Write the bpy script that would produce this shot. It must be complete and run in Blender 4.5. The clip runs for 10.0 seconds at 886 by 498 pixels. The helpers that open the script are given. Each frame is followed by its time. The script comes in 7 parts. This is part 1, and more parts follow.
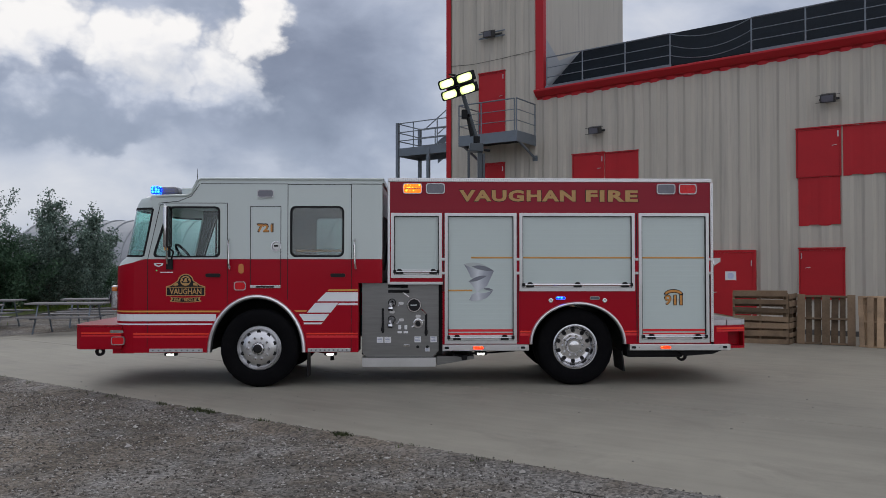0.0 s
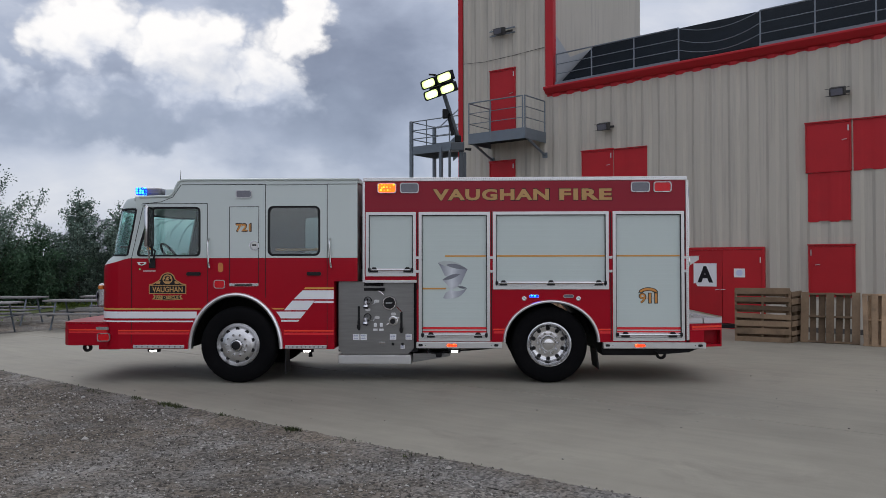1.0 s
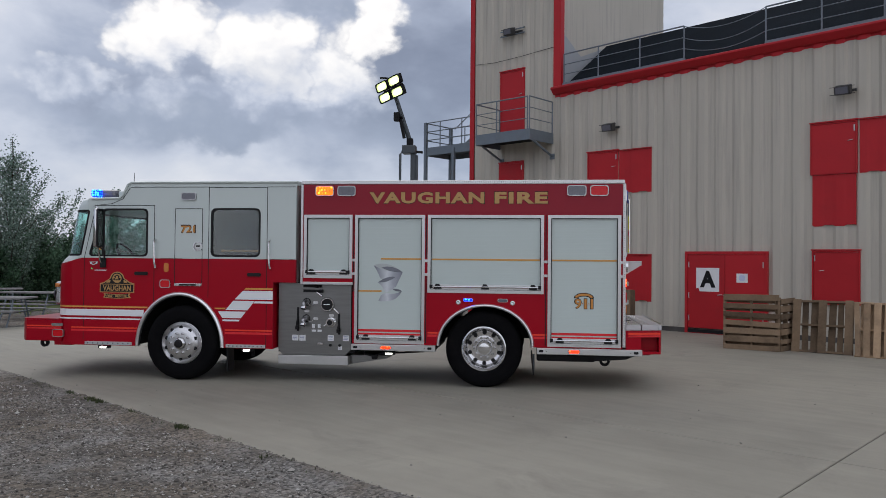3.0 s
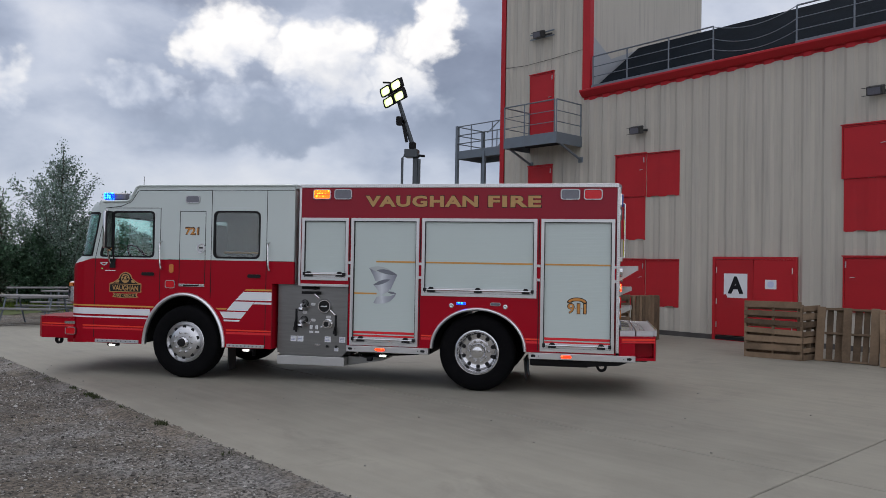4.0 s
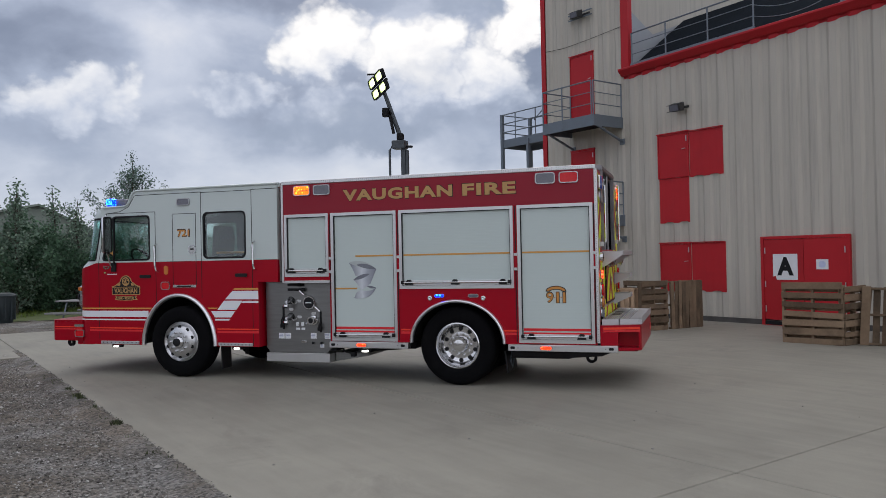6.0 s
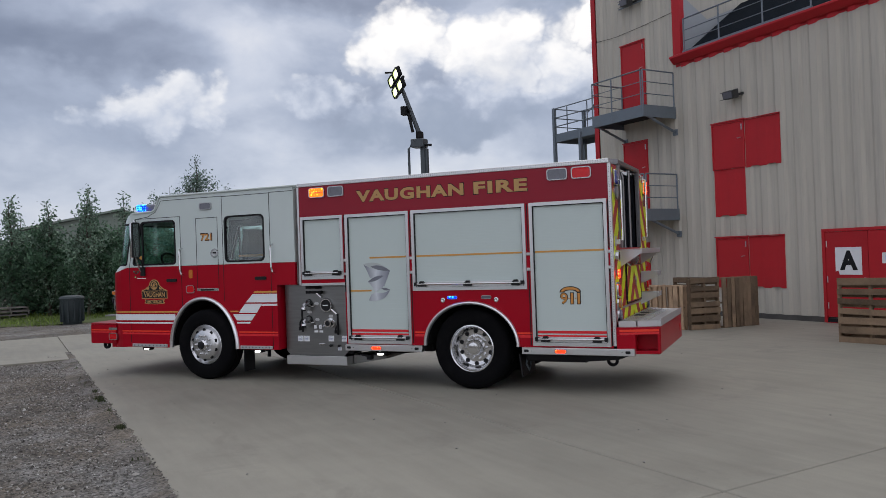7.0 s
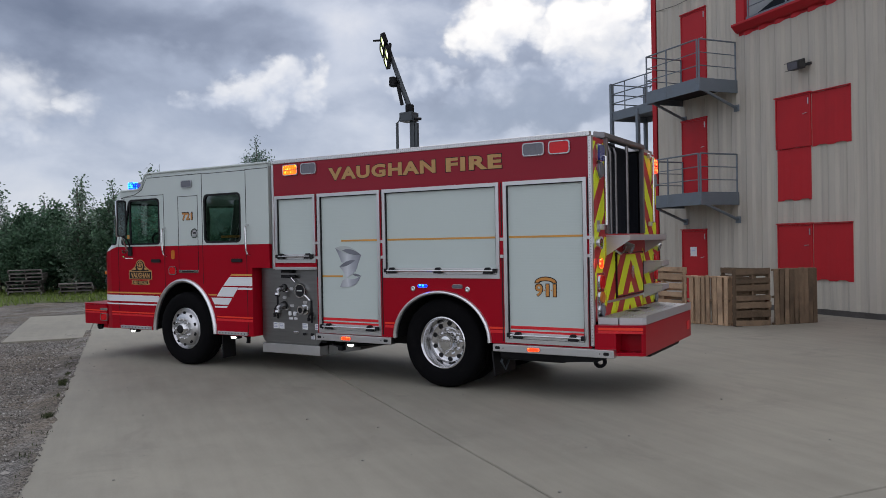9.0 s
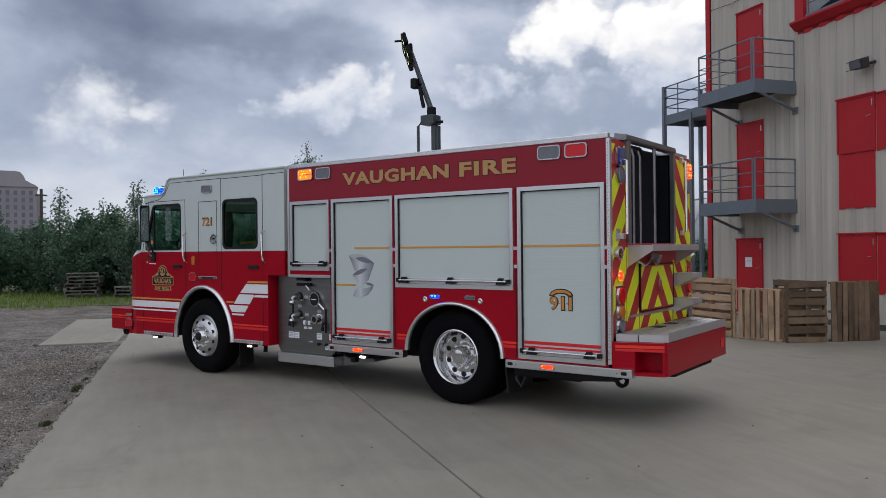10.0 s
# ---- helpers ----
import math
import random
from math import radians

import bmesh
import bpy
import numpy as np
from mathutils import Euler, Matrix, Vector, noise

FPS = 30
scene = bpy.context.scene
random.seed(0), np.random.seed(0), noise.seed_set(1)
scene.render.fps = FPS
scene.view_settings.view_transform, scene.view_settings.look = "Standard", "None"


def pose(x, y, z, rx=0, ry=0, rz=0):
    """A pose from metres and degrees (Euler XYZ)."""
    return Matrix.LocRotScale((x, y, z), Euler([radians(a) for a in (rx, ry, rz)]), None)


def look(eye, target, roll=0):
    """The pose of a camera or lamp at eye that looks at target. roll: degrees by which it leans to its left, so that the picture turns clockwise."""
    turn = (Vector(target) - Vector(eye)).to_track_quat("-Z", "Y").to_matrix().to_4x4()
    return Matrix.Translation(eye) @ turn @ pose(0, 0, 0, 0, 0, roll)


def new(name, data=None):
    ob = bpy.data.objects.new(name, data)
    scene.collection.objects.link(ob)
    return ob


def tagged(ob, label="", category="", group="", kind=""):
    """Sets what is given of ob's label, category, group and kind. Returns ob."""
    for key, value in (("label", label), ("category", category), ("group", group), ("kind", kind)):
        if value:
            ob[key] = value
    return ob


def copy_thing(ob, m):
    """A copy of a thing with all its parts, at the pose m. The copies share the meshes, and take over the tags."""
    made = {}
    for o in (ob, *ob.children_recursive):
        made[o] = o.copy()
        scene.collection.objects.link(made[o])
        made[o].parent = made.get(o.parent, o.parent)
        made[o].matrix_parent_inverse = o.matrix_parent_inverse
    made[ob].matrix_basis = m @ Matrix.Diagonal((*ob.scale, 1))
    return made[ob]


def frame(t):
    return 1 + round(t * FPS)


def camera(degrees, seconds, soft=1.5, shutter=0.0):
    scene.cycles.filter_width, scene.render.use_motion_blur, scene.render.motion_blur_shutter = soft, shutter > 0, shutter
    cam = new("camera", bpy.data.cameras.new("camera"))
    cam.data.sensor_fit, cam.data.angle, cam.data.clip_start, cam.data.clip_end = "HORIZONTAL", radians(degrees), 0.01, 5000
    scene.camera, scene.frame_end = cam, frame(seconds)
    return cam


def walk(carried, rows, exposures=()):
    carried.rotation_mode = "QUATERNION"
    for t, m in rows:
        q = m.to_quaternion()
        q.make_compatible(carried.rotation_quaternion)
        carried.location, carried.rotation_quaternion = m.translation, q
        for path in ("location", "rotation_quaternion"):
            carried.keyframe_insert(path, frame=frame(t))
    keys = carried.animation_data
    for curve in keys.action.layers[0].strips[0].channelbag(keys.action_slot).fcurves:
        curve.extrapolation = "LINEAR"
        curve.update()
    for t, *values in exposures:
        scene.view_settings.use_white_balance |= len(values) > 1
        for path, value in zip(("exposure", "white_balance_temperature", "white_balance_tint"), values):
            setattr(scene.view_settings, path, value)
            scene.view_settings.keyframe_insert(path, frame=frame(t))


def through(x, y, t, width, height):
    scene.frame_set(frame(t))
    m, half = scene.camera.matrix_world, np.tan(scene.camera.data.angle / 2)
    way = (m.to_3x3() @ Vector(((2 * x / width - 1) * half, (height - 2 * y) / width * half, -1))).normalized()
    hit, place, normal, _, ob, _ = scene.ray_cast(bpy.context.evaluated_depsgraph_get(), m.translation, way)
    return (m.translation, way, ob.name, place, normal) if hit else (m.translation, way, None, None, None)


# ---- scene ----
cam = camera(59.5, 10.0, 0.85)
PATH = [
    (0, (2.247, -10.636, 1.646), (2.295, -8.637, 1.69), -0.0),
    (0.5, (2.73, -10.702, 1.645), (2.695, -8.703, 1.677), -0.1),
    (1, (3.186, -10.753, 1.672), (3.126, -8.754, 1.707), -0.1),
    (1.5, (3.674, -10.792, 1.683), (3.566, -8.795, 1.708), 0.1),
    (2, (4.167, -10.764, 1.711), (4.011, -8.77, 1.737), 0.2),
    (3.5, (5.454, -10.589, 1.73), (5.155, -8.612, 1.768), 0.8),
    (4, (5.893, -10.544, 1.737), (5.513, -8.581, 1.777), 1.0),
    (4.5, (6.282, -10.428, 1.72), (5.853, -8.474, 1.759), 0.7),
    (5, (6.703, -10.293, 1.731), (6.211, -8.355, 1.765), 0.1),
    (6.5, (7.798, -9.604, 1.715), (7.083, -7.736, 1.732), -1.7),
    (7, (8.168, -9.305, 1.752), (7.352, -7.479, 1.77), -2.0),
    (7.5, (8.442, -8.963, 1.752), (7.564, -7.167, 1.76), -1.9),
    (8, (8.72, -8.585, 1.74), (7.758, -6.832, 1.737), -1.6),
    (8.5, (8.93, -8.159, 1.725), (7.941, -6.421, 1.703), -1.2),
    (9, (9.087, -7.745, 1.726), (8.053, -6.033, 1.707), -1.1),
    (9.5, (9.228, -7.401, 1.738), (8.101, -5.749, 1.725), -0.9),
    (10, (9.313, -7.043, 1.741), (8.144, -5.421, 1.741), -0.6),
]
walk(cam, [(t, look(eye, target, roll)) for t, eye, target, roll in PATH], ((0.0, -0.15), (0.5, -0.09), (1.4, -0.05), (3.5, -0.03), (10.0, -0.03)))

# ---- light ----
SUN_AZ, SUN_EL = 25.0, 42.0          # degrees left of +y, degrees up


def toward(az, el):
    a, e = radians(az), radians(el)
    return Vector((-math.sin(a) * math.cos(e), math.cos(a) * math.cos(e), math.sin(e)))


sun_data = bpy.data.lights.new("sun", "SUN")
sun_data.energy, sun_data.angle, sun_data.color = 0.65, radians(42), (1.0, 0.97, 0.92)
sun = new("sun", sun_data)
sun.matrix_world = look((0, 0, 60), Vector((0, 0, 60)) - toward(SUN_AZ, SUN_EL))

world = bpy.data.worlds.new("sky")
scene.world = world
world.use_nodes = True


class Nodes:
    """Short hand for building a node tree."""

    def __init__(self, tree):
        self.t = tree
        tree.nodes.clear()

    def add(self, kind, ins=None, **props):
        n = self.t.nodes.new(kind)
        for k, v in props.items():
            if k == "operation":
                n.operation = v
            elif k == "blend":
                n.data_type, n.blend_type = "RGBA", v
            elif k == "feature":
                n.feature = v
            elif k == "bands":
                n.bands_direction = v
        for k, v in (ins or {}).items():
            if isinstance(v, bpy.types.NodeSocket):
                self.t.links.new(v, n.inputs[k])
            else:
                n.inputs[k].default_value = v
        return n

    def math(self, op, a, b=0.0, c=None):
        ins = {0: a, 1: b}
        if c is not None:
            ins[2] = c
        return self.add("ShaderNodeMath", ins, operation=op).outputs[0]

    def vec(self, op, a, b=None, scale=None):
        ins = {0: a}
        if b is not None:
            ins[1] = b
        if scale is not None:
            ins["Scale"] = scale
        return self.add("ShaderNodeVectorMath", ins, operation=op).outputs

    def ramp(self, fac, *stops):
        n = self.add("ShaderNodeValToRGB", {0: fac})
        el = n.color_ramp.elements
        while len(el) < len(stops):
            el.new(0.5)
        for e, (p, c) in zip(el, stops):
            e.position = p
            e.color = (*c, 1) if len(c) == 3 else c
        return n.outputs[0]

    def grey(self, fac, *stops):
        return self.ramp(fac, *[(p, (v, v, v)) for p, v in stops])

    def noise(self, vec, scale, detail=4.0, rough=0.5, dist=0.0):
        return self.add("ShaderNodeTexNoise", {"Vector": vec, "Scale": scale, "Detail": detail, "Roughness": rough, "Distortion": dist}).outputs[0]

    def mix(self, fac, a, b, blend="MIX"):
        n = self.add("ShaderNodeMix", None, blend=blend)
        for sock, v in ((n.inputs[0], fac), (n.inputs[6], a), (n.inputs[7], b)):
            if isinstance(v, bpy.types.NodeSocket):
                self.t.links.new(v, sock)
            else:
                sock.default_value = v if not isinstance(v, tuple) or len(v) == 4 else (*v, 1)
        return n.outputs[2]


w = Nodes(world.node_tree)
way = w.vec("NORMALIZE", w.add("ShaderNodeTexCoord").outputs["Generated"])[0]
sky = w.add("ShaderNodeTexSky")
sky.sky_type, sky.sun_disc = "NISHITA", False
sky.sun_elevation, sky.sun_rotation = radians(SUN_EL), radians(-SUN_AZ)
clear = w.vec("SCALE", sky.outputs[0], scale=0.10)[0]
sep = w.add("ShaderNodeSeparateXYZ", {0: way})
up = w.math("MAXIMUM", sep.outputs[2], 0.0)
# high deck: the direction is flattened towards the horizon
flat = w.vec("MULTIPLY", way, (1.0, 1.0, 1.85))[0]
big = w.noise(flat, 4.6, 7.0, 0.55, 0.25)
fine = w.noise(flat, 11.0, 5.0, 0.5, 0.4)
lump = w.math("ADD", w.math("MULTIPLY", big, 0.68), w.math("MULTIPLY", fine, 0.32))
lump = w.math("ADD", 0.425, w.math("MULTIPLY", w.math("SUBTRACT", lump, 0.5), 0.75))
# azimuth (left of +y) and elevation in degrees, bent by billows
az_here = w.math("MULTIPLY", w.math("ARCTAN2", w.math("MULTIPLY", sep.outputs[0], -1.0), sep.outputs[1]), 57.2958)
el_here = w.math("MULTIPLY", w.math("ARCSINE", sep.outputs[2]), 57.2958)
plan = w.add("ShaderNodeCombineXYZ", {0: az_here, 1: w.math("MULTIPLY", el_here, 1.25), 2: 0.0}).outputs[0]
bend_a = w.add("ShaderNodeTexNoise", {"Vector": plan, "Scale": 0.20, "Detail": 6.0, "Roughness": 0.52}).outputs[1]
bend_b = w.add("ShaderNodeSeparateXYZ", {0: w.vec("SCALE", w.vec("SUBTRACT", bend_a, (0.5, 0.5, 0.5))[0], scale=8.0)[0]})
az_bent, el_bent = w.math("ADD", az_here, bend_b.outputs[0]), w.math("ADD", el_here, w.math("MULTIPLY", bend_b.outputs[1], 0.75))
rolled = w.vec("ADD", plan, w.vec("SCALE", bend_a, scale=3.0)[0])[0]
puff = 0.0
for size, share in ((0.30, 0.55), (0.75, 0.30), (1.9, 0.15)):
    cell = w.add("ShaderNodeTexVoronoi", {"Vector": rolled, "Scale": size, "Smoothness": 0.35}, feature="SMOOTH_F1").outputs["Distance"]
    puff = w.math("ADD", w.math("MULTIPLY", w.math("SUBTRACT", 0.42, cell), share), puff)
curl = w.math("SUBTRACT", w.noise(plan, 0.55, 6.0, 0.56, 0.3), 0.5)


def lobe(az, el, wide, high):
    """1 at a lobe's middle, 0 on its rim, less outside it."""
    da = w.math("MULTIPLY", w.math("SUBTRACT", az_bent, az), 1.0 / wide)
    de = w.math("MULTIPLY", w.math("SUBTRACT", el_bent, el), 1.0 / high)
    return w.math("SUBTRACT", 1.0, w.math("SQRT", w.math("ADD", w.math("MULTIPLY", da, da), w.math("MULTIPLY", de, de))))


def united(lobes):
    out = lobe(*lobes[0])
    for one in lobes[1:]:
        out = w.math("MAXIMUM", out, lobe(*one))
    return out


def step_to(value, a, b):
    n = w.add("ShaderNodeMapRange", {"Value": value, "From Min": a, "From Max": b})
    n.interpolation_type = "SMOOTHSTEP"
    return n.outputs[0]


# broad thin and thick parts of the high deck: azimuth, elevation, half width, half height, weight
DECK = [(57.0, 17.0, 10.0, 5.0, -0.26), (46.0, 14.6, 9.0, 2.2, -0.17), (30.0, 19.0, 9.0, 2.6, -0.22), (6.5, 14.0, 7.5, 6.5, -0.20), (36.0, 15.0, 6.0, 4.0, 0.10), (50.0, 4.0, 30.0, 4.5, 0.10), (22.0, 5.0, 16.0, 3.6, 0.13), (-18.0, 14.0, 14.0, 9.0, 0.08), (35.0, 7.4, 7.0, 2.6, 0.11), (25.0, 8.0, 5.0, 2.2, 0.10)]
shape = lump
for az, el, wide, high, weight in DECK:
    shape = w.math("ADD", shape, w.math("MULTIPLY", step_to(lobe(az, el, wide, high), -0.25, 0.85), weight))
low = w.math("POWER", w.math("SUBTRACT", 1.0, up), 13.0)
shape = w.math("ADD", shape, w.math("MULTIPLY", low, 0.13))
TONES = [(0.10, (0.145, 0.18, 0.27)), (0.26, (0.23, 0.275, 0.385)), (0.42, (0.365, 0.425, 0.56)), (0.56, (0.55, 0.605, 0.73)), (0.68, (0.70, 0.735, 0.82)), (0.90, (0.97, 0.97, 0.98))]
cloud = w.ramp(shape, *TONES)
# heaped clouds: lobes, the height where the base turns dark, how far up it whitens, edge, whitest
HEAPS = [([(59.0, 10.4, 3.6, 3.0), (60.8, 8.0, 3.4, 2.2), (55.5, 10.0, 2.2, 1.4)], 4.5, 6.5, 1.0, 0.60),
         ([(43.8, 11.1, 3.3, 2.0), (40.3, 11.0, 2.2, 2.1), (46.6, 10.1, 2.8, 1.3)], 8.3, 4.4, 0.55, 0.66),
         ([(26.4, 15.0, 3.9, 3.6), (20.5, 14.3, 5.5, 3.4), (14.0, 13.7, 4.0, 4.2), (11.8, 17.4, 2.4, 3.8), (31.8, 11.4, 4.6, 1.5), (23.0, 10.6, 11.5, 2.3)], 10.0, 5.4, 0.50, 1.0)]
for lobes, base, rise, edge, top in HEAPS:
    body = w.math("ADD", united(lobes), w.math("ADD", w.math("MULTIPLY", puff, 0.9), w.math("MULTIPLY", curl, 0.25)))
    cover = step_to(body, -0.12, edge - 0.12)
    lift = step_to(w.math("ADD", w.math("ADD", el_bent, w.math("MULTIPLY", puff, 1.6)), w.math("MULTIPLY", curl, 3.0)), base, base + rise)
    tone = w.math("ADD", 0.43, w.math("MULTIPLY", lift, 0.50 * top))
    tone = w.math("ADD", tone, w.math("MULTIPLY", puff, 0.22))
    cloud = w.mix(cover, cloud, w.ramp(tone, *TONES))
# darker shreds in front of the heaps
for az, el, wide, high, much in ((17.0, 18.6, 3.0, 1.5, 0.65), (22.5, 19.2, 3.0, 1.2, 0.5), (14.6, 18.0, 0.9, 1.4, 0.6), (20.0, 13.2, 3.4, 1.3, 0.15), (24.0, 9.7, 10.0, 1.5, 0.60), (10.0, 10.5, 4.5, 3.5, 0.35)):
    shred = w.math("MULTIPLY", step_to(w.math("ADD", lobe(az, el, wide, high), curl), 0.0, 0.6), much)
    cloud = w.mix(shred, cloud, (0.28, 0.34, 0.46))
tone = w.mix(0.06, cloud, clear)
# the deck is thinner overhead and away from the sun's side
behind = w.math("POWER", w.math("MAXIMUM", w.vec("DOT_PRODUCT", way, tuple(toward(205.0, 25.0)))[1], 0.0), 1.2)
over = w.math("POWER", up, 1.5)
thin = w.math("ADD", w.math("ADD", 0.99, w.math("MULTIPLY", over, 0.55)), w.math("MULTIPLY", behind, 1.12))
warm = w.mix(w.math("MINIMUM", w.math("ADD", behind, w.math("MULTIPLY", over, 1.2)), 1.0), tone, w.vec("MULTIPLY", tone, (1.135, 1.01, 0.875))[0])
w.add("ShaderNodeOutputWorld", {0: w.add("ShaderNodeBackground", {0: w.vec("SCALE", warm, scale=thin)[0], 1: 1.0}).outputs[0]})


# ---- materials ----
def principled(name):
    m = bpy.data.materials.new(name)
    m.use_nodes = True
    n = Nodes(m.node_tree)
    return m, n


def finish(n, color, rough, metal=0.0, normal=None, **extra):
    ins = {"Base Color": color if isinstance(color, bpy.types.NodeSocket) or len(color) == 4 else (*color, 1), "Roughness": rough, "Metallic": metal}
    if normal is not None:
        ins["Normal"] = normal
    ins.update(extra)
    b = n.add("ShaderNodeBsdfPrincipled", ins)
    n.add("ShaderNodeOutputMaterial", {0: b.outputs[0]})
    return b


def surface(name, base, rough=0.5, metal=0.0, var=0.12, scale=6.0, grain=60.0, bump=0.05, stretch=(1, 1, 1), piece=0.0, dirt=None, coat=0.0, rvar=0.1, spec=0.5):
    """A worn surface: tone varies at two scales, with fine relief; piece varies it from piece to piece."""
    m, n = principled(name)
    co = n.vec("MULTIPLY", n.add("ShaderNodeTexCoord").outputs["Object"], stretch)[0]
    if piece:
        rnd = n.add("ShaderNodeObjectInfo").outputs["Random"]
        co = n.vec("ADD", co, n.vec("SCALE", (37.0, 17.0, 53.0), scale=rnd)[0])[0]
    a, b = n.noise(co, scale, 4.0, 0.6), n.noise(co, grain, 3.0, 0.6)
    tone = n.math("ADD", n.math("MULTIPLY", n.math("SUBTRACT", a, 0.5), var * 2.2), n.math("MULTIPLY", n.math("SUBTRACT", b, 0.5), var))
    if piece:
        tone = n.math("ADD", tone, n.math("MULTIPLY", n.math("SUBTRACT", rnd, 0.5), piece))
    col = n.vec("SCALE", tuple(base), scale=n.math("ADD", tone, 1.0))[0]
    if dirt:
        spot = n.grey(n.noise(co, scale * 0.6, 6.0, 0.65), (0.50, 0.0), (0.72, 1.0))
        col = n.mix(n.math("MULTIPLY", spot, dirt[3]), col, tuple(dirt[:3]))
    ins = {"Specular IOR Level": spec}
    if coat:
        ins.update({"Coat Weight": coat, "Coat Roughness": 0.06})
    r = n.math("ADD", rough - rvar / 2, n.math("MULTIPLY", a, rvar))
    normal = n.add("ShaderNodeBump", {"Height": b, "Strength": bump, "Distance": 0.01}).outputs[0] if bump else None
    finish(n, col, r, metal, normal, **ins)
    return m


def glow(name, color, strength):
    m, n = principled(name)
    finish(n, (*[c * 0.12 for c in color], 1), 0.3, **{"Emission Color": (*color, 1), "Emission Strength": strength})
    return m


def lit(name, rim, core, strength):
    """A lit lens: bright diodes behind a coloured cover."""
    m, n = principled(name)
    co = n.add("ShaderNodeTexCoord").outputs["Object"]
    dots = n.add("ShaderNodeTexVoronoi", {"Vector": co, "Scale": 24.0, "Randomness": 0.35}).outputs["Distance"]
    fac = n.grey(dots, (0.15, 1.0), (0.55, 0.0))
    finish(n, (*[c * 0.15 for c in rim], 1), 0.25, **{"Emission Color": n.mix(fac, rim, core), "Emission Strength": n.math("ADD", strength, n.math("MULTIPLY", fac, strength))})
    return m


def glass(name, tint, rough=0.02, ior=1.45):
    m, n = principled(name)
    finish(n, (*tint, 1), rough, **{"Transmission Weight": 1.0, "IOR": ior})
    return m


RED = surface("red_paint", (0.335, 0.0012, 0.012), 0.30, var=0.05, scale=1.5, grain=300, bump=0.0, coat=0.07, spec=0.15)
# the body red again, dimmed and greyed in its colour for sky reflection
RED_DULLED = surface("dulled_red_paint", (0.255, 0.013, 0.027), 0.42, var=0.05, scale=1.5, grain=300, bump=0.0, coat=0.04, spec=0.22)
WHITE = surface("white_paint", (0.525, 0.585, 0.565), 0.35, var=0.03, scale=1.2, grain=200, bump=0.0, coat=0.2)
CURTAIN = surface("roller_white", (0.505, 0.575, 0.553), 0.36, var=0.03, scale=1.5, grain=120, bump=0.0)
ALU = surface("aluminium", (0.60, 0.60, 0.60), 0.34, 1.0, var=0.08, scale=5, grain=150, bump=0.02)
CHROME = surface("polished_metal", (0.66, 0.66, 0.66), 0.15, 1.0, var=0.05, scale=4, grain=80, bump=0.0)
TREAD = surface("dull_tread_plate", (0.24, 0.23, 0.235), 0.42, 1.0, var=0.2, scale=12, grain=90, bump=0.15)
STEEL = surface("brushed_stainless", (0.22, 0.22, 0.215), 0.36, 1.0, var=0.18, scale=3, grain=50, bump=0.02, stretch=(1, 1, 14))
RIM_FRONT = surface("satin_polished_rim", (0.62, 0.62, 0.63), 0.33, 1.0, var=0.10, scale=8, grain=80, bump=0.0)
RIM = surface("polished_rim", (0.64, 0.64, 0.65), 0.15, 1.0, var=0.12, scale=8, grain=80, bump=0.0)
FENDER = surface("satin_fender", (0.78, 0.78, 0.79), 0.30, 1.0, var=0.06, scale=4, grain=80, bump=0.0)
STEP = surface("satin_aluminium", (0.52, 0.52, 0.53), 0.48, 0.75, var=0.08, scale=6, grain=120, bump=0.03)
BEZEL = surface("dull_chrome", (0.42, 0.42, 0.43), 0.28, 1.0, var=0.06, scale=6)
DARK = surface("black_rubber_trim", (0.010, 0.010, 0.011), 0.55, var=0.2, scale=8, spec=0.25)
TYRE = surface("tyre_rubber", (0.0045, 0.0045, 0.0052), 0.85, var=0.25, scale=10, grain=90, bump=0.15, dirt=(0.018, 0.017, 0.016, 0.2), spec=0.06)
CHASSIS = surface("chassis_black", (0.009, 0.009, 0.010), 0.6, var=0.2, scale=5, spec=0.18)
GOLD = surface("gold_leaf", (0.45, 0.265, 0.095), 0.45, 0.05, var=0.15, scale=20, grain=200, bump=0.02)
TAPE_GOLD = surface("gold_tape", (0.60, 0.30, 0.06), 0.45, var=0.05, scale=5)
TAPE_WHITE = surface("white_tape", (0.74, 0.76, 0.78), 0.35, var=0.04, scale=4)
TAPE_RED = surface("bright_red_tape", (0.66, 0.012, 0.020), 0.35, var=0.05, scale=4)
TAPE_ORANGE = surface("orange_red_tape", (0.80, 0.040, 0.012), 0.35, var=0.05, scale=4)
TAPE_LIME = surface("lime_yellow_tape", (0.70, 0.78, 0.015), 0.45, var=0.08, scale=6)
TAPE_DARKRED = surface("dark_red_tape", (0.38, 0.016, 0.020), 0.45, var=0.1, scale=6)
LENS_RED = surface("red_lens", (0.60, 0.008, 0.014), 0.2, var=0.1, scale=30, coat=0.15, spec=0.3)
LENS_CLEAR = surface("grey_lens", (0.125, 0.125, 0.15), 0.18, var=0.15, scale=30, coat=0.3)
LENS_BLUE = surface("blue_lens", (0.02, 0.03, 0.20), 0.15, var=0.1, scale=30, coat=0.6)
LENS_AMBER = surface("amber_lens", (0.55, 0.17, 0.03), 0.2, var=0.1, scale=30, coat=0.6)
ON_AMBER = lit("lit_amber", (1.0, 0.11, 0.001), (1.0, 0.50, 0.030), 2.6)
ON_RED = lit("lit_red", (1.0, 0.016, 0.003), (1.0, 0.12, 0.025), 4.6)
ON_BLUE = lit("lit_blue", (0.0, 0.010, 1.0), (0.020, 0.30, 1.0), 6.0)
ON_WHITE = glow("lit_white", (1.0, 1.0, 0.92), 3.0)
ON_GREEN = glow("lit_green", (0.05, 1.0, 0.30), 0.6)


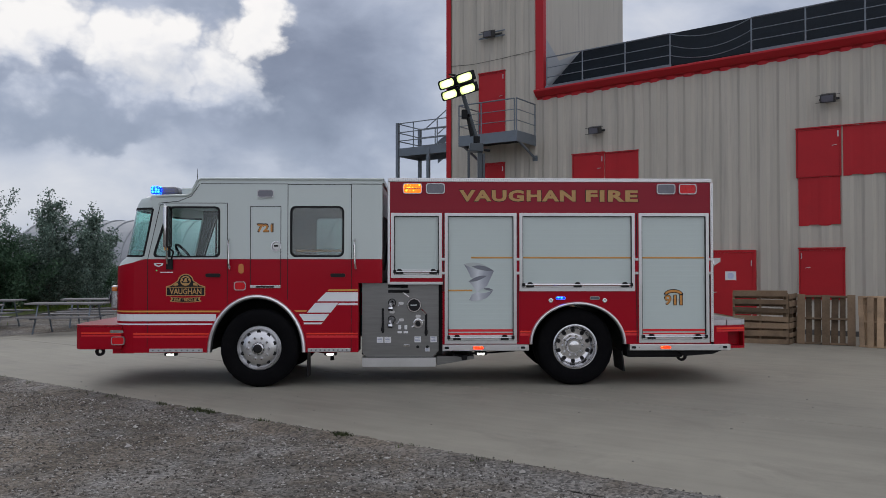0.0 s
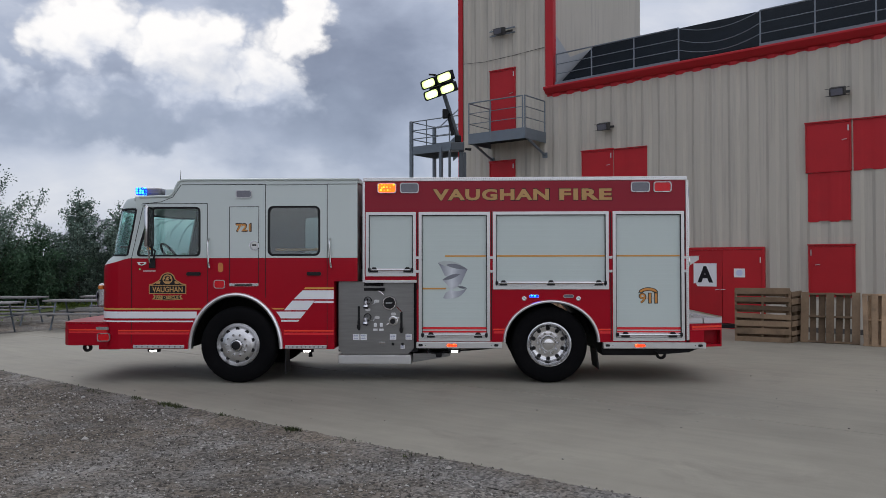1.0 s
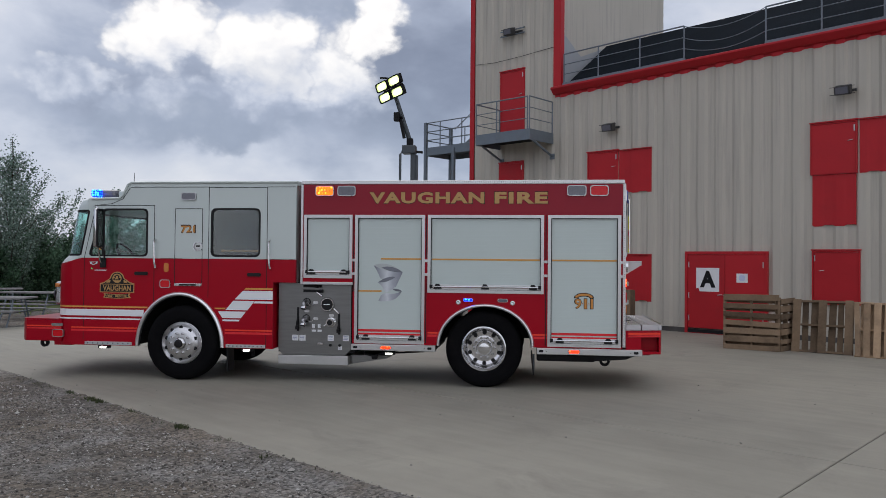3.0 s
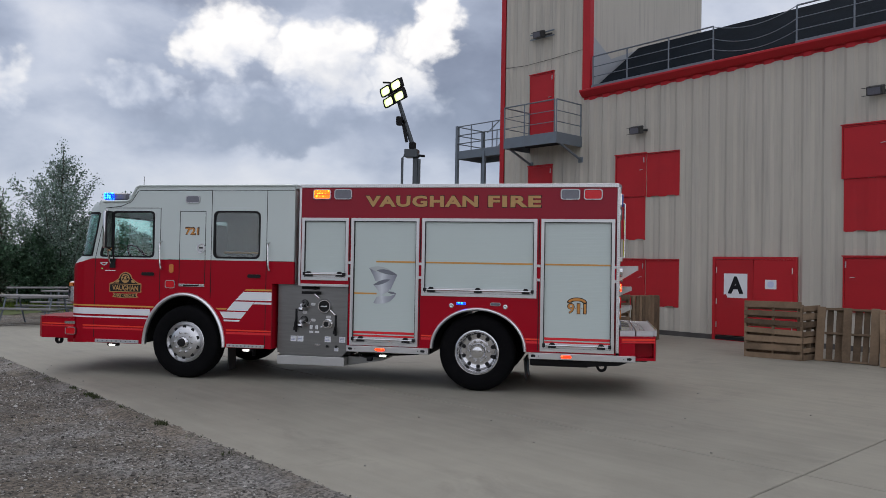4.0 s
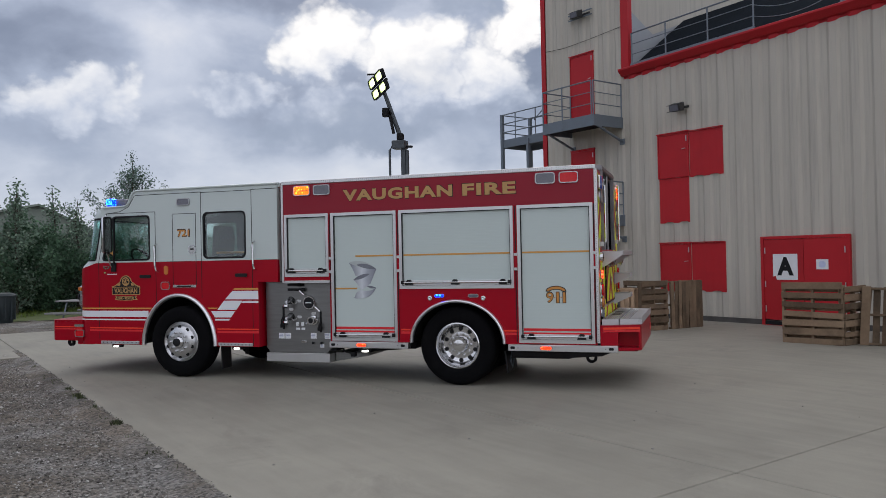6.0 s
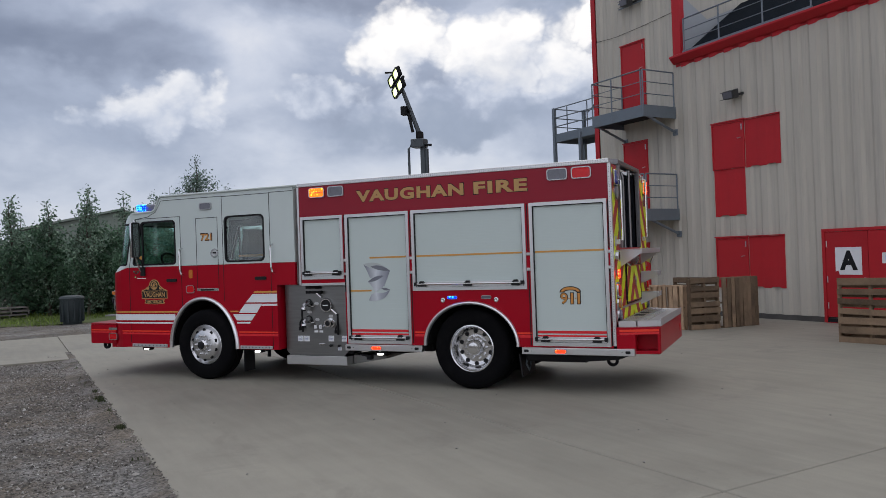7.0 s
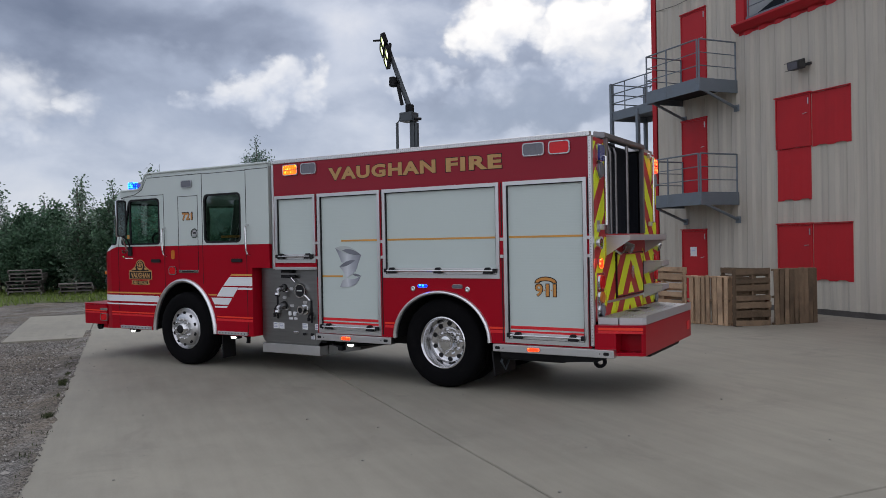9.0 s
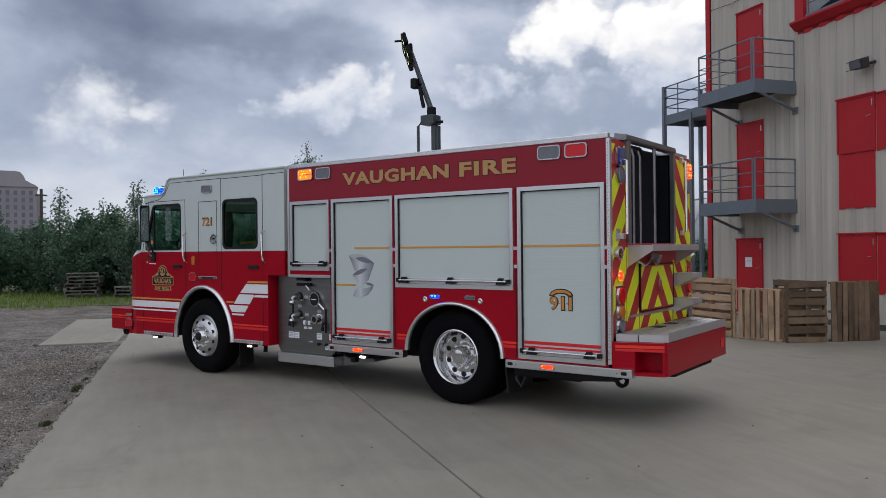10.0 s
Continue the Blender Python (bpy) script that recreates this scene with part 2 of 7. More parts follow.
def flood_material():
    """A lit flood lens, whitest in its middle."""
    m, n = principled("lit_flood")
    co = n.vec("MULTIPLY", n.add("ShaderNodeTexCoord").outputs["Object"], (0.0, 5.4, 15.0))[0]
    far = n.vec("LENGTH", co)[1]
    tint = n.ramp(far, (0.0, (1.0, 1.0, 0.86)), (0.55, (0.95, 1.0, 0.62)), (1.0, (0.72, 0.95, 0.28)))
    finish(n, (0.3, 0.3, 0.25), 0.3, **{"Emission Color": tint, "Emission Strength": n.math("MULTIPLY_ADD", far, -1.6, 2.9)})
    return m


ON_FLOOD = flood_material()
PANE = glass("window_glass", (0.80, 0.95, 0.92), ior=1.5)
PANE_TINTED = glass("tinted_window_glass", (0.50, 0.60, 0.58), ior=1.75)
MIRROR = surface("mirror_glass", (0.28, 0.33, 0.33), 0.03, 1.0, var=0.03, scale=4, bump=0.0, rvar=0.0)
SHIELD = glass("windscreen_glass", (0.66, 0.97, 0.91), ior=1.5)
CABIN = surface("cabin_grey_vinyl", (0.07, 0.072, 0.075), 0.6, var=0.2, scale=8)
BLACK_NYLON = surface("black_nylon", (0.008, 0.009, 0.013), 0.8, var=0.3, scale=6, bump=0.2, spec=0.15)
GALV = surface("mast_grey", (0.062, 0.072, 0.080), 0.5, 0.3, var=0.12, scale=4)
PANEL_GREY = surface("grey_galvanised", (0.165, 0.195, 0.225), 0.55, 0.4, var=0.12, scale=4, grain=60, dirt=(0.16, 0.15, 0.14, 0.3))
PAINT_RED = surface("red_steel_paint", (0.44, 0.018, 0.025), 0.5, var=0.12, scale=1.6, grain=40, bump=0.05, dirt=(0.32, 0.019, 0.024, 0.5), piece=0.10, spec=0.25)
SIGN_WHITE = surface("sign_white", (0.75, 0.76, 0.78), 0.5, var=0.06, scale=6)
PAPER_BLUE = surface("pale_blue_paper", (0.55, 0.60, 0.78), 0.7, var=0.1, scale=20)
INK = surface("black_ink", (0.012, 0.012, 0.014), 0.6, var=0.1, scale=10, spec=0.2)
BLUE_INK = surface("blue_grey_ink", (0.22, 0.26, 0.42), 0.6, var=0.1, scale=10)
ROOFING = surface("dark_shingle", (0.010, 0.0135, 0.018), 0.95, var=0.45, scale=2.5, grain=40, bump=0.4, spec=0.05)
PLINTH = surface("dark_plinth", (0.075, 0.070, 0.066), 0.9, var=0.5, scale=3, grain=30, bump=0.2, dirt=(0.20, 0.19, 0.18, 0.4))
LAMP_DARK = surface("dark_bronze_lamp", (0.035, 0.035, 0.035), 0.5, var=0.15, scale=10)
WOOD = surface("weathered_pallet_wood", (0.190, 0.135, 0.088), 0.85, var=0.40, scale=2.5, grain=26, bump=0.25, piece=0.75, dirt=(0.060, 0.048, 0.038, 0.75), spec=0.2)
WOOD_PALE = surface("fresh_pallet_wood", (0.42, 0.295, 0.19), 0.8, var=0.3, scale=3, grain=26, bump=0.2, piece=0.5, dirt=(0.13, 0.095, 0.07, 0.6), spec=0.2)
WOOD_STACK = surface("old_stack_wood", (0.175, 0.16, 0.145), 0.9, var=0.4, scale=3, grain=30, bump=0.2, piece=0.9)
WOOD_GREY = surface("grey_bench_wood", (0.205, 0.20, 0.20), 0.85, var=0.25, scale=3, grain=30, bump=0.2, piece=0.3)
BARK = surface("bark", (0.075, 0.06, 0.048), 0.9, var=0.4, scale=6, grain=30, bump=0.5)
BIN = surface("dark_green_plastic", (0.022, 0.032, 0.035), 0.5, var=0.2, scale=4)
HALL_METAL = surface("grey_hall_sheet", (0.34, 0.36, 0.38), 0.6, 0.1, var=0.08, scale=0.3, grain=3, bump=0.0)
# facade colour lightened towards blue-grey, with the distance haze painted in
BRICKWORK = surface("hazed_facade", (0.30, 0.285, 0.30), 0.85, var=0.1, scale=0.2, grain=2, bump=0.0)
FAR_GLASS = surface("far_window", (0.10, 0.115, 0.14), 0.2, var=0.2, scale=0.5)


def siding_material():
    m, n = principled("beige_siding")
    co = n.add("ShaderNodeTexCoord").outputs["Object"]
    drip = n.noise(n.vec("MULTIPLY", co, (5.0, 5.0, 0.22))[0], 1.6, 5.0, 0.65)
    patch = n.noise(n.vec("MULTIPLY", co, (1.0, 1.0, 0.5))[0], 0.6, 4.0, 0.55)
    grit = n.noise(co, 45.0, 3.0, 0.6)
    tone = n.math("ADD", 0.93, n.math("ADD", n.math("MULTIPLY", n.math("SUBTRACT", patch, 0.5), 0.22), n.math("MULTIPLY", n.math("SUBTRACT", grit, 0.5), 0.10)))
    col = n.vec("SCALE", (0.505, 0.470, 0.402), scale=tone)[0]
    streak = n.math("MULTIPLY", n.grey(drip, (0.50, 0.0), (0.80, 1.0)), 0.55)
    col = n.mix(streak, col, (0.24, 0.225, 0.205))
    finish(n, col, 0.62, 0.0, n.add("ShaderNodeBump", {"Height": grit, "Strength": 0.04, "Distance": 0.01}).outputs[0])
    return m


def concrete_material():
    m, n = principled("pale_concrete")
    co = n.add("ShaderNodeTexCoord").outputs["Object"]
    broad, mid, grit = n.noise(co, 0.28, 5.0, 0.6), n.noise(co, 1.7, 6.0, 0.62), n.noise(co, 70.0, 3.0, 0.6)
    trowel = n.noise(n.vec("MULTIPLY", co, (0.6, 5.0, 1.0))[0], 1.3, 4.0, 0.6)
    tone = n.math("ADD", n.math("MULTIPLY", n.math("SUBTRACT", broad, 0.5), 0.62), n.math("MULTIPLY", n.math("SUBTRACT", mid, 0.5), 0.48))
    tone = n.math("ADD", tone, n.math("ADD", n.math("MULTIPLY", n.math("SUBTRACT", grit, 0.5), 0.18), n.math("MULTIPLY", n.math("SUBTRACT", trowel, 0.5), 0.34)))
    col = n.vec("SCALE", (0.257, 0.241, 0.196), scale=n.math("ADD", tone, 1.0))[0]
    stain = n.grey(n.noise(co, 0.9, 7.0, 0.7, 0.6), (0.56, 0.0), (0.74, 1.0))
    col = n.mix(n.math("MULTIPLY", stain, 0.55), col, (0.155, 0.142, 0.122))
    finish(n, col, n.math("ADD", 0.55, n.math("MULTIPLY", mid, 0.25)), 0.0, n.add("ShaderNodeBump", {"Height": grit, "Strength": 0.10, "Distance": 0.006}).outputs[0])
    return m


def gravel_material():
    m, n = principled("grey_gravel")
    co = n.add("ShaderNodeTexCoord").outputs["Object"]
    v = n.add("ShaderNodeTexVoronoi", {"Vector": co, "Scale": 42.0, "Randomness": 1.0})
    v2 = n.add("ShaderNodeTexVoronoi", {"Vector": co, "Scale": 17.0, "Randomness": 1.0})
    sep_c = n.add("ShaderNodeSeparateColor", {0: v.outputs["Color"]})
    broad = n.noise(co, 0.35, 5.0, 0.6)
    mid = n.noise(co, 2.4, 5.0, 0.65)
    tone = n.math("ADD", 0.38, n.math("MULTIPLY", sep_c.outputs[0], 1.0))
    tone = n.math("MULTIPLY", tone, n.grey(n.noise(co, 0.75, 6.0, 0.62, 0.5), (0.36, 0.68), (0.50, 0.97), (0.62, 1.22)))
    tone = n.math("MULTIPLY", tone, n.math("ADD", 0.55, n.math("MULTIPLY", mid, 0.9)))
    col = n.vec("SCALE", n.mix(n.grey(n.math("ADD", n.math("MULTIPLY", mid, 0.4), n.math("MULTIPLY", n.noise(co, 0.55, 5.0, 0.6, 0.8), 0.6)), (0.44, 0.0), (0.58, 1.0)), (0.168, 0.141, 0.110), (0.205, 0.195, 0.180)), scale=tone)[0]
    h = n.math("ADD", n.math("MULTIPLY", v.outputs["Distance"], -1.0), n.math("MULTIPLY", v2.outputs["Distance"], -0.8))
    finish(n, col, 0.9, 0.0, n.add("ShaderNodeBump", {"Height": h, "Strength": 0.9, "Distance": 0.02}).outputs[0])
    return m


def leaf_material(name, base, through=0.45):
    """Thin leaves: light shows through them."""
    m, n = principled(name)
    isl = n.add("ShaderNodeNewGeometry").outputs["Random Per Island"]
    col = n.ramp(isl, (0.0, tuple(c * 0.45 for c in base)), (0.6, base), (0.85, tuple(c * 1.2 for c in base)), (1.0, (base[0] * 2.1, base[1] * 1.9, base[2] * 1.9)))
    face_side = n.add("ShaderNodeBsdfPrincipled", {"Base Color": col, "Roughness": 0.6, "Specular IOR Level": 0.25})
    far_side = n.add("ShaderNodeBsdfTranslucent", {"Color": col})
    both = n.add("ShaderNodeMixShader", {0: through, 1: face_side.outputs[0], 2: far_side.outputs[0]})
    n.add("ShaderNodeOutputMaterial", {0: both.outputs[0]})
    return m


SIDING, CONCRETE, GRAVEL = siding_material(), concrete_material(), gravel_material()
LEAF = leaf_material("poplar_leaf", (0.185, 0.265, 0.195))
LEAF_SILVER = leaf_material("silver_poplar_leaf", (0.185, 0.26, 0.215), 0.45)
LEAF_DARK = leaf_material("shrub_leaf", (0.092, 0.168, 0.102))
GRASS = leaf_material("grass_blade", (0.165, 0.235, 0.050))
STONE = surface("loose_stone", (0.24, 0.225, 0.205), 0.9, var=0.3, scale=20, bump=0.2)


# ---- mesh helpers ----
def part(name, bm, material, parent=None, label=""):
    """Links a bmesh as one mesh object, under a thing or a part if one is given."""
    bmesh.ops.recalc_face_normals(bm, faces=bm.faces)
    me = bpy.data.meshes.new(name)
    bm.to_mesh(me)
    bm.free()
    return mesh_part(name, me, material, parent, label)


def mesh_part(name, me, material, parent=None, label=""):
    if material is not None and not me.materials:
        me.materials.append(material)
    ob = new(name, me)
    ob.parent = parent
    return tagged(ob, label)


def thing(name, label, category, m=None, group="", kind=""):
    ob = tagged(new(name), label, category, group, kind)
    if m is not None:
        ob.matrix_world = m
    return ob


def box(x0, x1, y0, y1, z0, z1, bevel=0.0, bm=None):
    bm = bm or bmesh.new()
    m = Matrix.Translation(((x0 + x1) / 2, (y0 + y1) / 2, (z0 + z1) / 2)) @ Matrix.Diagonal((abs(x1 - x0), abs(y1 - y0), abs(z1 - z0), 1))
    vs = bmesh.ops.create_cube(bm, size=1.0, matrix=m)["verts"]
    if bevel:
        es = list({e for v in vs for e in v.link_edges})
        bmesh.ops.bevel(bm, geom=es, offset=bevel, segments=2, profile=0.5, affect="EDGES", clamp_overlap=True)
    return bm


def loops_fill(bm, loops):
    es = []
    for pts in loops:
        vs = [bm.verts.new(p) for p in pts]
        es += [bm.edges.new((vs[i], vs[(i + 1) % len(vs)])) for i in range(len(vs))]
    bmesh.ops.triangle_fill(bm, use_beauty=True, use_dissolve=False, edges=es)


def plate(outer, holes, a0, a1, put=lambda p, a: (p[0], a, p[1]), bm=None):
    """A flat plate with openings, from a0 to a1 along the third axis; the outline lies in x and z unless put says otherwise."""
    bm = bm or bmesh.new()
    start = len(bm.faces)
    loops_fill(bm, [[put(p, a0) for p in loop] for loop in (outer, *holes)])
    bm.faces.ensure_lookup_table()
    geom = bm.faces[start:]
    got = bmesh.ops.extrude_face_region(bm, geom=list(geom))
    move = Vector(put((0, 0), a1)) - Vector(put((0, 0), a0))
    bmesh.ops.translate(bm, vec=move, verts=[v for v in got["geom"] if isinstance(v, bmesh.types.BMVert)])
    return bm


def rect(x0, x1, z0, z1, r=0.0, n=5):
    """A rectangle's outline, with rounded corners."""
    if not r:
        return [(x0, z0), (x1, z0), (x1, z1), (x0, z1)]
    out = []
    for cx, cz, a in ((x1 - r, z0 + r, -90), (x1 - r, z1 - r, 0), (x0 + r, z1 - r, 90), (x0 + r, z0 + r, 180)):
        out += [(cx + r * math.cos(radians(a + 90 * i / n)), cz + r * math.sin(radians(a + 90 * i / n))) for i in range(n + 1)]
    return out


def arc(cx, cz, rx, rz, a0, a1, n=28):
    return [(cx + rx * math.cos(radians(a0 + (a1 - a0) * i / n)), cz + rz * math.sin(radians(a0 + (a1 - a0) * i / n))) for i in range(n + 1)]


def lathe(profile, n=48, axis="y", centre=(0, 0, 0), bm=None, closed=False, caps=False):
    """Turns a profile of (distance along the axis, radius) round the axis."""
    bm = bm or bmesh.new()
    rings = []
    for i in range(n):
        a = 2 * math.pi * i / n
        c, s = math.cos(a), math.sin(a)
        ring = []
        for d, r in profile:
            p = {"y": (r * c, d, r * s), "z": (r * c, r * s, d), "x": (d, r * c, r * s)}[axis]
            ring.append(bm.verts.new(Vector(p) + Vector(centre)))
        rings.append(ring)
    k = len(profile)
    for i in range(n):
        a, b = rings[i], rings[(i + 1) % n]
        for j in range(k if closed else k - 1):
            q = (j + 1) % k
            bm.faces.new((a[j], a[q], b[q], b[j]))
    if caps and not closed:
        for j in (0, k - 1):
            if profile[j][1] > 1e-4:
                bm.faces.new([r[j] for r in rings])
    return bm


def rod(points, radius, n=8, bm=None, r1=None):
    """A round bar along points; r1: the radius at its end."""
    bm = bm or bmesh.new()
    pts = [Vector(p) for p in points]
    rings = []
    for i, p in enumerate(pts):
        d = (pts[min(i + 1, len(pts) - 1)] - pts[max(i - 1, 0)]).normalized()
        s = d.cross(Vector((0, 0, 1)) if abs(d.z) < 0.95 else Vector((1, 0, 0))).normalized()
        t = d.cross(s)
        r = radius if r1 is None else radius + (r1 - radius) * i / (len(pts) - 1)
        rings.append([bm.verts.new(p + r * (math.cos(2 * math.pi * k / n) * s + math.sin(2 * math.pi * k / n) * t)) for k in range(n)])
    for a, b in zip(rings, rings[1:]):
        for k in range(n):
            bm.faces.new((a[k], a[(k + 1) % n], b[(k + 1) % n], b[k]))
    bm.faces.new(rings[0][::-1])
    bm.faces.new(rings[-1])
    return bm


def smooth(ob, angle=35):
    me = ob.data
    me.polygons.foreach_set("use_smooth", [True] * len(me.polygons))
    me.set_sharp_from_angle(angle=radians(angle))
    return ob


def words(name, text, width, height, material, parent, m, depth=0.003, label="", bold=0.0, shear=0.0, space=1.0):
    """Lettering of the built-in font, stretched to a width and a height, as a mesh; it stands in x and z and faces -y before m."""
    cu = bpy.data.curves.new(name, "FONT")
    cu.body, cu.extrude, cu.offset, cu.shear, cu.resolution_u, cu.space_character = text, 0.02, bold, shear, 3, space
    tmp = new(name, cu)
    me = bpy.data.meshes.new_from_object(tmp.evaluated_get(bpy.context.evaluated_depsgraph_get()))
    bpy.data.objects.remove(tmp)
    co = np.zeros(len(me.vertices) * 3)
    me.vertices.foreach_get("co", co)
    co = co.reshape(-1, 3)
    lo, hi = co.min(0), co.max(0)
    q = np.empty_like(co)
    q[:, 0] = (co[:, 0] - lo[0]) / (hi[0] - lo[0]) * width
    q[:, 2] = (co[:, 1] - lo[1]) / (hi[1] - lo[1]) * height
    q[:, 1] = -(co[:, 2] - lo[2]) / (hi[2] - lo[2]) * depth
    me.vertices.foreach_set("co", q.ravel())
    me.update()
    me.materials.clear()
    ob = mesh_part(name, me, material, parent, label)
    ob.matrix_local = m
    return ob


def flat_shape(name, pts, y, material, parent, thick=0.003, label=""):
    """A thin piece of tape or enamel on a side wall."""
    return part(name, plate(pts, [], y, y - thick), material, parent, label)


# ---- ground ----
SITE = pose(5.583, 12.091, 0, 0, 0, -35.645)      # x along the training building's wall, -y out of it
EDGE = 14.62                                      # the slab's edge, metres out from the wall
SLANT = 0.018                                     # the edge draws slowly away from the wall


def ground_sheet():
    near = [i * 0.12 for i in range(-130, 131)]
    far = [18, 22, 28, 40, 60, 100, 200, 500, 1500, 4000]
    line = [-f for f in reversed(far)] + near + far
    xs, ys = np.array(line) + 0.0, np.array(line) - 4.0
    gx, gy = np.meshgrid(xs, ys, indexing="ij")
    vs = []
    for x, y in zip(gx.ravel(), gy.ravel()):
        z = -0.035
        if abs(x) < 17 and abs(y + 4) < 17:
            z += 0.035 * noise.noise((x * 0.9, y * 0.9, 0)) + 0.016 * noise.noise((x * 4, y * 4, 3))
        vs.append((x, y, z))
    n, k = len(xs), len(ys)
    fs = [(i * k + j, (i + 1) * k + j, (i + 1) * k + j + 1, i * k + j + 1) for i in range(n - 1) for j in range(k - 1)]
    me = bpy.data.meshes.new("ground")
    me.from_pydata(vs, [], fs)
    ob = mesh_part("ground", me, GRAVEL)
    smooth(ob, 80)
    tagged(ob, "grey crushed gravel yard with worn dusty patches", "ground", kind="structure")


ground_sheet()


def slab_panel(u0, u1, n0, n1, parent):
    bm = box(u0 + 0.006, u1 - 0.006, -n1 + 0.006, -n0 - 0.006, -0.25, 0.0)
    for v in bm.verts:
        if abs(v.co.y + EDGE) < 0.01:
            v.co.y -= SLANT * (v.co.x - 2.93)
    top = [e for e in bm.edges if all(v.co.z > -0.01 for v in e.verts)]
    bmesh.ops.bevel(bm, geom=top, offset=0.008, segments=1, affect="EDGES")
    return part("slab", bm, CONCRETE, parent)


yard = thing("pavement", "pale worn concrete yard slab with saw-cut joints", "pavement", SITE, kind="structure")
for u0, u1, n0, n1 in ((-8.2, 10.75, 0.0, 11.4), (10.75, 24, 0.0, 11.4), (-8.2, 10.75, 11.4, EDGE), (10.75, 24, 11.4, EDGE), (-8.0, -2.2, EDGE, 16.0)):
    slab_panel(u0, u1, n0, n1, yard)


# ---- training building ----
PITCH = 0.46


def rib(u):
    s = (u / PITCH) % 1.0
    for a, b, y0, y1 in ((0, 0.34, 0, 0), (0.34, 0.50, 0, 1), (0.50, 0.84, 1, 1), (0.84, 1.0, 1, 0)):
        if a <= s <= b:
            return 0.045 * (y0 + (y1 - y0) * (s - a) / (b - a))
    return 0.0


def ribbed(u0, u1, z0, z1, lift=0.0, thick=0.05, put=lambda u, o, z: (u, -o, z), wavy=0.0, rise=0.0, deep=1.0):
    """Ribbed sheet steel between two heights; wavy: how far its lower edge hangs under the ribs."""
    bm = bmesh.new()
    marks = {u0, u1}
    k = math.floor(u0 / PITCH)
    while k * PITCH < u1:
        marks |= {(k + f) * PITCH for f in (0.001, 0.17, 0.34, 0.50, 0.55, 0.79, 0.84, 0.999) if u0 < (k + f) * PITCH < u1}
        k += 1
    us = sorted(marks)
    cols = []
    for u in us:
        o = rib(u) * deep + lift
        drop = wavy * rib(u) / 0.045
        cols.append([bm.verts.new(put(*p)) for p in ((u, o, z0 - drop), (u, o, z1 + rise * u), (u, lift - thick, z1 + rise * u), (u, lift - thick, z0))])
    for a, b in zip(cols, cols[1:]):
        for i in range(4):
            bm.faces.new((a[i], b[i], b[(i + 1) % 4], a[(i + 1) % 4]))
    bm.faces.new(cols[0])
    bm.faces.new(cols[-1][::-1])
    return bm


hall = thing("training_building", "beige ribbed steel fire training building with red doors and a tower", "building", SITE)
part("wall", ribbed(-3.05, 0.0, 0.12, 13.0), SIDING, hall, "stained beige ribbed tower wall")
part("wall", ribbed(0.0, 18.0, 0.12, 6.66, rise=0.026), SIDING, hall, "stained beige ribbed steel wall")
part("core", box(-3.05, 0.09, 0.06, 6.4, 0.0, 12.9), SIDING, hall)
part("core", box(0.10, 18.0, 0.06, 9.0, 0.0, 6.6), SIDING, hall)
part("plinth", box(-3.1, 18.0, -0.03, 0.06, -0.1, 0.118, 0.01), PLINTH, hall, "dark concrete plinth strip")
part("wall", ribbed(0.0, 6.45, 6.62, 13.0, put=lambda u, o, z: (0.15 + o, u, z), deep=0.10), SIDING, hall, "beige ribbed side wall of the tower")
part("cable", rod([(-3.02, -0.052, 7.98), (-2.2, -0.052, 7.92), (-1.2, -0.052, 7.95), (-0.04, -0.052, 8.02)], 0.007, 6), LAMP_DARK, hall, "thin cable across the tower wall")
# red corner trims
part("corner_trim", plate([(-3.2, -0.07), (-3.03, -0.07), (-3.03, -0.055), (-3.185, -0.055), (-3.185, 0.2), (-3.2, 0.2)], [], 0.0, 13.0, put=lambda p, a: (p[0], p[1], a)), PAINT_RED, hall, "red painted corner trim")
part("corner_trim", plate([(-0.02, -0.075), (0.235, -0.075), (0.235, 0.10), (0.215, 0.10), (0.215, -0.055), (-0.02, -0.055)], [], 6.62, 13.0, put=lambda p, a: (p[0], p[1], a)), PAINT_RED, hall, "red painted corner trim")
# eave: fascia, kerb under the rail, roof; it climbs a little along the wall
CLIMB = 0.026


def climbing(bm):
    for v in bm.verts:
        v.co.z += CLIMB * v.co.x
    return bm


def sheer(profile, u0, u1):
    return climbing(plate(profile, [], u0, u1, put=lambda p, a: (a, p[0], p[1])))


part("fascia", sheer([(-0.25, 6.745), (-0.25, 6.79), (-0.22, 6.806), (0.3, 6.806), (0.3, 6.70), (-0.05, 6.70), (-0.05, 6.60), (-0.12, 6.625)], 0.0, 18.0), PAINT_RED, hall, "red eave fascia")
part("closure", climbing(ribbed(0.0, 18.0, 6.545, 6.64, 0.008, 0.03, wavy=0.045)), PAINT_RED, hall, "red scalloped closure strip")
for u0, u1 in ((0.28, 3.99), (6.01, 18.0)):
    part("kerb", climbing(box(u0, u1, -0.06, 0.02, 6.809, 6.915, 0.006)), PANEL_GREY, hall, "grey galvanised kerb")
part("flat_roof", climbing(box(0.17, 18.0, 0.02, 9.0, 6.62, 6.70)), ROOFING, hall)
part("pitched_roof", sheer([(0.06, 6.84), (2.15, 8.36), (2.15, 8.42), (0.0, 6.88)], 0.42, 18.0), ROOFING, hall, "black shingled practice roof")
part("pitched_roof", sheer([(2.15, 8.36), (4.2, 6.9), (4.2, 6.94), (2.15, 8.42)], 0.42, 18.0), ROOFING, hall)
part("gable", sheer([(0.12, 6.80), (2.15, 8.35), (4.1, 6.80)], 0.46, 0.50), ROOFING, hall)
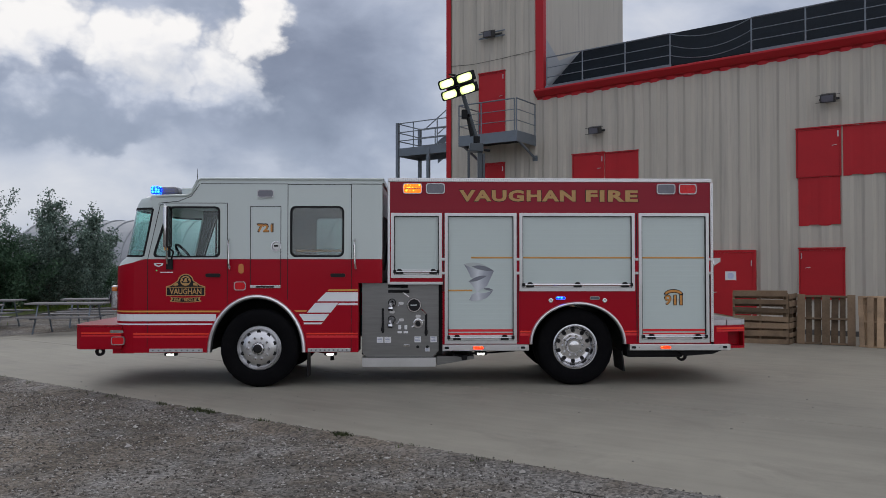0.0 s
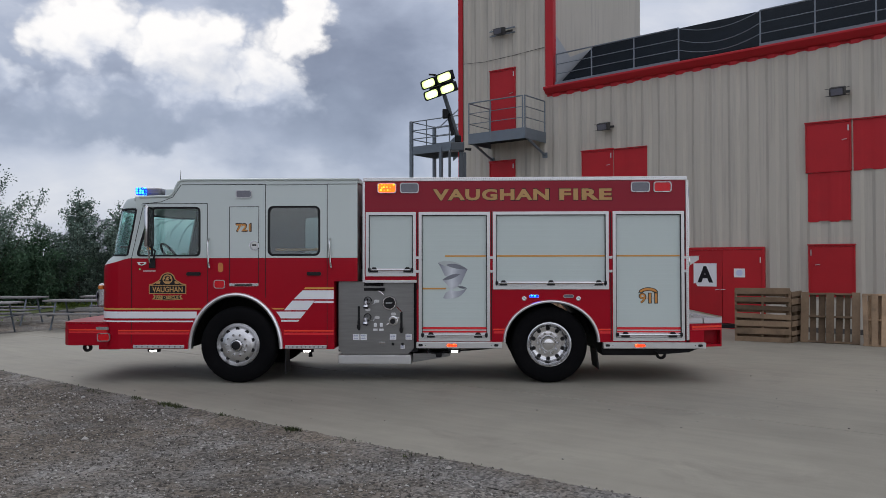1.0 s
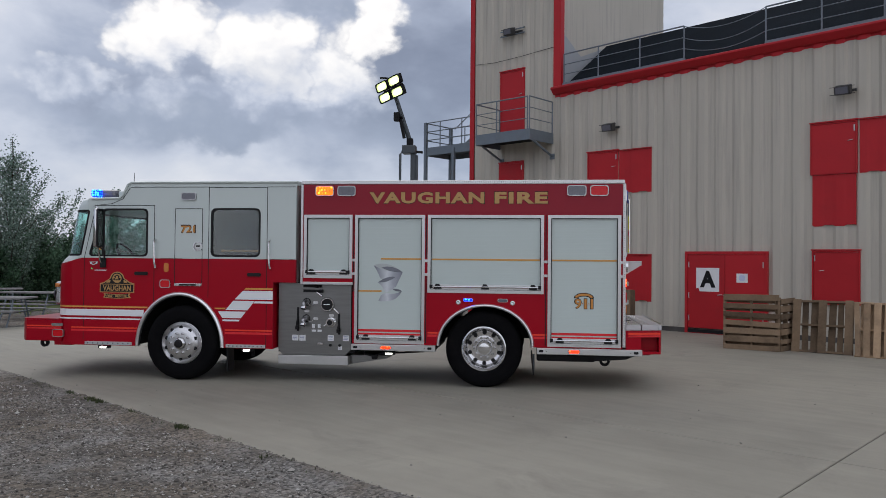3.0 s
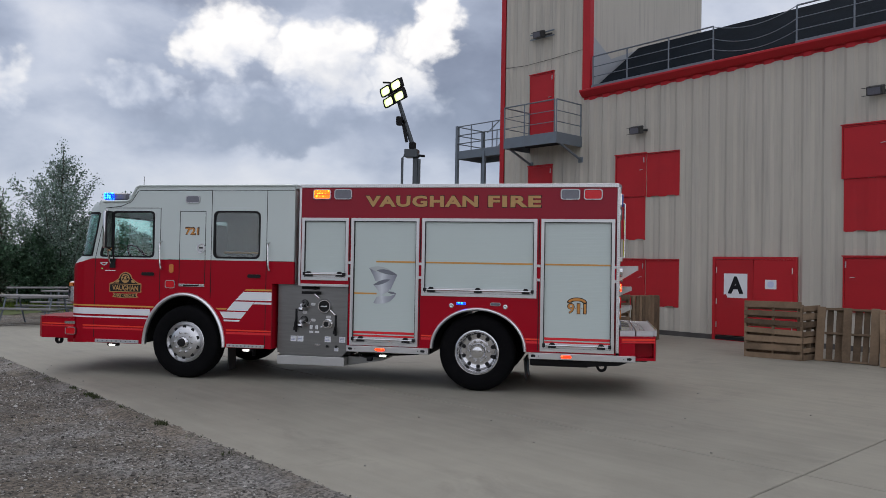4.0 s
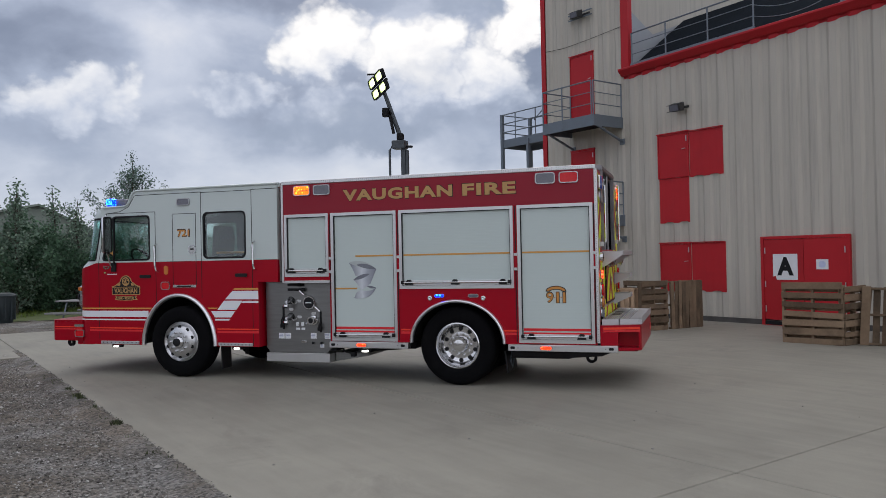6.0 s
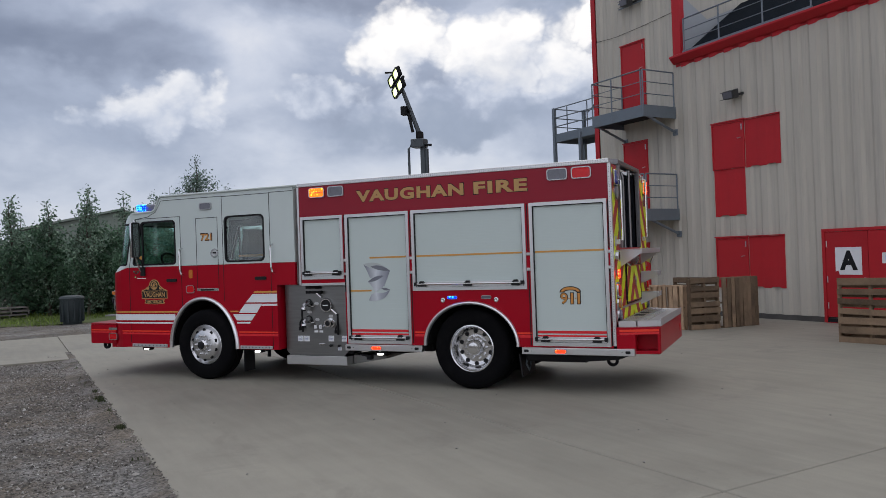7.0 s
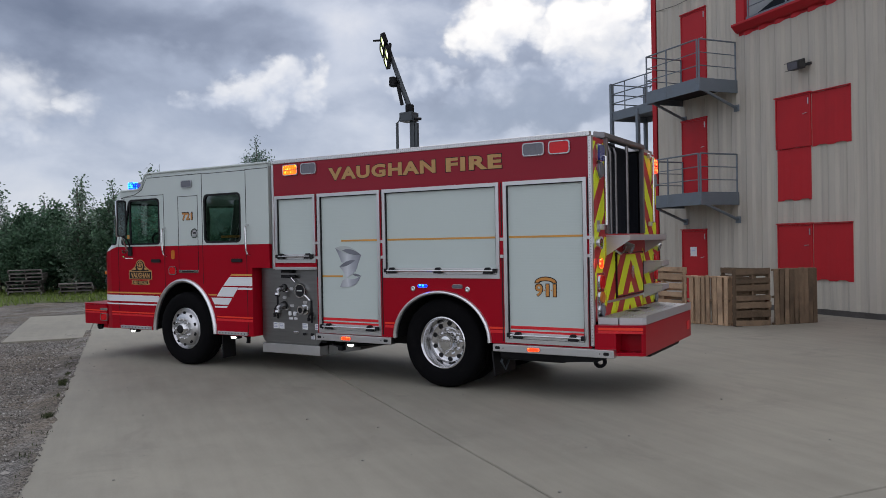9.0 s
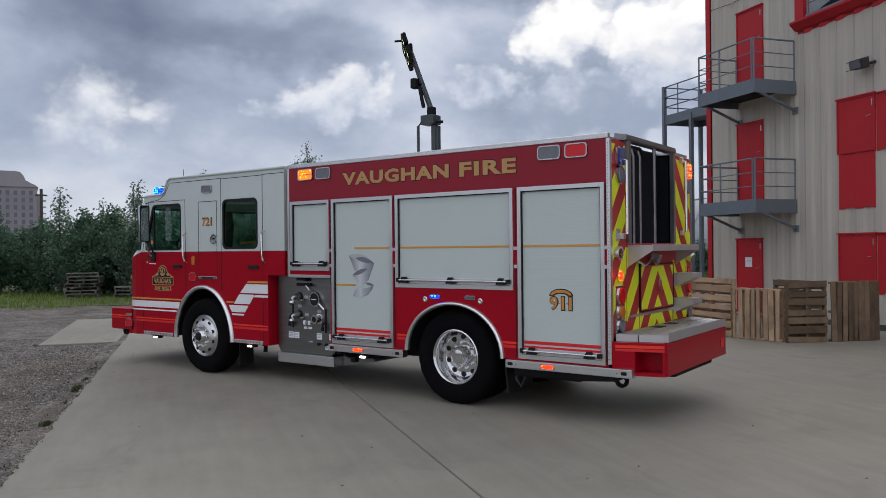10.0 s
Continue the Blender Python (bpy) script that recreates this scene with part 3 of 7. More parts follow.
part("flashing", plate([(-0.02, 6.9), (0.0, 8.45), (1.0, 7.9), (2.4, 8.45), (2.4, 6.9)], [], 0.205, 0.225, put=lambda p, a: (a, p[0], p[1])), HALL_METAL, hall, "pale grey flashing sheet on the tower wall")


def flat_shutter(name, u0, u1, z0, z1, label, handle=1):
    """A flush red steel leaf in a slim frame, with hinges and a small pull."""
    ob = part(name, box(u0 + 0.035, u1 - 0.035, -0.072, -0.02, z0 + 0.02, z1 - 0.035, 0.004), PAINT_RED, hall, label)
    part("frame", plate(rect(u0, u1, z0, z1), [rect(u0 + 0.032, u1 - 0.032, z0 + 0.017, z1 - 0.032)], -0.085, 0.0), PAINT_RED, ob)
    part("drip_cap", box(u0 - 0.02, u1 + 0.02, -0.11, -0.045, z1 + 0.002, z1 + 0.03, 0.003), PAINT_RED, ob)
    hx = u1 - 0.06 if handle > 0 else u0 + 0.06
    part("hinge", box(hx - 0.012, hx + 0.012, -0.092, -0.072, z1 - 0.24, z1 - 0.10, 0.003), ALU, ob, "bare metal hinge")
    cx = u1 - 0.14 if handle > 0 else u0 + 0.20
    part("pull", rod([(cx - 0.05, -0.075, z0 + 0.62 * (z1 - z0)), (cx - 0.045, -0.10, z0 + 0.62 * (z1 - z0)), (cx + 0.045, -0.10, z0 + 0.63 * (z1 - z0)), (cx + 0.05, -0.075, z0 + 0.63 * (z1 - z0))], 0.008, 6), ALU, ob, "bare metal pull")
    return ob


def red_sheet(u0, u1, z0, z1, cap=True):
    ob = part("shutter", ribbed(u0, u1, z0, z1, 0.048, 0.03, wavy=0.03, deep=0.16), PAINT_RED, hall, "red steel sheet shutter with a wavy lower edge")
    if cap:
        part("drip_cap", box(u0 - 0.01, u1 + 0.01, -0.095, -0.05, z1 + 0.002, z1 + 0.025, 0.003), PAINT_RED, ob)
    return ob


flat_shutter("door", 1.15, 2.11, 3.66, 4.81, "closed flat red steel door leaf")
red_sheet(1.17, 2.09, 2.52, 3.655, False)
red_sheet(2.13, 3.09, 3.66, 4.79)
flat_shutter("shutter", 1.16, 2.11, 0.72, 1.96, "closed flat red steel shutter")
red_sheet(2.13, 3.10, 0.76, 1.96)
flat_shutter("door", 7.05, 8.03, 3.78, 4.95, "closed flat red steel door leaf")
red_sheet(7.09, 8.00, 2.64, 3.775, False)
red_sheet(8.07, 9.04, 3.80, 4.95)
flat_shutter("shutter", 7.09, 8.09, 0.85, 2.06, "closed flat red steel shutter", -1)
flat_shutter("door", -1.98, -1.06, 5.55, 7.56, "closed flat red steel tower door")
flat_shutter("door", -2.0, -1.08, 2.80, 4.76, "closed flat red steel tower door")
low_door = flat_shutter("door", -2.06, -1.14, 0.02, 1.90, "closed flat red steel tower door")
part("notice", box(-1.74, -1.50, -0.077, -0.073, 1.22, 1.46), SIGN_WHITE, low_door, "small white paper notice")
part("print", box(-1.69, -1.55, -0.080, -0.0775, 1.35, 1.39), PAPER_BLUE, low_door)

# double door with its sign
part("doorway", plate([(4.04, 0.0), (6.10, 0.0), (6.10, 2.05), (4.04, 2.05)], [rect(4.11, 6.03, 0.01, 1.985)], -0.085, 0.0), PAINT_RED, hall, "red steel door frame")
# a black block stands in for the shade under the door leaves
part("threshold", box(4.11, 6.03, -0.07, -0.02, 0.0, 0.09), INK, hall, "black block for the shaded gap under the doors")
for u0, u1, side in ((4.115, 5.065, -1), (5.075, 6.025, 1)):
    leaf = part("door", box(u0, u1, -0.072, -0.03, 0.13, 1.98, 0.004), PAINT_RED, hall, "closed red steel door leaf")
    hx = u0 + 0.03 if side < 0 else u1 - 0.03
    for hz in (0.38, 0.95, 1.72):
        part("hinge", rod([(hx, -0.078, hz - 0.07), (hx, -0.078, hz + 0.07)], 0.012, 6), ALU, leaf, "bare metal hinge")
    cx = 5.0 if side < 0 else 5.14
    part("lever", rod([(cx, -0.07, 0.98), (cx, -0.115, 0.98), (cx - 0.10, -0.115, 0.97)], 0.010, 6), ALU, leaf, "bare metal lever")
    if side < 0:
        pts = [(4.43, 1.05), (4.93, 1.05), (4.93, 1.64), (4.34, 1.64), (4.34, 1.12), (4.40, 1.14)]
        sheet = part("sign", plate(pts, [], -0.074, -0.079), SIGN_WHITE, leaf, "white door sign with a torn corner and a black letter")
        words("letter", "A", 0.40, 0.42, INK, leaf, pose(4.44, -0.0795, 1.15), 0.003, "bold black letter A", bold=0.05)
    else:
        part("notice", box(5.36, 5.63, -0.077, -0.0735, 1.29, 1.51), SIGN_WHITE, leaf, "small white paper notice")
        part("print", plate(rect(5.42, 5.57, 1.33, 1.47, 0.05), [], -0.0775, -0.080), PAPER_BLUE, leaf)

# rail along the eave
rail = thing("roof_railing", "grey galvanised roof railing with sagging chains", "railing", SITE)
POSTS = (0.32, 1.45, 2.72, 3.97, 6.03, 7.28, 8.56, 9.85, 11.2)
for u in POSTS:
    part("post", rod([(u, -0.03, 6.90 + 0.026 * u), (u, -0.03, 7.74 + 0.026 * u)], 0.021, 8), PANEL_GREY, rail)
for u0, u1 in ((0.32, 3.97), (6.03, 11.2)):
    for z, r in ((7.74, 0.021), (7.44, 0.012), (7.16, 0.012)):
        part("bar", rod([(u0, -0.03, z + 0.026 * u0), (u1, -0.03, z + 0.026 * u1)], r, 8), PANEL_GREY, rail)
for z, sag in ((7.83, 0.20), (7.53, 0.24), (7.26, 0.20)):
    pts = [(3.97 + 2.06 * i / 16, -0.03, z + 0.06 * i / 16 - sag * (1 - (i / 8 - 1) ** 2)) for i in range(17)]
    part("chain", rod(pts, 0.010, 6), PANEL_GREY, rail, "sagging grey chain")


def balcony(z):
    """A steel balcony on two braces, hung on the tower wall, seen at the deck's height z."""
    b = thing("balcony", "grey galvanised steel balcony with tube rails on the tower wall", "balcony", SITE @ pose(0, 0, z), "tower balconies")
    u0, u1, o = -1.97, -0.03, 1.22
    part("deck", box(u0, u1, -o, -0.06, -0.03, 0.0, 0.004), PANEL_GREY, b)
    part("joist", box(u0 + 0.05, u1 - 0.05, -o + 0.04, -0.06, -0.09, -0.032), CHASSIS, b, "dark grating underside")
    for a in ((u0, u1, -o - 0.012, -o), (u0 - 0.012, u0, -o - 0.012, -0.05), (u1, u1 + 0.012, -o - 0.012, -0.05)):
        part("skirt", box(*a, -0.24, 0.07, 0.003), PANEL_GREY, b)
    spots = [(u0, -o), ((u0 + u1) / 2 - 0.2, -o), (u1 - 0.07, -o), (u1, -o), (u0, -0.10), (u1, -0.10)]
    for x, y in spots:
        part("post", rod([(x, y, -0.2), (x, y, 0.98)], 0.020, 8), PANEL_GREY, b)
    for h in (0.98, 0.67, 0.36):
        r = 0.020 if h > 0.9 else 0.012
        part("bar", rod([(u0, -o, h), (u1 - 0.07, -o, h)], r, 8), PANEL_GREY, b)
        part("bar", rod([(u0, -o, h), (u0, -0.10, h)], r, 8), PANEL_GREY, b)
        part("bar", rod([(u1, -o, h), (u1, -0.10, h)], r, 8), PANEL_GREY, b)
    for u in (u0 + 0.06, u1 - 0.02):
        part("brace", rod([(u, -o + 0.06, -0.18), (u, -0.06, -0.60)], 0.035, 8), PANEL_GREY, b, "grey tube brace")
        part("plate", box(u - 0.08, u + 0.08, -0.075, -0.05, -0.68, -0.52, 0.004), PANEL_GREY, b)
    return b


balcony(5.42)
balcony(2.72)


def platform():
    p = thing("stair_landing", "grey steel stair landing on tall posts beside the tower", "landing", SITE)
    u0, u1, y0, y1, z = -5.2, -3.25, 0.0, 1.25, 5.50
    part("deck", box(u0, u1, y0, y1, z - 0.04, z), PANEL_GREY, p)
    for a in ((u0, u1, y0 - 0.012, y0), (u0, u1, y1, y1 + 0.012), (u0 - 0.012, u0, y0, y1)):
        part("skirt", box(*a, z - 0.22, z + 0.05, 0.003), PANEL_GREY, p)
    for x, y in ((u0, y0), (u0, y1), (-3.95, y0), (-3.95, y1)):
        part("column", box(x - 0.05, x + 0.05, y - 0.05, y + 0.05, 0.0, z - 0.04 if x > -5 else z + 0.9, 0.005), PANEL_GREY, p)
    for h in (0.88, 0.58, 0.30):
        part("bar", rod([(u0, y0, z + h), (u1, y0, z + h)], 0.018, 8), PANEL_GREY, p)
        part("bar", rod([(u0, y1, z + h), (u1, y1, z + h)], 0.018, 8), PANEL_GREY, p)
        part("bar", rod([(u0, y0, z + h), (u0, y1, z + h)], 0.018, 8), PANEL_GREY, p)
    for u in (-4.55, -3.6):
        part("post", rod([(u, y0, z), (u, y0, z + 0.88)], 0.018, 8), PANEL_GREY, p)
        part("post", rod([(u, y1, z), (u, y1, z + 0.88)], 0.018, 8), PANEL_GREY, p)
    # the flight that climbs behind the tower
    for y in (1.35, 2.2):
        part("stringer", plate([(-5.1, 5.30), (-3.3, 6.45), (-3.3, 6.68), (-5.1, 5.53)], [], y, y + 0.03), PANEL_GREY, p)
        part("handrail", rod([(-5.1, y, 6.35), (-3.3, y, 7.5)], 0.018, 8), PANEL_GREY, p)
    for i in range(6):
        part("tread", box(-4.95 + 0.28 * i, -4.70 + 0.28 * i, 1.38, 2.2, 5.56 + 0.18 * i, 5.59 + 0.18 * i), PANEL_GREY, p)


platform()


def wall_lamp(u, z, wide=False):
    lamp = thing("floodlight", "dark bronze wall floodlight with a clear glass front", "wall lamp", SITE @ pose(u, -0.05, z), "wall floodlights")
    part("bracket", box(-0.34 if wide else -0.22, 0.34 if wide else 0.22, -0.02, 0.0, -0.03, 0.03, 0.004), LAMP_DARK, lamp)
    part("arm", rod([(0, 0, 0.0), (0, -0.10, 0.02)], 0.025, 8), LAMP_DARK, lamp)
    bm = plate([(-0.10, -0.10), (-0.30, -0.13), (-0.34, 0.05), (-0.12, 0.12)], [], -0.16, 0.16, put=lambda p, a: (a, p[0], p[1]))
    bmesh.ops.bevel(bm, geom=list(bm.edges), offset=0.012, segments=2, affect="EDGES")
    part("housing", bm, LAMP_DARK, lamp)
    glass_pane = part("lens", plate(rect(-0.125, 0.125, -0.075, 0.075, 0.015), [], 0.0, 0.008), LENS_CLEAR, lamp, "clear glass front")
    glass_pane.matrix_local = pose(0, -0.331, -0.045, 12, 0, 0)
    part("guard", rod([(-0.26, -0.28, -0.12), (0.26, -0.28, -0.12)], 0.007, 6), LAMP_DARK, lamp)
    part("guard", rod([(-0.26, -0.28, 0.05), (0.26, -0.28, 0.05)], 0.007, 6), LAMP_DARK, lamp)
    if wide:
        for z in (-0.075, 0.075):
            part("rail", box(-0.46, 0.46, -0.075, -0.045, z - 0.018, z + 0.018, 0.004), PANEL_GREY, lamp, "grey mounting rail")


wall_lamp(1.92, 5.44)
wall_lamp(7.79, 5.62)
wall_lamp(-1.5, 8.72, True)


# ---- fire truck ----
WIDE = 2.42                                        # the truck stands along x, its nose towards -x, its driver's side at y = 0
truck = thing("fire_truck", "red and white fire truck with roller shutters and warning lights", "fire truck", pose(0, 0, 0))


def rounded(pts, r, n=4):
    """An outline with its corners rounded."""
    out = []
    k = len(pts)
    for i, p in enumerate(pts):
        p, a, b = Vector(p), Vector(pts[i - 1]), Vector(pts[(i + 1) % k])
        q0, q1 = p + (a - p).normalized() * r, p + (b - p).normalized() * r
        for j in range(n + 1):
            t = j / n
            out.append(tuple(q0 * (1 - t) ** 2 + p * 2 * t * (1 - t) + q1 * t * t))
    return out


def shrink(pts, by):
    c = sum((Vector(p) for p in pts), Vector((0, 0))) / len(pts)
    return [tuple(c + (Vector(p) - c) * (1 - by / max((Vector(p) - c).length, 0.01))) for p in pts]


def mirror_y(bm):
    bmesh.ops.scale(bm, vec=(1, -1, 1), verts=bm.verts)
    bmesh.ops.translate(bm, vec=(0, WIDE, 0), verts=bm.verts)
    bmesh.ops.reverse_faces(bm, faces=bm.faces)
    return bm


def strip(pts, w, y=-0.0015, thick=0.002):
    """A thin line of even width along points in x and z."""
    bm = bmesh.new()
    for a, b in zip(pts, pts[1:]):
        a, b = Vector(a), Vector(b)
        d = (b - a).normalized()
        s = Vector((-d.y, d.x)) * w / 2
        a, b = a - d * w / 2, b + d * w / 2
        plate([tuple(a - s), tuple(b - s), tuple(b + s), tuple(a + s)], [], y + thick, y - thick / 2, bm=bm)
    return bm


def fender_bm(cx, cz, rx, rz, half):
    """A half-round polished strip along a wheel arch."""
    bm = bmesh.new()
    rows = []
    for i in range(33):
        a = math.pi * (1 - i / 32)
        ring = []
        for k in range(7):
            b = math.pi * k / 6
            f = half * math.cos(b)
            ring.append(bm.verts.new((cx + (rx + f) * math.cos(a), 0.015 - 0.055 * math.sin(b), cz + (rz + f) * math.sin(a))))
        rows.append(ring)
    for p, q in zip(rows, rows[1:]):
        for k in range(6):
            bm.faces.new((p[k], p[k + 1], q[k + 1], q[k]))
    bm.faces.new(rows[0])
    bm.faces.new(rows[-1])
    return bm


# cab sides
ARCH_F = (-0.036, 0.49, 0.645, 0.755)
ARCH_R = (4.357, 0.575, 0.65, 0.56)
cab_low = [(-1.70, 0.47), (-0.681, 0.47)] + arc(*ARCH_F, 180, 0) + [(0.609, 0.47), (1.345, 0.47), (1.345, 1.414), (1.67, 1.414), (1.67, 1.738), (-1.56, 1.738), (-1.70, 1.700)]
cab_high = [(-1.585, 1.772), (-1.69, 1.7035), (-1.56, 1.742), (1.67, 1.742), (1.67, 2.83), (-0.80, 2.83), (-0.85, 2.80), (-0.94, 2.635), (-1.0, 2.605), (-1.46, 2.60), (-1.455, 2.44)]
win_f = rounded([(-1.445, 1.772), (-0.545, 1.772), (-0.548, 2.452), (-1.235, 2.452)], 0.07)
win_r = rect(0.421, 1.14, 1.778, 2.459, 0.075)
for flip in (False, True):
    def bodied(name, bm, material, label="", parent=truck):
        return part(name, mirror_y(bm) if flip else bm, material, parent, label)
    bodied("cab_side", plate(cab_low, [], 0.0, 0.05), RED, "red lower cab side")
    bodied("cab_side", plate(cab_high, [win_f, win_r], 0.0, 0.05), WHITE, "white upper cab side")
    for hole in (win_f, win_r):
        pane = bodied("window", plate(shrink(hole, 0.012), [], 0.012, 0.017), PANE if hole is win_f else PANE_TINTED, "tinted cab window")
        pane.visible_shadow = False
        bodied("window_seal", plate(shrink(hole, -0.012), [shrink(hole, 0.022)], -0.004, 0.03), DARK, "black rubber window seal", pane)
    bodied("window_divider", box(-1.245, -1.215, 0.002, 0.03, 1.785, 2.442, 0.004), DARK, "black window divider")
    bodied("lining", plate(shrink([(-1.585, 1.742)] + cab_high[3:], 0.02), [win_f, win_r], 0.0515, 0.056), CABIN, "dark grey cab lining")
    smooth(bodied("fender", fender_bm(-0.036, 0.475, 0.640, 0.755, 0.034), FENDER, "polished metal fender"), 60)
    liner = bmesh.new()
    pts = arc(-0.036, 0.49, 0.64, 0.75, 180, 0, 20)
    rows = [[liner.verts.new((x, y, z)) for x, z in pts] for y in (0.03, 0.80)]
    for i in range(20):
        liner.faces.new((rows[0][i], rows[0][i + 1], rows[1][i + 1], rows[1][i]))
    liner.faces.new(rows[1])
    bodied("wheel_well", liner, CHASSIS)

NUMBER_EDGE = surface("brown_outline", (0.055, 0.026, 0.014), 0.4, var=0.1, scale=20)
GOLD_BRIGHT = surface("orange_gold", (0.56, 0.24, 0.05), 0.4, 0.1, var=0.12, scale=20, grain=200)
# cab front: rows of the nose outline, drawn back with height
NOSE = [(-1.70, 0.0), (-1.80, 0.015), (-1.90, 0.06), (-1.97, 0.14), (-2.02, 0.26), (-2.055, 0.5), (-2.075, 0.85)]
NOSE = NOSE + [(-2.08, WIDE / 2)] + [(x, WIDE - y) for x, y in reversed(NOSE)]


BELT_RISE = (0.055, 0.032, 0.012)                   # the white cowl's edge climbs towards the doors


def nose_band(rows, out=0.0, lid=False, climb=None):
    """A band round the cab's nose; rows: height and how far it is drawn back; climb: the row that rises to the doors."""
    bm = bmesh.new()
    grid = []
    for row, (z, back) in enumerate(rows):
        ring = []
        for i, (x, y) in enumerate(NOSE):
            end = min(i, len(NOSE) - 1 - i)
            up = BELT_RISE[end] if row == climb and end < 3 else 0.0
            a, b = Vector(NOSE[max(i - 1, 0)]), Vector(NOSE[min(i + 1, len(NOSE) - 1)])
            nrm = Vector((a.y - b.y, b.x - a.x)).normalized()
            yy = y + (WIDE / 2 - y) * back * 0.06
            ring.append(bm.verts.new((x + back + nrm.x * out, yy + nrm.y * out, z + up)))
        grid.append(ring)
    for a, b in zip(grid, grid[1:]):
        for i in range(len(NOSE) - 1):
            bm.faces.new((a[i], a[i + 1], b[i + 1], b[i]))
    if lid:
        bm.faces.new(grid[-1])
    return bm


smooth(part("cab_nose", nose_band([(0.47, 0.0), (0.8, 0.0), (1.58, 0.0), (1.645, 0.010)], climb=3), RED, truck, "red rounded cab front"))
smooth(part("cowl", nose_band([(1.645, 0.011), (1.715, 0.058), (1.748, 0.10), (1.772, 0.122)], climb=0), WHITE, truck, "white cowl under the windscreen"))
shield_bm = nose_band([(1.772, 0.125), (2.0, 0.168), (2.2, 0.205), (2.44, 0.25)])
bmesh.ops.recalc_face_normals(shield_bm, faces=shield_bm.faces)
bmesh.ops.solidify(shield_bm, geom=list(shield_bm.faces), thickness=0.006)
shield = smooth(part("windscreen", shield_bm, SHIELD, truck, "wraparound green-tinted windscreen"))
shield.visible_shadow = False
part("screen_seal", nose_band([(1.768, 0.124), (1.795, 0.128)], 0.004), DARK, shield, "black rubber seal")
part("screen_seal", nose_band([(2.415, 0.246), (2.445, 0.251)], 0.004), DARK, shield, "black rubber seal")
for y in (0.006, WIDE - 0.006):
    part("pillar_seal", rod([(-1.575, y, 1.78), (-1.50, y, 2.14), (-1.448, y, 2.43)], 0.016, 6), DARK, shield, "black rubber seal")
smooth(part("header", nose_band([(2.444, 0.252), (2.50, 0.27), (2.57, 0.31), (2.605, 0.38)], 0.0, True), WHITE, truck, "white roof header"), 50)
roof_line = [(-1.50, 2.56), (-1.48, 2.61), (-1.0, 2.618), (-0.945, 2.65), (-0.86, 2.82), (-0.80, 2.852), (1.69, 2.852), (1.69, 2.79), (-0.79, 2.79), (-0.9, 2.60), (-0.98, 2.56)]
roof_bm = plate(roof_line, [], 0.03, WIDE - 0.03)
part("cab_roof", roof_bm, WHITE, truck, "white raised cab roof")
for y in (-0.006, WIDE + 0.006):
    part("roof_rim", rod([(-1.40, y, 2.60), (-0.99, y, 2.61), (-0.935, y, 2.645), (-0.85, y, 2.812), (-0.79, y, 2.838), (1.69, y, 2.838)], 0.016, 8), WHITE, truck)
part("cab_back", box(1.64, 1.668, 0.05, WIDE - 0.05, 1.42, 2.83), WHITE, truck)
part("lining", box(1.632, 1.6385, 0.06, WIDE - 0.06, 1.42, 2.78), CABIN, truck)
part("headliner", box(-0.78, 1.63, 0.06, WIDE - 0.06, 2.775, 2.7885), CABIN, truck)
part("cab_floor", box(-1.75, 1.30, 0.06, WIDE - 0.06, 1.25, 1.30), CABIN, truck)
part("dashboard", plate([(-1.88, 1.3), (-1.45, 1.3), (-1.40, 1.62), (-1.50, 1.72), (-1.86, 1.75)], [], 0.2, WIDE - 0.2), CABIN, truck, "dark grey dashboard")
for y in (0.35, 1.55):
    for x, back in ((-0.75, 1), (0.85, 1), (1.35, 1)):
        seat = part("seat", box(x - 0.28, x + 0.22, y, y + 0.52, 1.45, 1.60, 0.04), CABIN, truck, "dark grey cab seat")
        part("backrest", plate([(x + 0.20, 1.55), (x + 0.32, 1.58), (x + 0.38, 2.15), (x + 0.34, 2.34), (x + 0.26, 2.34), (x + 0.24, 2.15)], [], y + 0.03, y + 0.49), CABIN, seat)
part("steering_wheel", lathe([(0.0, 0.20), (0.02, 0.22), (0.04, 0.20), (0.02, 0.18)], 24, "x", closed=True), DARK, truck).matrix_local = pose(-1.22, 0.62, 1.78, 0, -35, 0)
part("interior_rail", rod([(0.45, 0.3, 1.86), (1.15, 0.3, 1.86)], 0.018, 8), TAPE_GOLD, truck, "yellow grab rail inside the cab")

# bumper
BUMP = [(-1.86, 0.02), (-2.42, 0.02), (-2.49, 0.075), (-2.545, 0.20), (-2.60, 0.55), (-2.62, WIDE / 2)]
BUMP = BUMP + [(x, WIDE - y) for x, y in reversed(BUMP[:-1])]
bump_bm = plate(BUMP, [], 0.515, 0.825, put=lambda p, a: (p[0], p[1], a))
bmesh.ops.bevel(bump_bm, geom=[e for e in bump_bm.edges if len(e.link_faces) == 2 and e.calc_face_angle(0) > 1.2], offset=0.008, segments=2, affect="EDGES")
bumper = part("bumper", bump_bm, RED, truck, "red extended front bumper")
part("tread_cover", plate(BUMP, [], 0.828, 0.842, put=lambda p, a: (p[0], p[1], a)), RED, bumper, "red bumper cover")
part("skirt", box(-2.0, -1.72, 0.06, WIDE - 0.06, 0.455, 0.515), RED, bumper)
part("bezel", plate(rect(-1.995, -1.815, 0.575, 0.69, 0.03), [rect(-1.984, -1.826, 0.586, 0.680, 0.026)], -0.012, 0.02), BEZEL, bumper, "chrome lamp bezel")
part("side_lamp", plate(rect(-1.985, -1.825, 0.585, 0.681, 0.026), [], -0.008, 0.02), LENS_RED, bumper, "red warning lamp lens")
part("reflector", plate(rect(-2.02, -1.84, 0.735, 0.775, 0.015), [], 0.017, 0.012), CHROME, bumper)
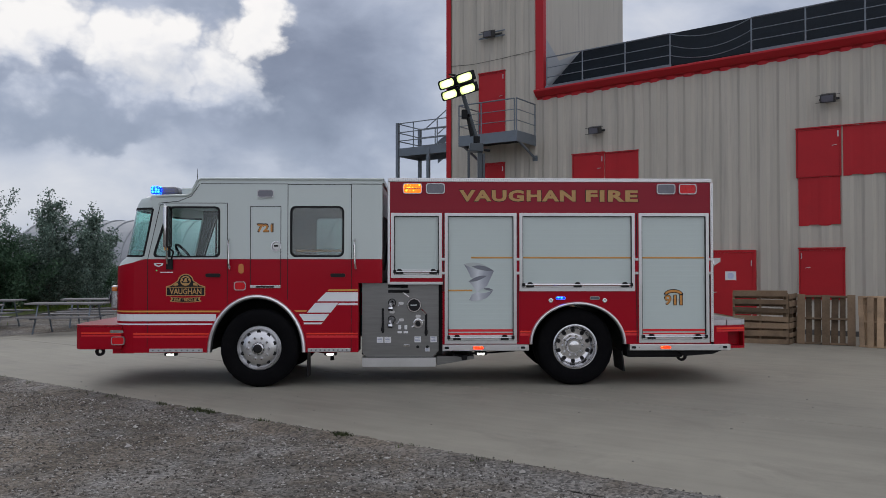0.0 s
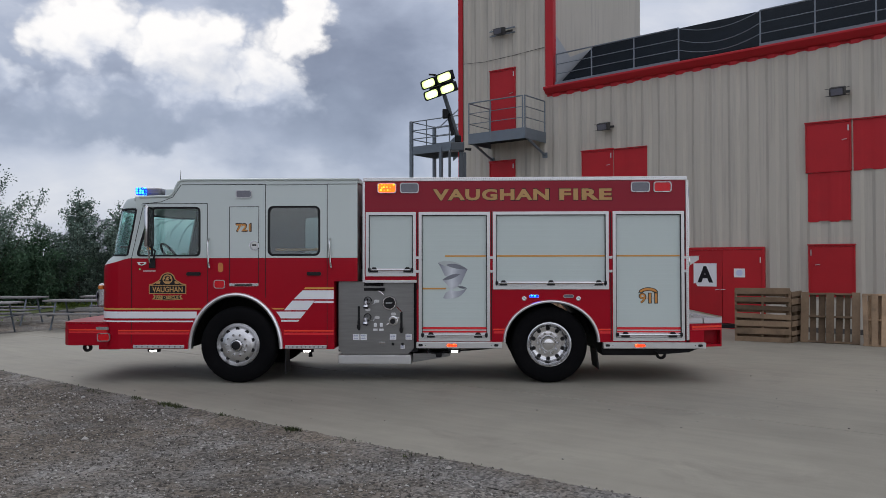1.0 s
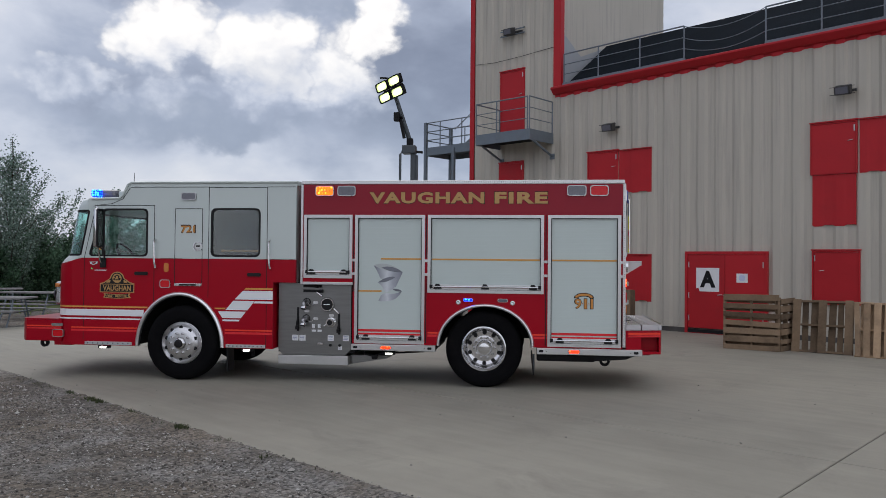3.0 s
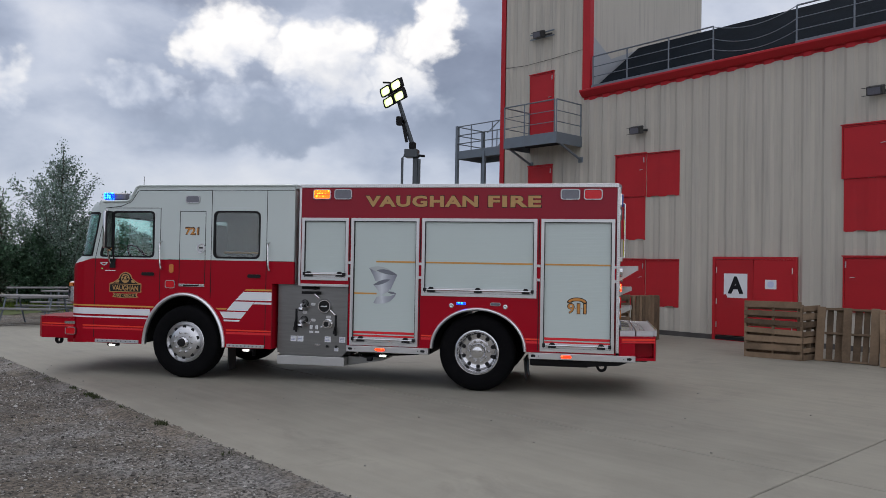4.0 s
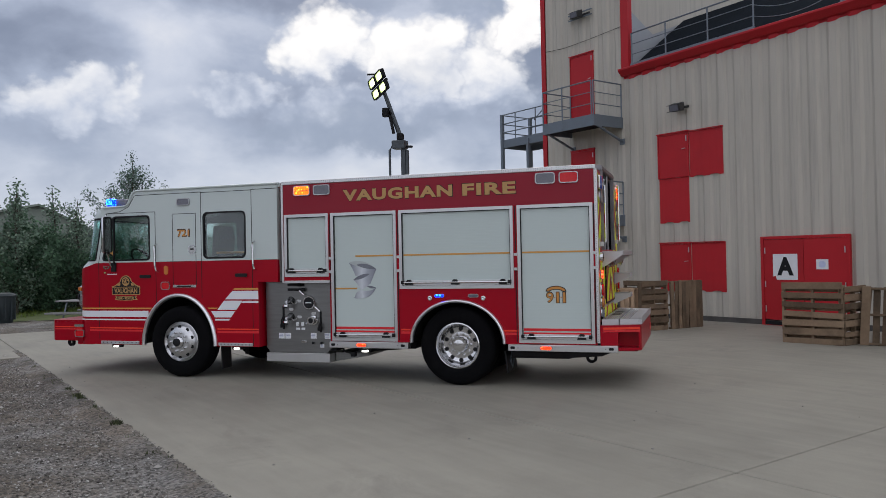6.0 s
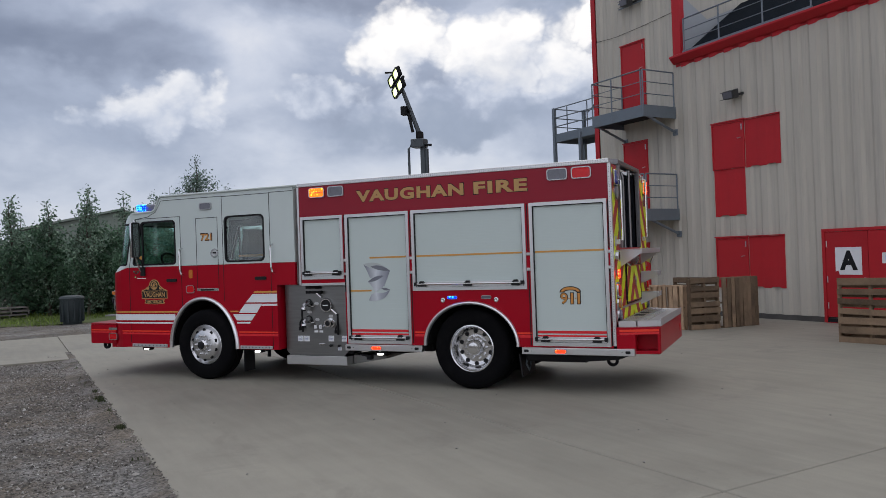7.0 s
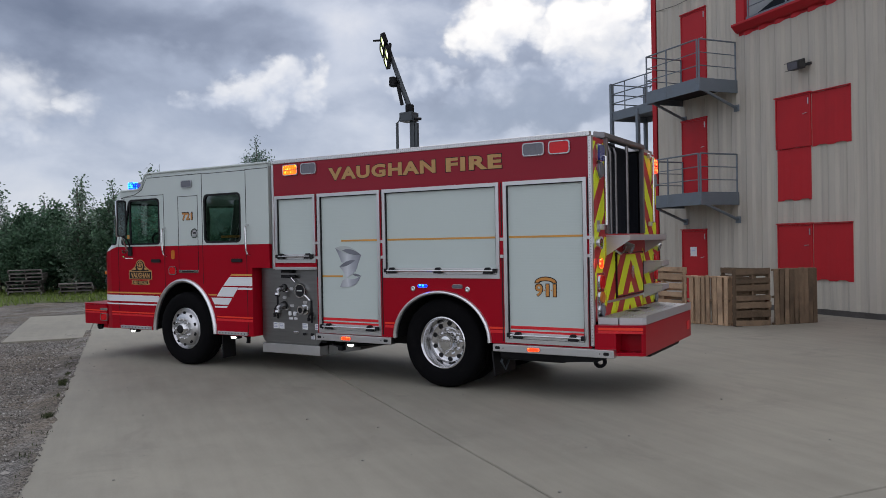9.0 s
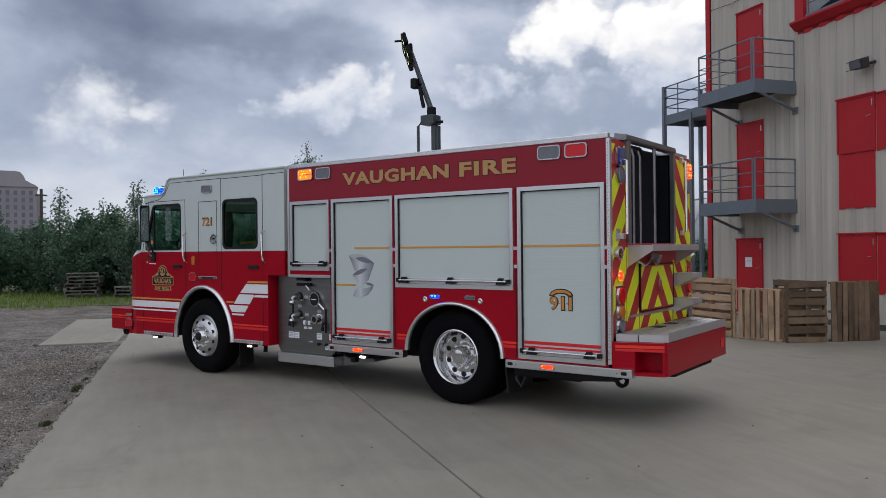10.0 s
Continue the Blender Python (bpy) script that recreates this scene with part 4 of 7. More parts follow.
part("tow_eye", lathe([(-0.02, 0.028), (-0.02, 0.062), (0.02, 0.062), (0.02, 0.028)], 20, "y", (-2.2, 0.14, 0.475), closed=True), CHASSIS, bumper, "black tow eye")
for x0, x1, z0, z1, m in ((-2.41, -1.87, 0.725, 0.745, TAPE_ORANGE), (-2.41, -1.87, 0.69, 0.712, TAPE_RED)):
    flat_shape("stripe", rect(x0, x1, z0, z1), 0.0175, m, bumper)
head = part("headlamp", box(-2.085, -1.985, 0.18, 0.55, 1.04, 1.38, 0.03), BEZEL, truck, "chrome headlamp housing")
for y in (0.25, 0.43):
    smooth(part("lens", lathe([(-2.125, 0.0), (-2.12, 0.05), (-2.10, 0.075), (-2.09, 0.075)], 18, "x", (0, y, 1.2)), LENS_CLEAR, head))
part("turn_lamp", box(-2.05, -1.98, 0.125, 0.165, 1.30, 1.36, 0.012), LENS_AMBER, head, "amber turn lamp")

# cab stripes
for z0, z1, m in ((1.018, 1.040, TAPE_GOLD), (0.897, 0.992, TAPE_WHITE), (0.845, 0.866, TAPE_WHITE), (0.715, 0.735, TAPE_ORANGE), (0.672, 0.700, TAPE_RED)):
    if z0 > 0.84:
        part("stripe", nose_band([(z0, 0.0), (z1, 0.0)], 0.003), m, truck)
    zm = (z0 + z1) / 2
    edge = -0.036 - 0.675 * math.sqrt(max(0.0, 1 - ((zm - 0.49) / 0.787) ** 2))
    flat_shape("stripe", rect(-1.70, edge, z0, z1), 0.0, m, truck)
SLASH = [([(0.92, 1.305), (1.341, 1.305), (1.341, 1.33), (0.945, 1.33)], TAPE_GOLD), ([(0.78, 1.165), (1.341, 1.165), (1.341, 1.288), (0.905, 1.288)], TAPE_WHITE),
         ([(1.055, 1.112), (1.341, 1.112), (1.341, 1.142), (1.085, 1.142)], TAPE_WHITE), ([(0.645, 1.012), (0.97, 1.012), (1.075, 1.145), (0.76, 1.145)], TAPE_WHITE),
         ([(0.60, 0.898), (0.875, 0.898), (0.95, 0.992), (0.535, 0.992)], TAPE_WHITE), ([(0.605, 0.852), (0.84, 0.852), (0.862, 0.876), (0.603, 0.876)], TAPE_WHITE),
         ([(0.50, 1.022), (0.63, 1.022), (0.65, 1.042), (0.47, 1.042)], TAPE_GOLD), ([(0.64, 0.715), (1.34, 0.715), (1.34, 0.735), (0.64, 0.735)], TAPE_ORANGE),
         ([(0.64, 0.668), (1.34, 0.668), (1.34, 0.70), (0.64, 0.70)], TAPE_RED)]
for pts, m in SLASH:
    flat_shape("stripe", pts, 0.0, m, truck)

# door seams, hatch, handles and small fittings of the cab
for pts in ([(-1.513, 0.55), (-1.514, 1.74), (-1.345, 2.505), (-0.441, 2.505), (-0.437, 1.0)], [(0.381, 1.19), (0.381, 2.763), (1.248, 2.763), (1.248, 0.49)],
            [(-0.126, 1.39), (-0.126, 2.458), (0.286, 2.458), (0.286, 1.39)], [(-0.80, 2.770), (0.381, 2.770)], [(1.248, 2.770), (1.66, 2.770)],
            [(-1.36, 2.505), (-1.1, 2.53), (-0.93, 2.60), (-0.82, 2.76)]):
    part("door_seam", strip(pts, 0.008), DARK, truck, "dark door gap")
part("vent_strip", box(-0.126, 0.286, -0.012, 0.0, 1.345, 1.385, 0.003), CHROME, truck)
part("vent_slot", box(-0.05, 0.20, -0.015, -0.0125, 1.352, 1.374), DARK, truck)
for x in (-0.395, 1.312):
    grip = part("grab_handle", rod([(x, -0.002, 1.59), (x, -0.055, 1.61), (x - 0.012, -0.065, 1.68), (x - 0.02, -0.065, 1.93), (x - 0.018, -0.055, 1.99), (x - 0.018, -0.002, 2.01)], 0.014, 10), CHROME, truck, "chrome grab handle")
for x in (-0.73, 0.965):
    pull = part("door_handle", plate(rect(x, x + 0.20, 1.495, 1.545, 0.02), [], -0.02, 0.0), DARK, truck, "black door handle")
part("marker_bezel", plate(rect(-0.035, 0.19, 2.582, 2.69, 0.03), [rect(-0.024, 0.179, 2.592, 2.68, 0.026)], -0.022, 0.0), BEZEL, truck, "chrome lamp bezel")
part("marker_lamp", plate(rect(-0.025, 0.18, 2.591, 2.681, 0.026), [], -0.018, 0.0), LENS_CLEAR, truck, "clear grey warning lamp")
part("side_bezel", plate(rect(-0.345, -0.185, 1.315, 1.435, 0.035), [rect(-0.335, -0.195, 1.325, 1.425, 0.03)], -0.014, 0.0), BEZEL, truck, "chrome lamp bezel")
part("side_lamp", plate(rect(-0.336, -0.194, 1.324, 1.426, 0.03), [], -0.010, 0.0), LENS_RED, truck, "red warning lamp lens")
part("reflector", plate(rect(-0.285, -0.215, 1.545, 1.675, 0.03), [], -0.012, 0.0), LENS_AMBER, truck, "amber oval reflector")
smooth(part("filler_ring", lathe([(-0.001, 0.052), (-0.018, 0.058), (-0.018, 0.070), (0.0, 0.072)], 24, "y", (0.225, 0, 1.915)), CHROME, truck, "chrome filler ring"))
part("filler_cap", lathe([(-0.012, 0.0), (-0.012, 0.046), (-0.002, 0.05)], 20, "y", (0.225, 0, 1.915)), ALU, truck)
part("filler_slot", box(0.195, 0.255, -0.016, -0.0125, 1.91, 1.932), DARK, truck)
part("badge", plate([(-1.43, 1.685), (-1.30, 1.685), (-1.31, 1.655), (-1.365, 1.635), (-1.42, 1.655)], [[(-1.40, 1.675), (-1.33, 1.675), (-1.34, 1.66), (-1.365, 1.65), (-1.39, 1.66)]], -0.006, 0.0), CHROME, truck, "small chrome badge")
part("badge_bar", box(-1.345, -1.17, -0.005, 0.0, 1.555, 1.567), TAPE_WHITE, truck)
for x0, x1 in ((-1.48, -0.76), (0.66, 1.24)):
    step_part = part("cab_step", box(x0, x1, -0.018, 0.20, 0.478, 0.525, 0.005), STEP, truck, "tread plate cab step")
    for i in range(9):
        part("tread_hole", box(x0 + 0.04 + (x1 - x0 - 0.1) * i / 8, x0 + 0.06 + (x1 - x0 - 0.1) * i / 8, -0.0195, -0.0185, 0.492, 0.512), TREAD, step_part)


def outlined(text, x, z, width, height, parent, label):
    words("number_edge", text, width + 0.028, height + 0.028, NUMBER_EDGE, parent, pose(x - 0.012, -0.0005, z - 0.012), 0.002, bold=0.04)
    words("number", text, width, height, GOLD_BRIGHT, parent, pose(x, -0.003, z), 0.003, label, bold=0.03)


outlined("721", -0.03, 2.115, 0.20, 0.10, truck, "gold unit number")

# door emblem: black enamel with a gold rim, a domed top and a banner
EX, EZ = -1.0, 1.305


def emblem():
    right = [(0.264, -0.066), (0.264, 0.066), (0.20, 0.083), (0.155, 0.112), (0.118, 0.135)]
    dome = arc(0, 0.135, 0.108, 0.100, 8, 172, 12)
    crest = right + dome + [(-x, z) for x, z in reversed(right)]
    at = [(EX + x, EZ + z) for x, z in crest]
    e = flat_shape("emblem", at, 0.0, GOLD, truck, 0.003, "black and gold domed door emblem")
    inner = [(0.252, -0.055), (0.252, 0.053), (0.19, 0.070), (0.14, 0.103), (0.100, 0.135)] + arc(0, 0.135, 0.092, 0.086, 10, 170, 12)
    inner = inner + [(-x, z) for x, z in reversed(inner[:5])]
    flat_shape("enamel", [(EX + x, EZ + z) for x, z in inner], -0.0032, INK, e, 0.002)
    flat_shape("disc", [(EX + x, EZ + z) for x, z in arc(0, 0.140, 0.070, 0.068, 0, 345, 20)], -0.0055, GOLD, e, 0.002)
    flat_shape("disc_mark", [(EX + x, EZ + z) for x, z in ((-0.052, 0.112), (0.052, 0.112), (0.058, 0.140), (0.030, 0.150), (0.042, 0.176), (0.0, 0.192), (-0.046, 0.172), (-0.028, 0.146), (-0.058, 0.134))], -0.0078, INK, e, 0.001)
    flat_shape("disc_bar", [(EX + x, EZ + z) for x, z in ((-0.034, 0.122), (0.030, 0.126), (0.012, 0.150), (0.022, 0.172), (-0.006, 0.178), (-0.018, 0.150))], -0.0092, GOLD, e, 0.001)
    for s in (-1, 1):
        flat_shape("leaf_mark", [(EX + s * x, EZ + z) for x, z in ((0.105, 0.078), (0.165, 0.074), (0.150, 0.094), (0.118, 0.116), (0.100, 0.112))], -0.0055, GOLD, e, 0.002)
    flat_shape("rule", [(EX - 0.248, EZ + 0.049), (EX + 0.248, EZ + 0.049), (EX + 0.248, EZ + 0.058), (EX - 0.248, EZ + 0.058)], -0.0055, GOLD, e, 0.002)
    words("lettering", "VAUGHAN", 0.43, 0.080, GOLD, e, pose(EX - 0.215, -0.0055, EZ - 0.043), 0.002, bold=0.02)
    upper, lower = bow((-0.205, -0.078), (0.205, -0.078), 0.012, 8), bow((0.215, -0.140), (-0.215, -0.140), 0.014, 8)
    flat_shape("banner", [(EX + x, EZ + z) for x, z in upper + [(0.188, -0.108)] + lower + [(-0.188, -0.108)]], 0.0, GOLD, e, 0.003)
    upper, lower = bow((-0.178, -0.086), (0.178, -0.086), 0.012, 8), bow((0.184, -0.132), (-0.184, -0.132), 0.014, 8)
    flat_shape("banner_face", [(EX + x, EZ + z) for x, z in upper + [(0.168, -0.108)] + lower + [(-0.168, -0.108)]], -0.0032, INK, e, 0.002)
    words("lettering", "FIRE \u00b7 RESCUE", 0.31, 0.038, GOLD, e, pose(EX - 0.155, -0.0055, EZ - 0.137), 0.002, bold=0.03)


def bow(a, b, sag, n=10):
    """A bent line from a to b that sags by so much."""
    return [(a[0] + (b[0] - a[0]) * i / n, a[1] + (b[1] - a[1]) * i / n - sag * 4 * (i / n) * (1 - i / n)) for i in range(n + 1)]


emblem()
part("indicator", lathe([(-0.008, 0.0), (-0.006, 0.008), (0.0, 0.010)], 12, "y", (-1.395, 0, 1.586)), ON_GREEN, truck, "small lit green indicator")

# mirrors


def door_mirror(at, wide, high, deep, turn, tilt, shell, label):
    """A mirror head: a domed shell, a black rim and a glass that faces -y before its turn."""
    bm = box(-wide / 2, wide / 2, 0.0, deep, -high / 2, high / 2, min(deep, wide) * 0.32)
    head_part = smooth(part("mirror", bm, shell, truck, label), 50)
    part("mirror_rim", plate(rect(-wide / 2, wide / 2, -high / 2, high / 2, 0.03), [rect(-wide / 2 + 0.014, wide / 2 - 0.014, -high / 2 + 0.014, high / 2 - 0.014, 0.024)], -0.010, 0.012), DARK, head_part, "black rim")
    part("mirror_glass", plate(rect(-wide / 2 + 0.010, wide / 2 - 0.010, -high / 2 + 0.010, high / 2 - 0.010, 0.024), [], -0.004, 0.006), MIRROR, head_part, "mirror glass")
    head_part.matrix_local = pose(*at) @ pose(0, 0, 0, 0, tilt, turn)
    return head_part


door_mirror((-1.165, -0.19, 2.17), 0.15, 0.55, 0.065, 86, 0, CHROME, "chrome backed door mirror")
part("mirror_arm", rod([(-1.24, -0.005, 1.66), (-1.24, -0.05, 1.70), (-1.22, -0.12, 1.82), (-1.22, -0.15, 1.91)], 0.013, 8), CHROME, truck, "chrome mirror arm")
part("mirror_arm", rod([(-1.22, -0.15, 2.44), (-1.25, -0.14, 2.475), (-1.36, -0.02, 2.49)], 0.013, 8), CHROME, truck, "chrome mirror arm")
part("mirror_arm", rod([(-1.20, -0.17, 1.91), (-1.13, -0.12, 1.84), (-1.19, -0.03, 1.72)], 0.012, 8), DARK, truck, "black mirror arm")
part("mirror_foot", box(-1.26, -1.17, -0.03, 0.0, 1.60, 1.74, 0.008), DARK, truck)
part("window_sticker", box(-1.30, -1.24, 0.005, 0.011, 1.86, 1.92), TAPE_GOLD, truck, "small yellow sticker")

# roof fittings
bar = part("light_bar", box(-1.54, -1.22, 0.30, WIDE - 0.30, 2.650, 2.762, 0.035), LENS_CLEAR, truck, "clear roof light bar")
part("blue_lamp", box(-1.57, -1.43, 0.22, 0.42, 2.648, 2.765, 0.03), ON_BLUE, bar, "lit blue beacon")
part("bar_foot", box(-1.45, -1.27, 0.35, WIDE - 0.35, 2.60, 2.650), DARK, bar)
part("roof_box", box(-1.14, -0.90, 0.25, WIDE - 0.25, 2.60, 2.735, 0.012), WHITE, truck)
part("antenna", rod([(-0.96, 0.35, 2.62), (-0.95, 0.35, 3.02)], 0.008, 6, r1=0.003), DARK, truck, "thin black antenna")

# body
box_side = [(1.757, 1.414), (2.497, 1.414), (2.497, 0.575), (3.700, 0.575)] + arc(*ARCH_R, 180, 0) + [(5.014, 0.575), (6.205, 0.575), (6.205, 2.802), (1.757, 2.802)]
DOORS = [(1.788, 2.487, 1.483, 2.375, 2), (2.526, 3.514, 0.582, 2.375, 2), (3.554, 5.150, 1.300, 2.376, 3), (5.204, 6.180, 0.590, 2.377, 2)]
holes = [rect(a + 0.03, b - 0.03, c + 0.03, d - 0.03) for a, b, c, d, n in DOORS]
part("body_side", plate(box_side, holes, 0.0, 0.06), RED, truck, "red body side with door openings")
part("upper_band", plate(rect(1.777, 6.202, 2.382, 2.802), [], -0.004, -0.0005), RED_DULLED, truck, "upper red band, greyed in its colour for sky reflection")
part("body_side", mirror_y(plate(box_side, [], 0.0, 0.06)), RED, truck, "red body side")


def roller_door(x0, x1, z0, z1, latches):
    d = part("roller_door", plate(rect(x0, x1, z0, z1), [rect(x0 + 0.042, x1 - 0.042, z0 + 0.045, z1 - 0.042)], -0.014, 0.0), ALU, truck, "white roller shutter in an aluminium frame")
    bm = bmesh.new()
    rows = []
    a, b, c, e = x0 + 0.031, x1 - 0.031, z0 + 0.035, z1 - 0.035
    count = int((e - c) / 0.034)
    for i in range(count):
        z = c + (e - c) * i / count
        h = (e - c) / count
        rows += [(z, 0.0194), (z + 0.004, 0.019), (z + h - 0.003, 0.019)]
    rows.append((e, 0.0194))
    vs = [[bm.verts.new((x, y, z)) for x in (a, b)] for z, y in rows]
    for p, q in zip(vs, vs[1:]):
        bm.faces.new((p[0], p[1], q[1], q[0]))
    part("curtain", bm, CURTAIN, d, "white slatted shutter curtain")
    # black strip put in for the shade between frame and curtain
    part("shadow_gap", plate(rect(x0 + 0.040, x1 - 0.040, z0 + 0.043, z1 - 0.040), [rect(x0 + 0.052, x1 - 0.052, z0 + 0.046, z1 - 0.052)], 0.0, 0.012), DARK, d, "black strip for the shade round the curtain")
    kick = part("bottom_rail", box(x0 + 0.052, x1 - 0.052, -0.004, 0.018, z0 + 0.046, z0 + 0.115, 0.004), ALU, d, "aluminium bottom rail")
    part("lift_bar", rod([(x0 + 0.06, -0.034, z0 + 0.088), (x1 - 0.06, -0.034, z0 + 0.088)], 0.014, 10), CHROME, d, "polished lift bar")
    for i in range(latches):
        f = (0.17, 0.83)[i] if latches == 2 else (0.09, 0.5, 0.91)[i]
        x = x0 + (x1 - x0) * f
        part("latch", plate([(x - 0.055, z0 + 0.055), (x + 0.055, z0 + 0.055), (x + 0.05, z0 + 0.085), (x + 0.02, z0 + 0.125), (x - 0.02, z0 + 0.125), (x - 0.05, z0 + 0.085)], [], -0.046, -0.005), DARK, d, "black latch block")
    for x in (x0 + 0.055, x1 - 0.055):
        part("end_block", box(x - 0.02, x + 0.02, -0.05, -0.006, z0 + 0.065, z0 + 0.112, 0.004), DARK, d)
    return d


for spec in DOORS:
    roller_door(*spec)
# columns between the doors
for x in (2.506, 3.534, 5.177, 6.192):
    if x < 2.52:
        spans = ((1.30, 2.37),)
    else:
        spans = ((1.78, 2.37), (0.60, 1.55))
    for a, b in spans:
        part("column_slot", box(x - 0.006, x + 0.006, -0.004, 0.0, max(a, 0.6), b), DARK, truck)
    for z in (1.55, 1.74):
        part("column_clip", box(x - 0.022, x + 0.022, -0.016, 0.0, z - 0.018, z + 0.018, 0.003), ALU, truck)
for x0, x1, z in ((2.891, 3.46, 1.762), (3.61, 5.10, 1.762), (5.26, 6.125, 1.762), (2.575, 2.905, 1.311)):
    part("stripe", plate(rect(x0, x1, z - 0.011, z + 0.011), [], 0.0185, 0.0145), TAPE_GOLD, truck)
for x0, x1 in ((2.575, 3.465), (5.26, 6.13)):
    for z0, z1 in ((0.745, 0.778), (0.702, 0.726)):
        part("stripe", plate(rect(x0, x1, z0, z1), [], 0.0185, 0.0145), TAPE_RED, truck)
for x0, x1 in ((3.56, 3.735), (4.985, 5.195)):
    flat_shape("stripe", rect(x0, x1, 0.735, 0.757), 0.0, TAPE_ORANGE, truck)
    flat_shape("stripe", rect(x0, x1, 0.69, 0.722), 0.0, TAPE_RED, truck)
# silver swirl


def foil_material():
    """Printed silver foil, shaded across its width."""
    m, n = principled("silver_foil")
    co = n.add("ShaderNodeTexCoord").outputs["Object"]
    x = n.add("ShaderNodeSeparateXYZ", {0: co}).outputs[0]
    f = n.math("ADD", n.math("DIVIDE", n.math("SUBTRACT", x, 2.79), 0.41), n.math("MULTIPLY", n.math("SUBTRACT", n.noise(co, 9.0), 0.5), 0.2))
    finish(n, n.ramp(f, (0.0, (0.17, 0.18, 0.21)), (0.22, (0.33, 0.35, 0.39)), (0.48, (0.60, 0.63, 0.66)), (0.68, (0.38, 0.40, 0.45)), (1.0, (0.20, 0.21, 0.25))), 0.35, 0.2)
    return m


FOIL = foil_material()
FOIL_DARK = surface("shaded_foil", (0.17, 0.18, 0.21), 0.4, 0.2, var=0.3, scale=6)
FOIL_PALE = surface("pale_foil", (0.42, 0.455, 0.45), 0.4, 0.1, var=0.1, scale=6)


def swirl():
    """Three stacked funnels of ribbon, each with a dark inside under its upper rim."""
    s = None
    k = 0
    A, B = (2.788, 1.671), (3.203, 1.578)
    C, D = (2.853, 1.432), (3.105, 1.512)
    E, F = (2.968, 1.290), (3.193, 1.318)
    shapes = [(bow(A, B, -0.062) + bow(B, A, 0.028)[1:-1], FOIL_PALE), (bow((2.90, 1.640), B, -0.040) + bow(B, (2.90, 1.640), 0.022)[1:-1], FOIL_DARK),
              (bow(A, B, 0.030) + bow(B, (3.105, 1.365), 0.0) + bow((3.105, 1.365), (2.945, 1.47), 0.0)[1:] + bow((2.885, 1.49), A, -0.014)[:-1], FOIL),
              (bow(C, D, -0.030) + bow(D, C, 0.026)[1:-1], FOIL_DARK),
              (bow(C, D, 0.030) + [(3.115, 1.47), (3.085, 1.352), (3.02, 1.315), E] + bow((2.95, 1.315), C, -0.012)[:-1], FOIL),
              (bow((3.06, 1.340), F, -0.014) + bow(F, (3.06, 1.340), 0.018)[1:-1], FOIL_DARK),
              (bow(E, F, 0.026) + [(3.160, 1.262), (3.10, 1.205), (3.02, 1.175), (2.90, 1.168), (2.862, 1.178), (2.90, 1.255)], FOIL)]
    for pts, m in shapes:
        ob = part("swirl_band" if s else "swirl", plate(pts, [], 0.0185 - 0.0005 * k, 0.0162 - 0.0006 * k), m, s or truck, "" if s else "silver ribbon swirl graphic")
        s = s or ob
        k += 1


swirl()
words("lettering", "VAUGHAN", 1.605, 0.158, GOLD, truck, pose(2.727, -0.0062, 2.534), 0.003, "gold lettering", bold=0.040, space=1.12)
for text, x, wide in (("VAUGHAN", 2.727, 1.605), ("FIRE", 4.474, 0.722)):
    words("lettering_edge", text, wide + 0.020, 0.174, INK, truck, pose(x - 0.010, -0.0042, 2.526), 0.0015, bold=0.052, space=1.11)
words("lettering", "FIRE", 0.722, 0.158, GOLD, truck, pose(4.474, -0.0062, 2.534), 0.003, "gold lettering", bold=0.040, space=1.12)
for text, x, wide in (("9", 5.570, 0.084), ("1", 5.698, 0.030), ("1", 5.782, 0.030)):
    words("number_edge", text, wide + 0.018, 0.148, INK, truck, pose(x - 0.009, 0.0165, 1.103), 0.002, bold=0.03)
    words("number", text, wide, 0.130, GOLD_BRIGHT, truck, pose(x, 0.0140, 1.112), 0.003, "gold emergency digit", bold=0.03 if text == "1" else 0.012)
for x in (5.674, 5.757):
    part("number_dot", box(x - 0.007, x + 0.007, 0.0105, 0.0165, 1.171, 1.185), GOLD_BRIGHT, truck)
for pts, m, y in ((arc(5.692, 1.252, 0.135, 0.075, 180, 0, 10) + arc(5.692, 1.252, 0.075, 0.024, 0, 180, 10), INK, 0.0165), (arc(5.692, 1.259, 0.120, 0.058, 178, 2, 10) + arc(5.692, 1.259, 0.088, 0.026, 2, 178, 10), GOLD_BRIGHT, 0.0140)):
    part("receiver_mark", plate(pts, [], y, y - 0.0025), m, truck)


def side_lamp(x0, x1, material, label):
    b = part("lamp_bezel", plate(rect(x0, x1, 2.638, 2.782, 0.035), [rect(x0 + 0.012, x1 - 0.012, 2.649, 2.771, 0.03)], -0.024, 0.0), BEZEL, truck, "chrome lamp bezel")
    part("lens", plate(rect(x0 + 0.011, x1 - 0.011, 2.648, 2.772, 0.03), [], -0.018, 0.0), material, b, label)
    if material is not ON_AMBER:
        for i in range(1, 5):
            x = x0 + (x1 - x0) * i / 5
            part("lens_rib", box(x - 0.003, x + 0.003, -0.0195, -0.0182, 2.665, 2.755), material, b)
    else:
        part("lens_rib", box(x0 + 0.02, x1 - 0.02, -0.0205, -0.0182, 2.704, 2.716), LENS_AMBER, b)


side_lamp(1.951, 2.215, ON_AMBER, "lit amber warning lamp")
side_lamp(2.268, 2.528, LENS_CLEAR, "clear grey warning lamp")
side_lamp(5.456, 5.715, LENS_CLEAR, "clear grey warning lamp")
side_lamp(5.764, 6.010, LENS_RED, "red warning lamp lens")

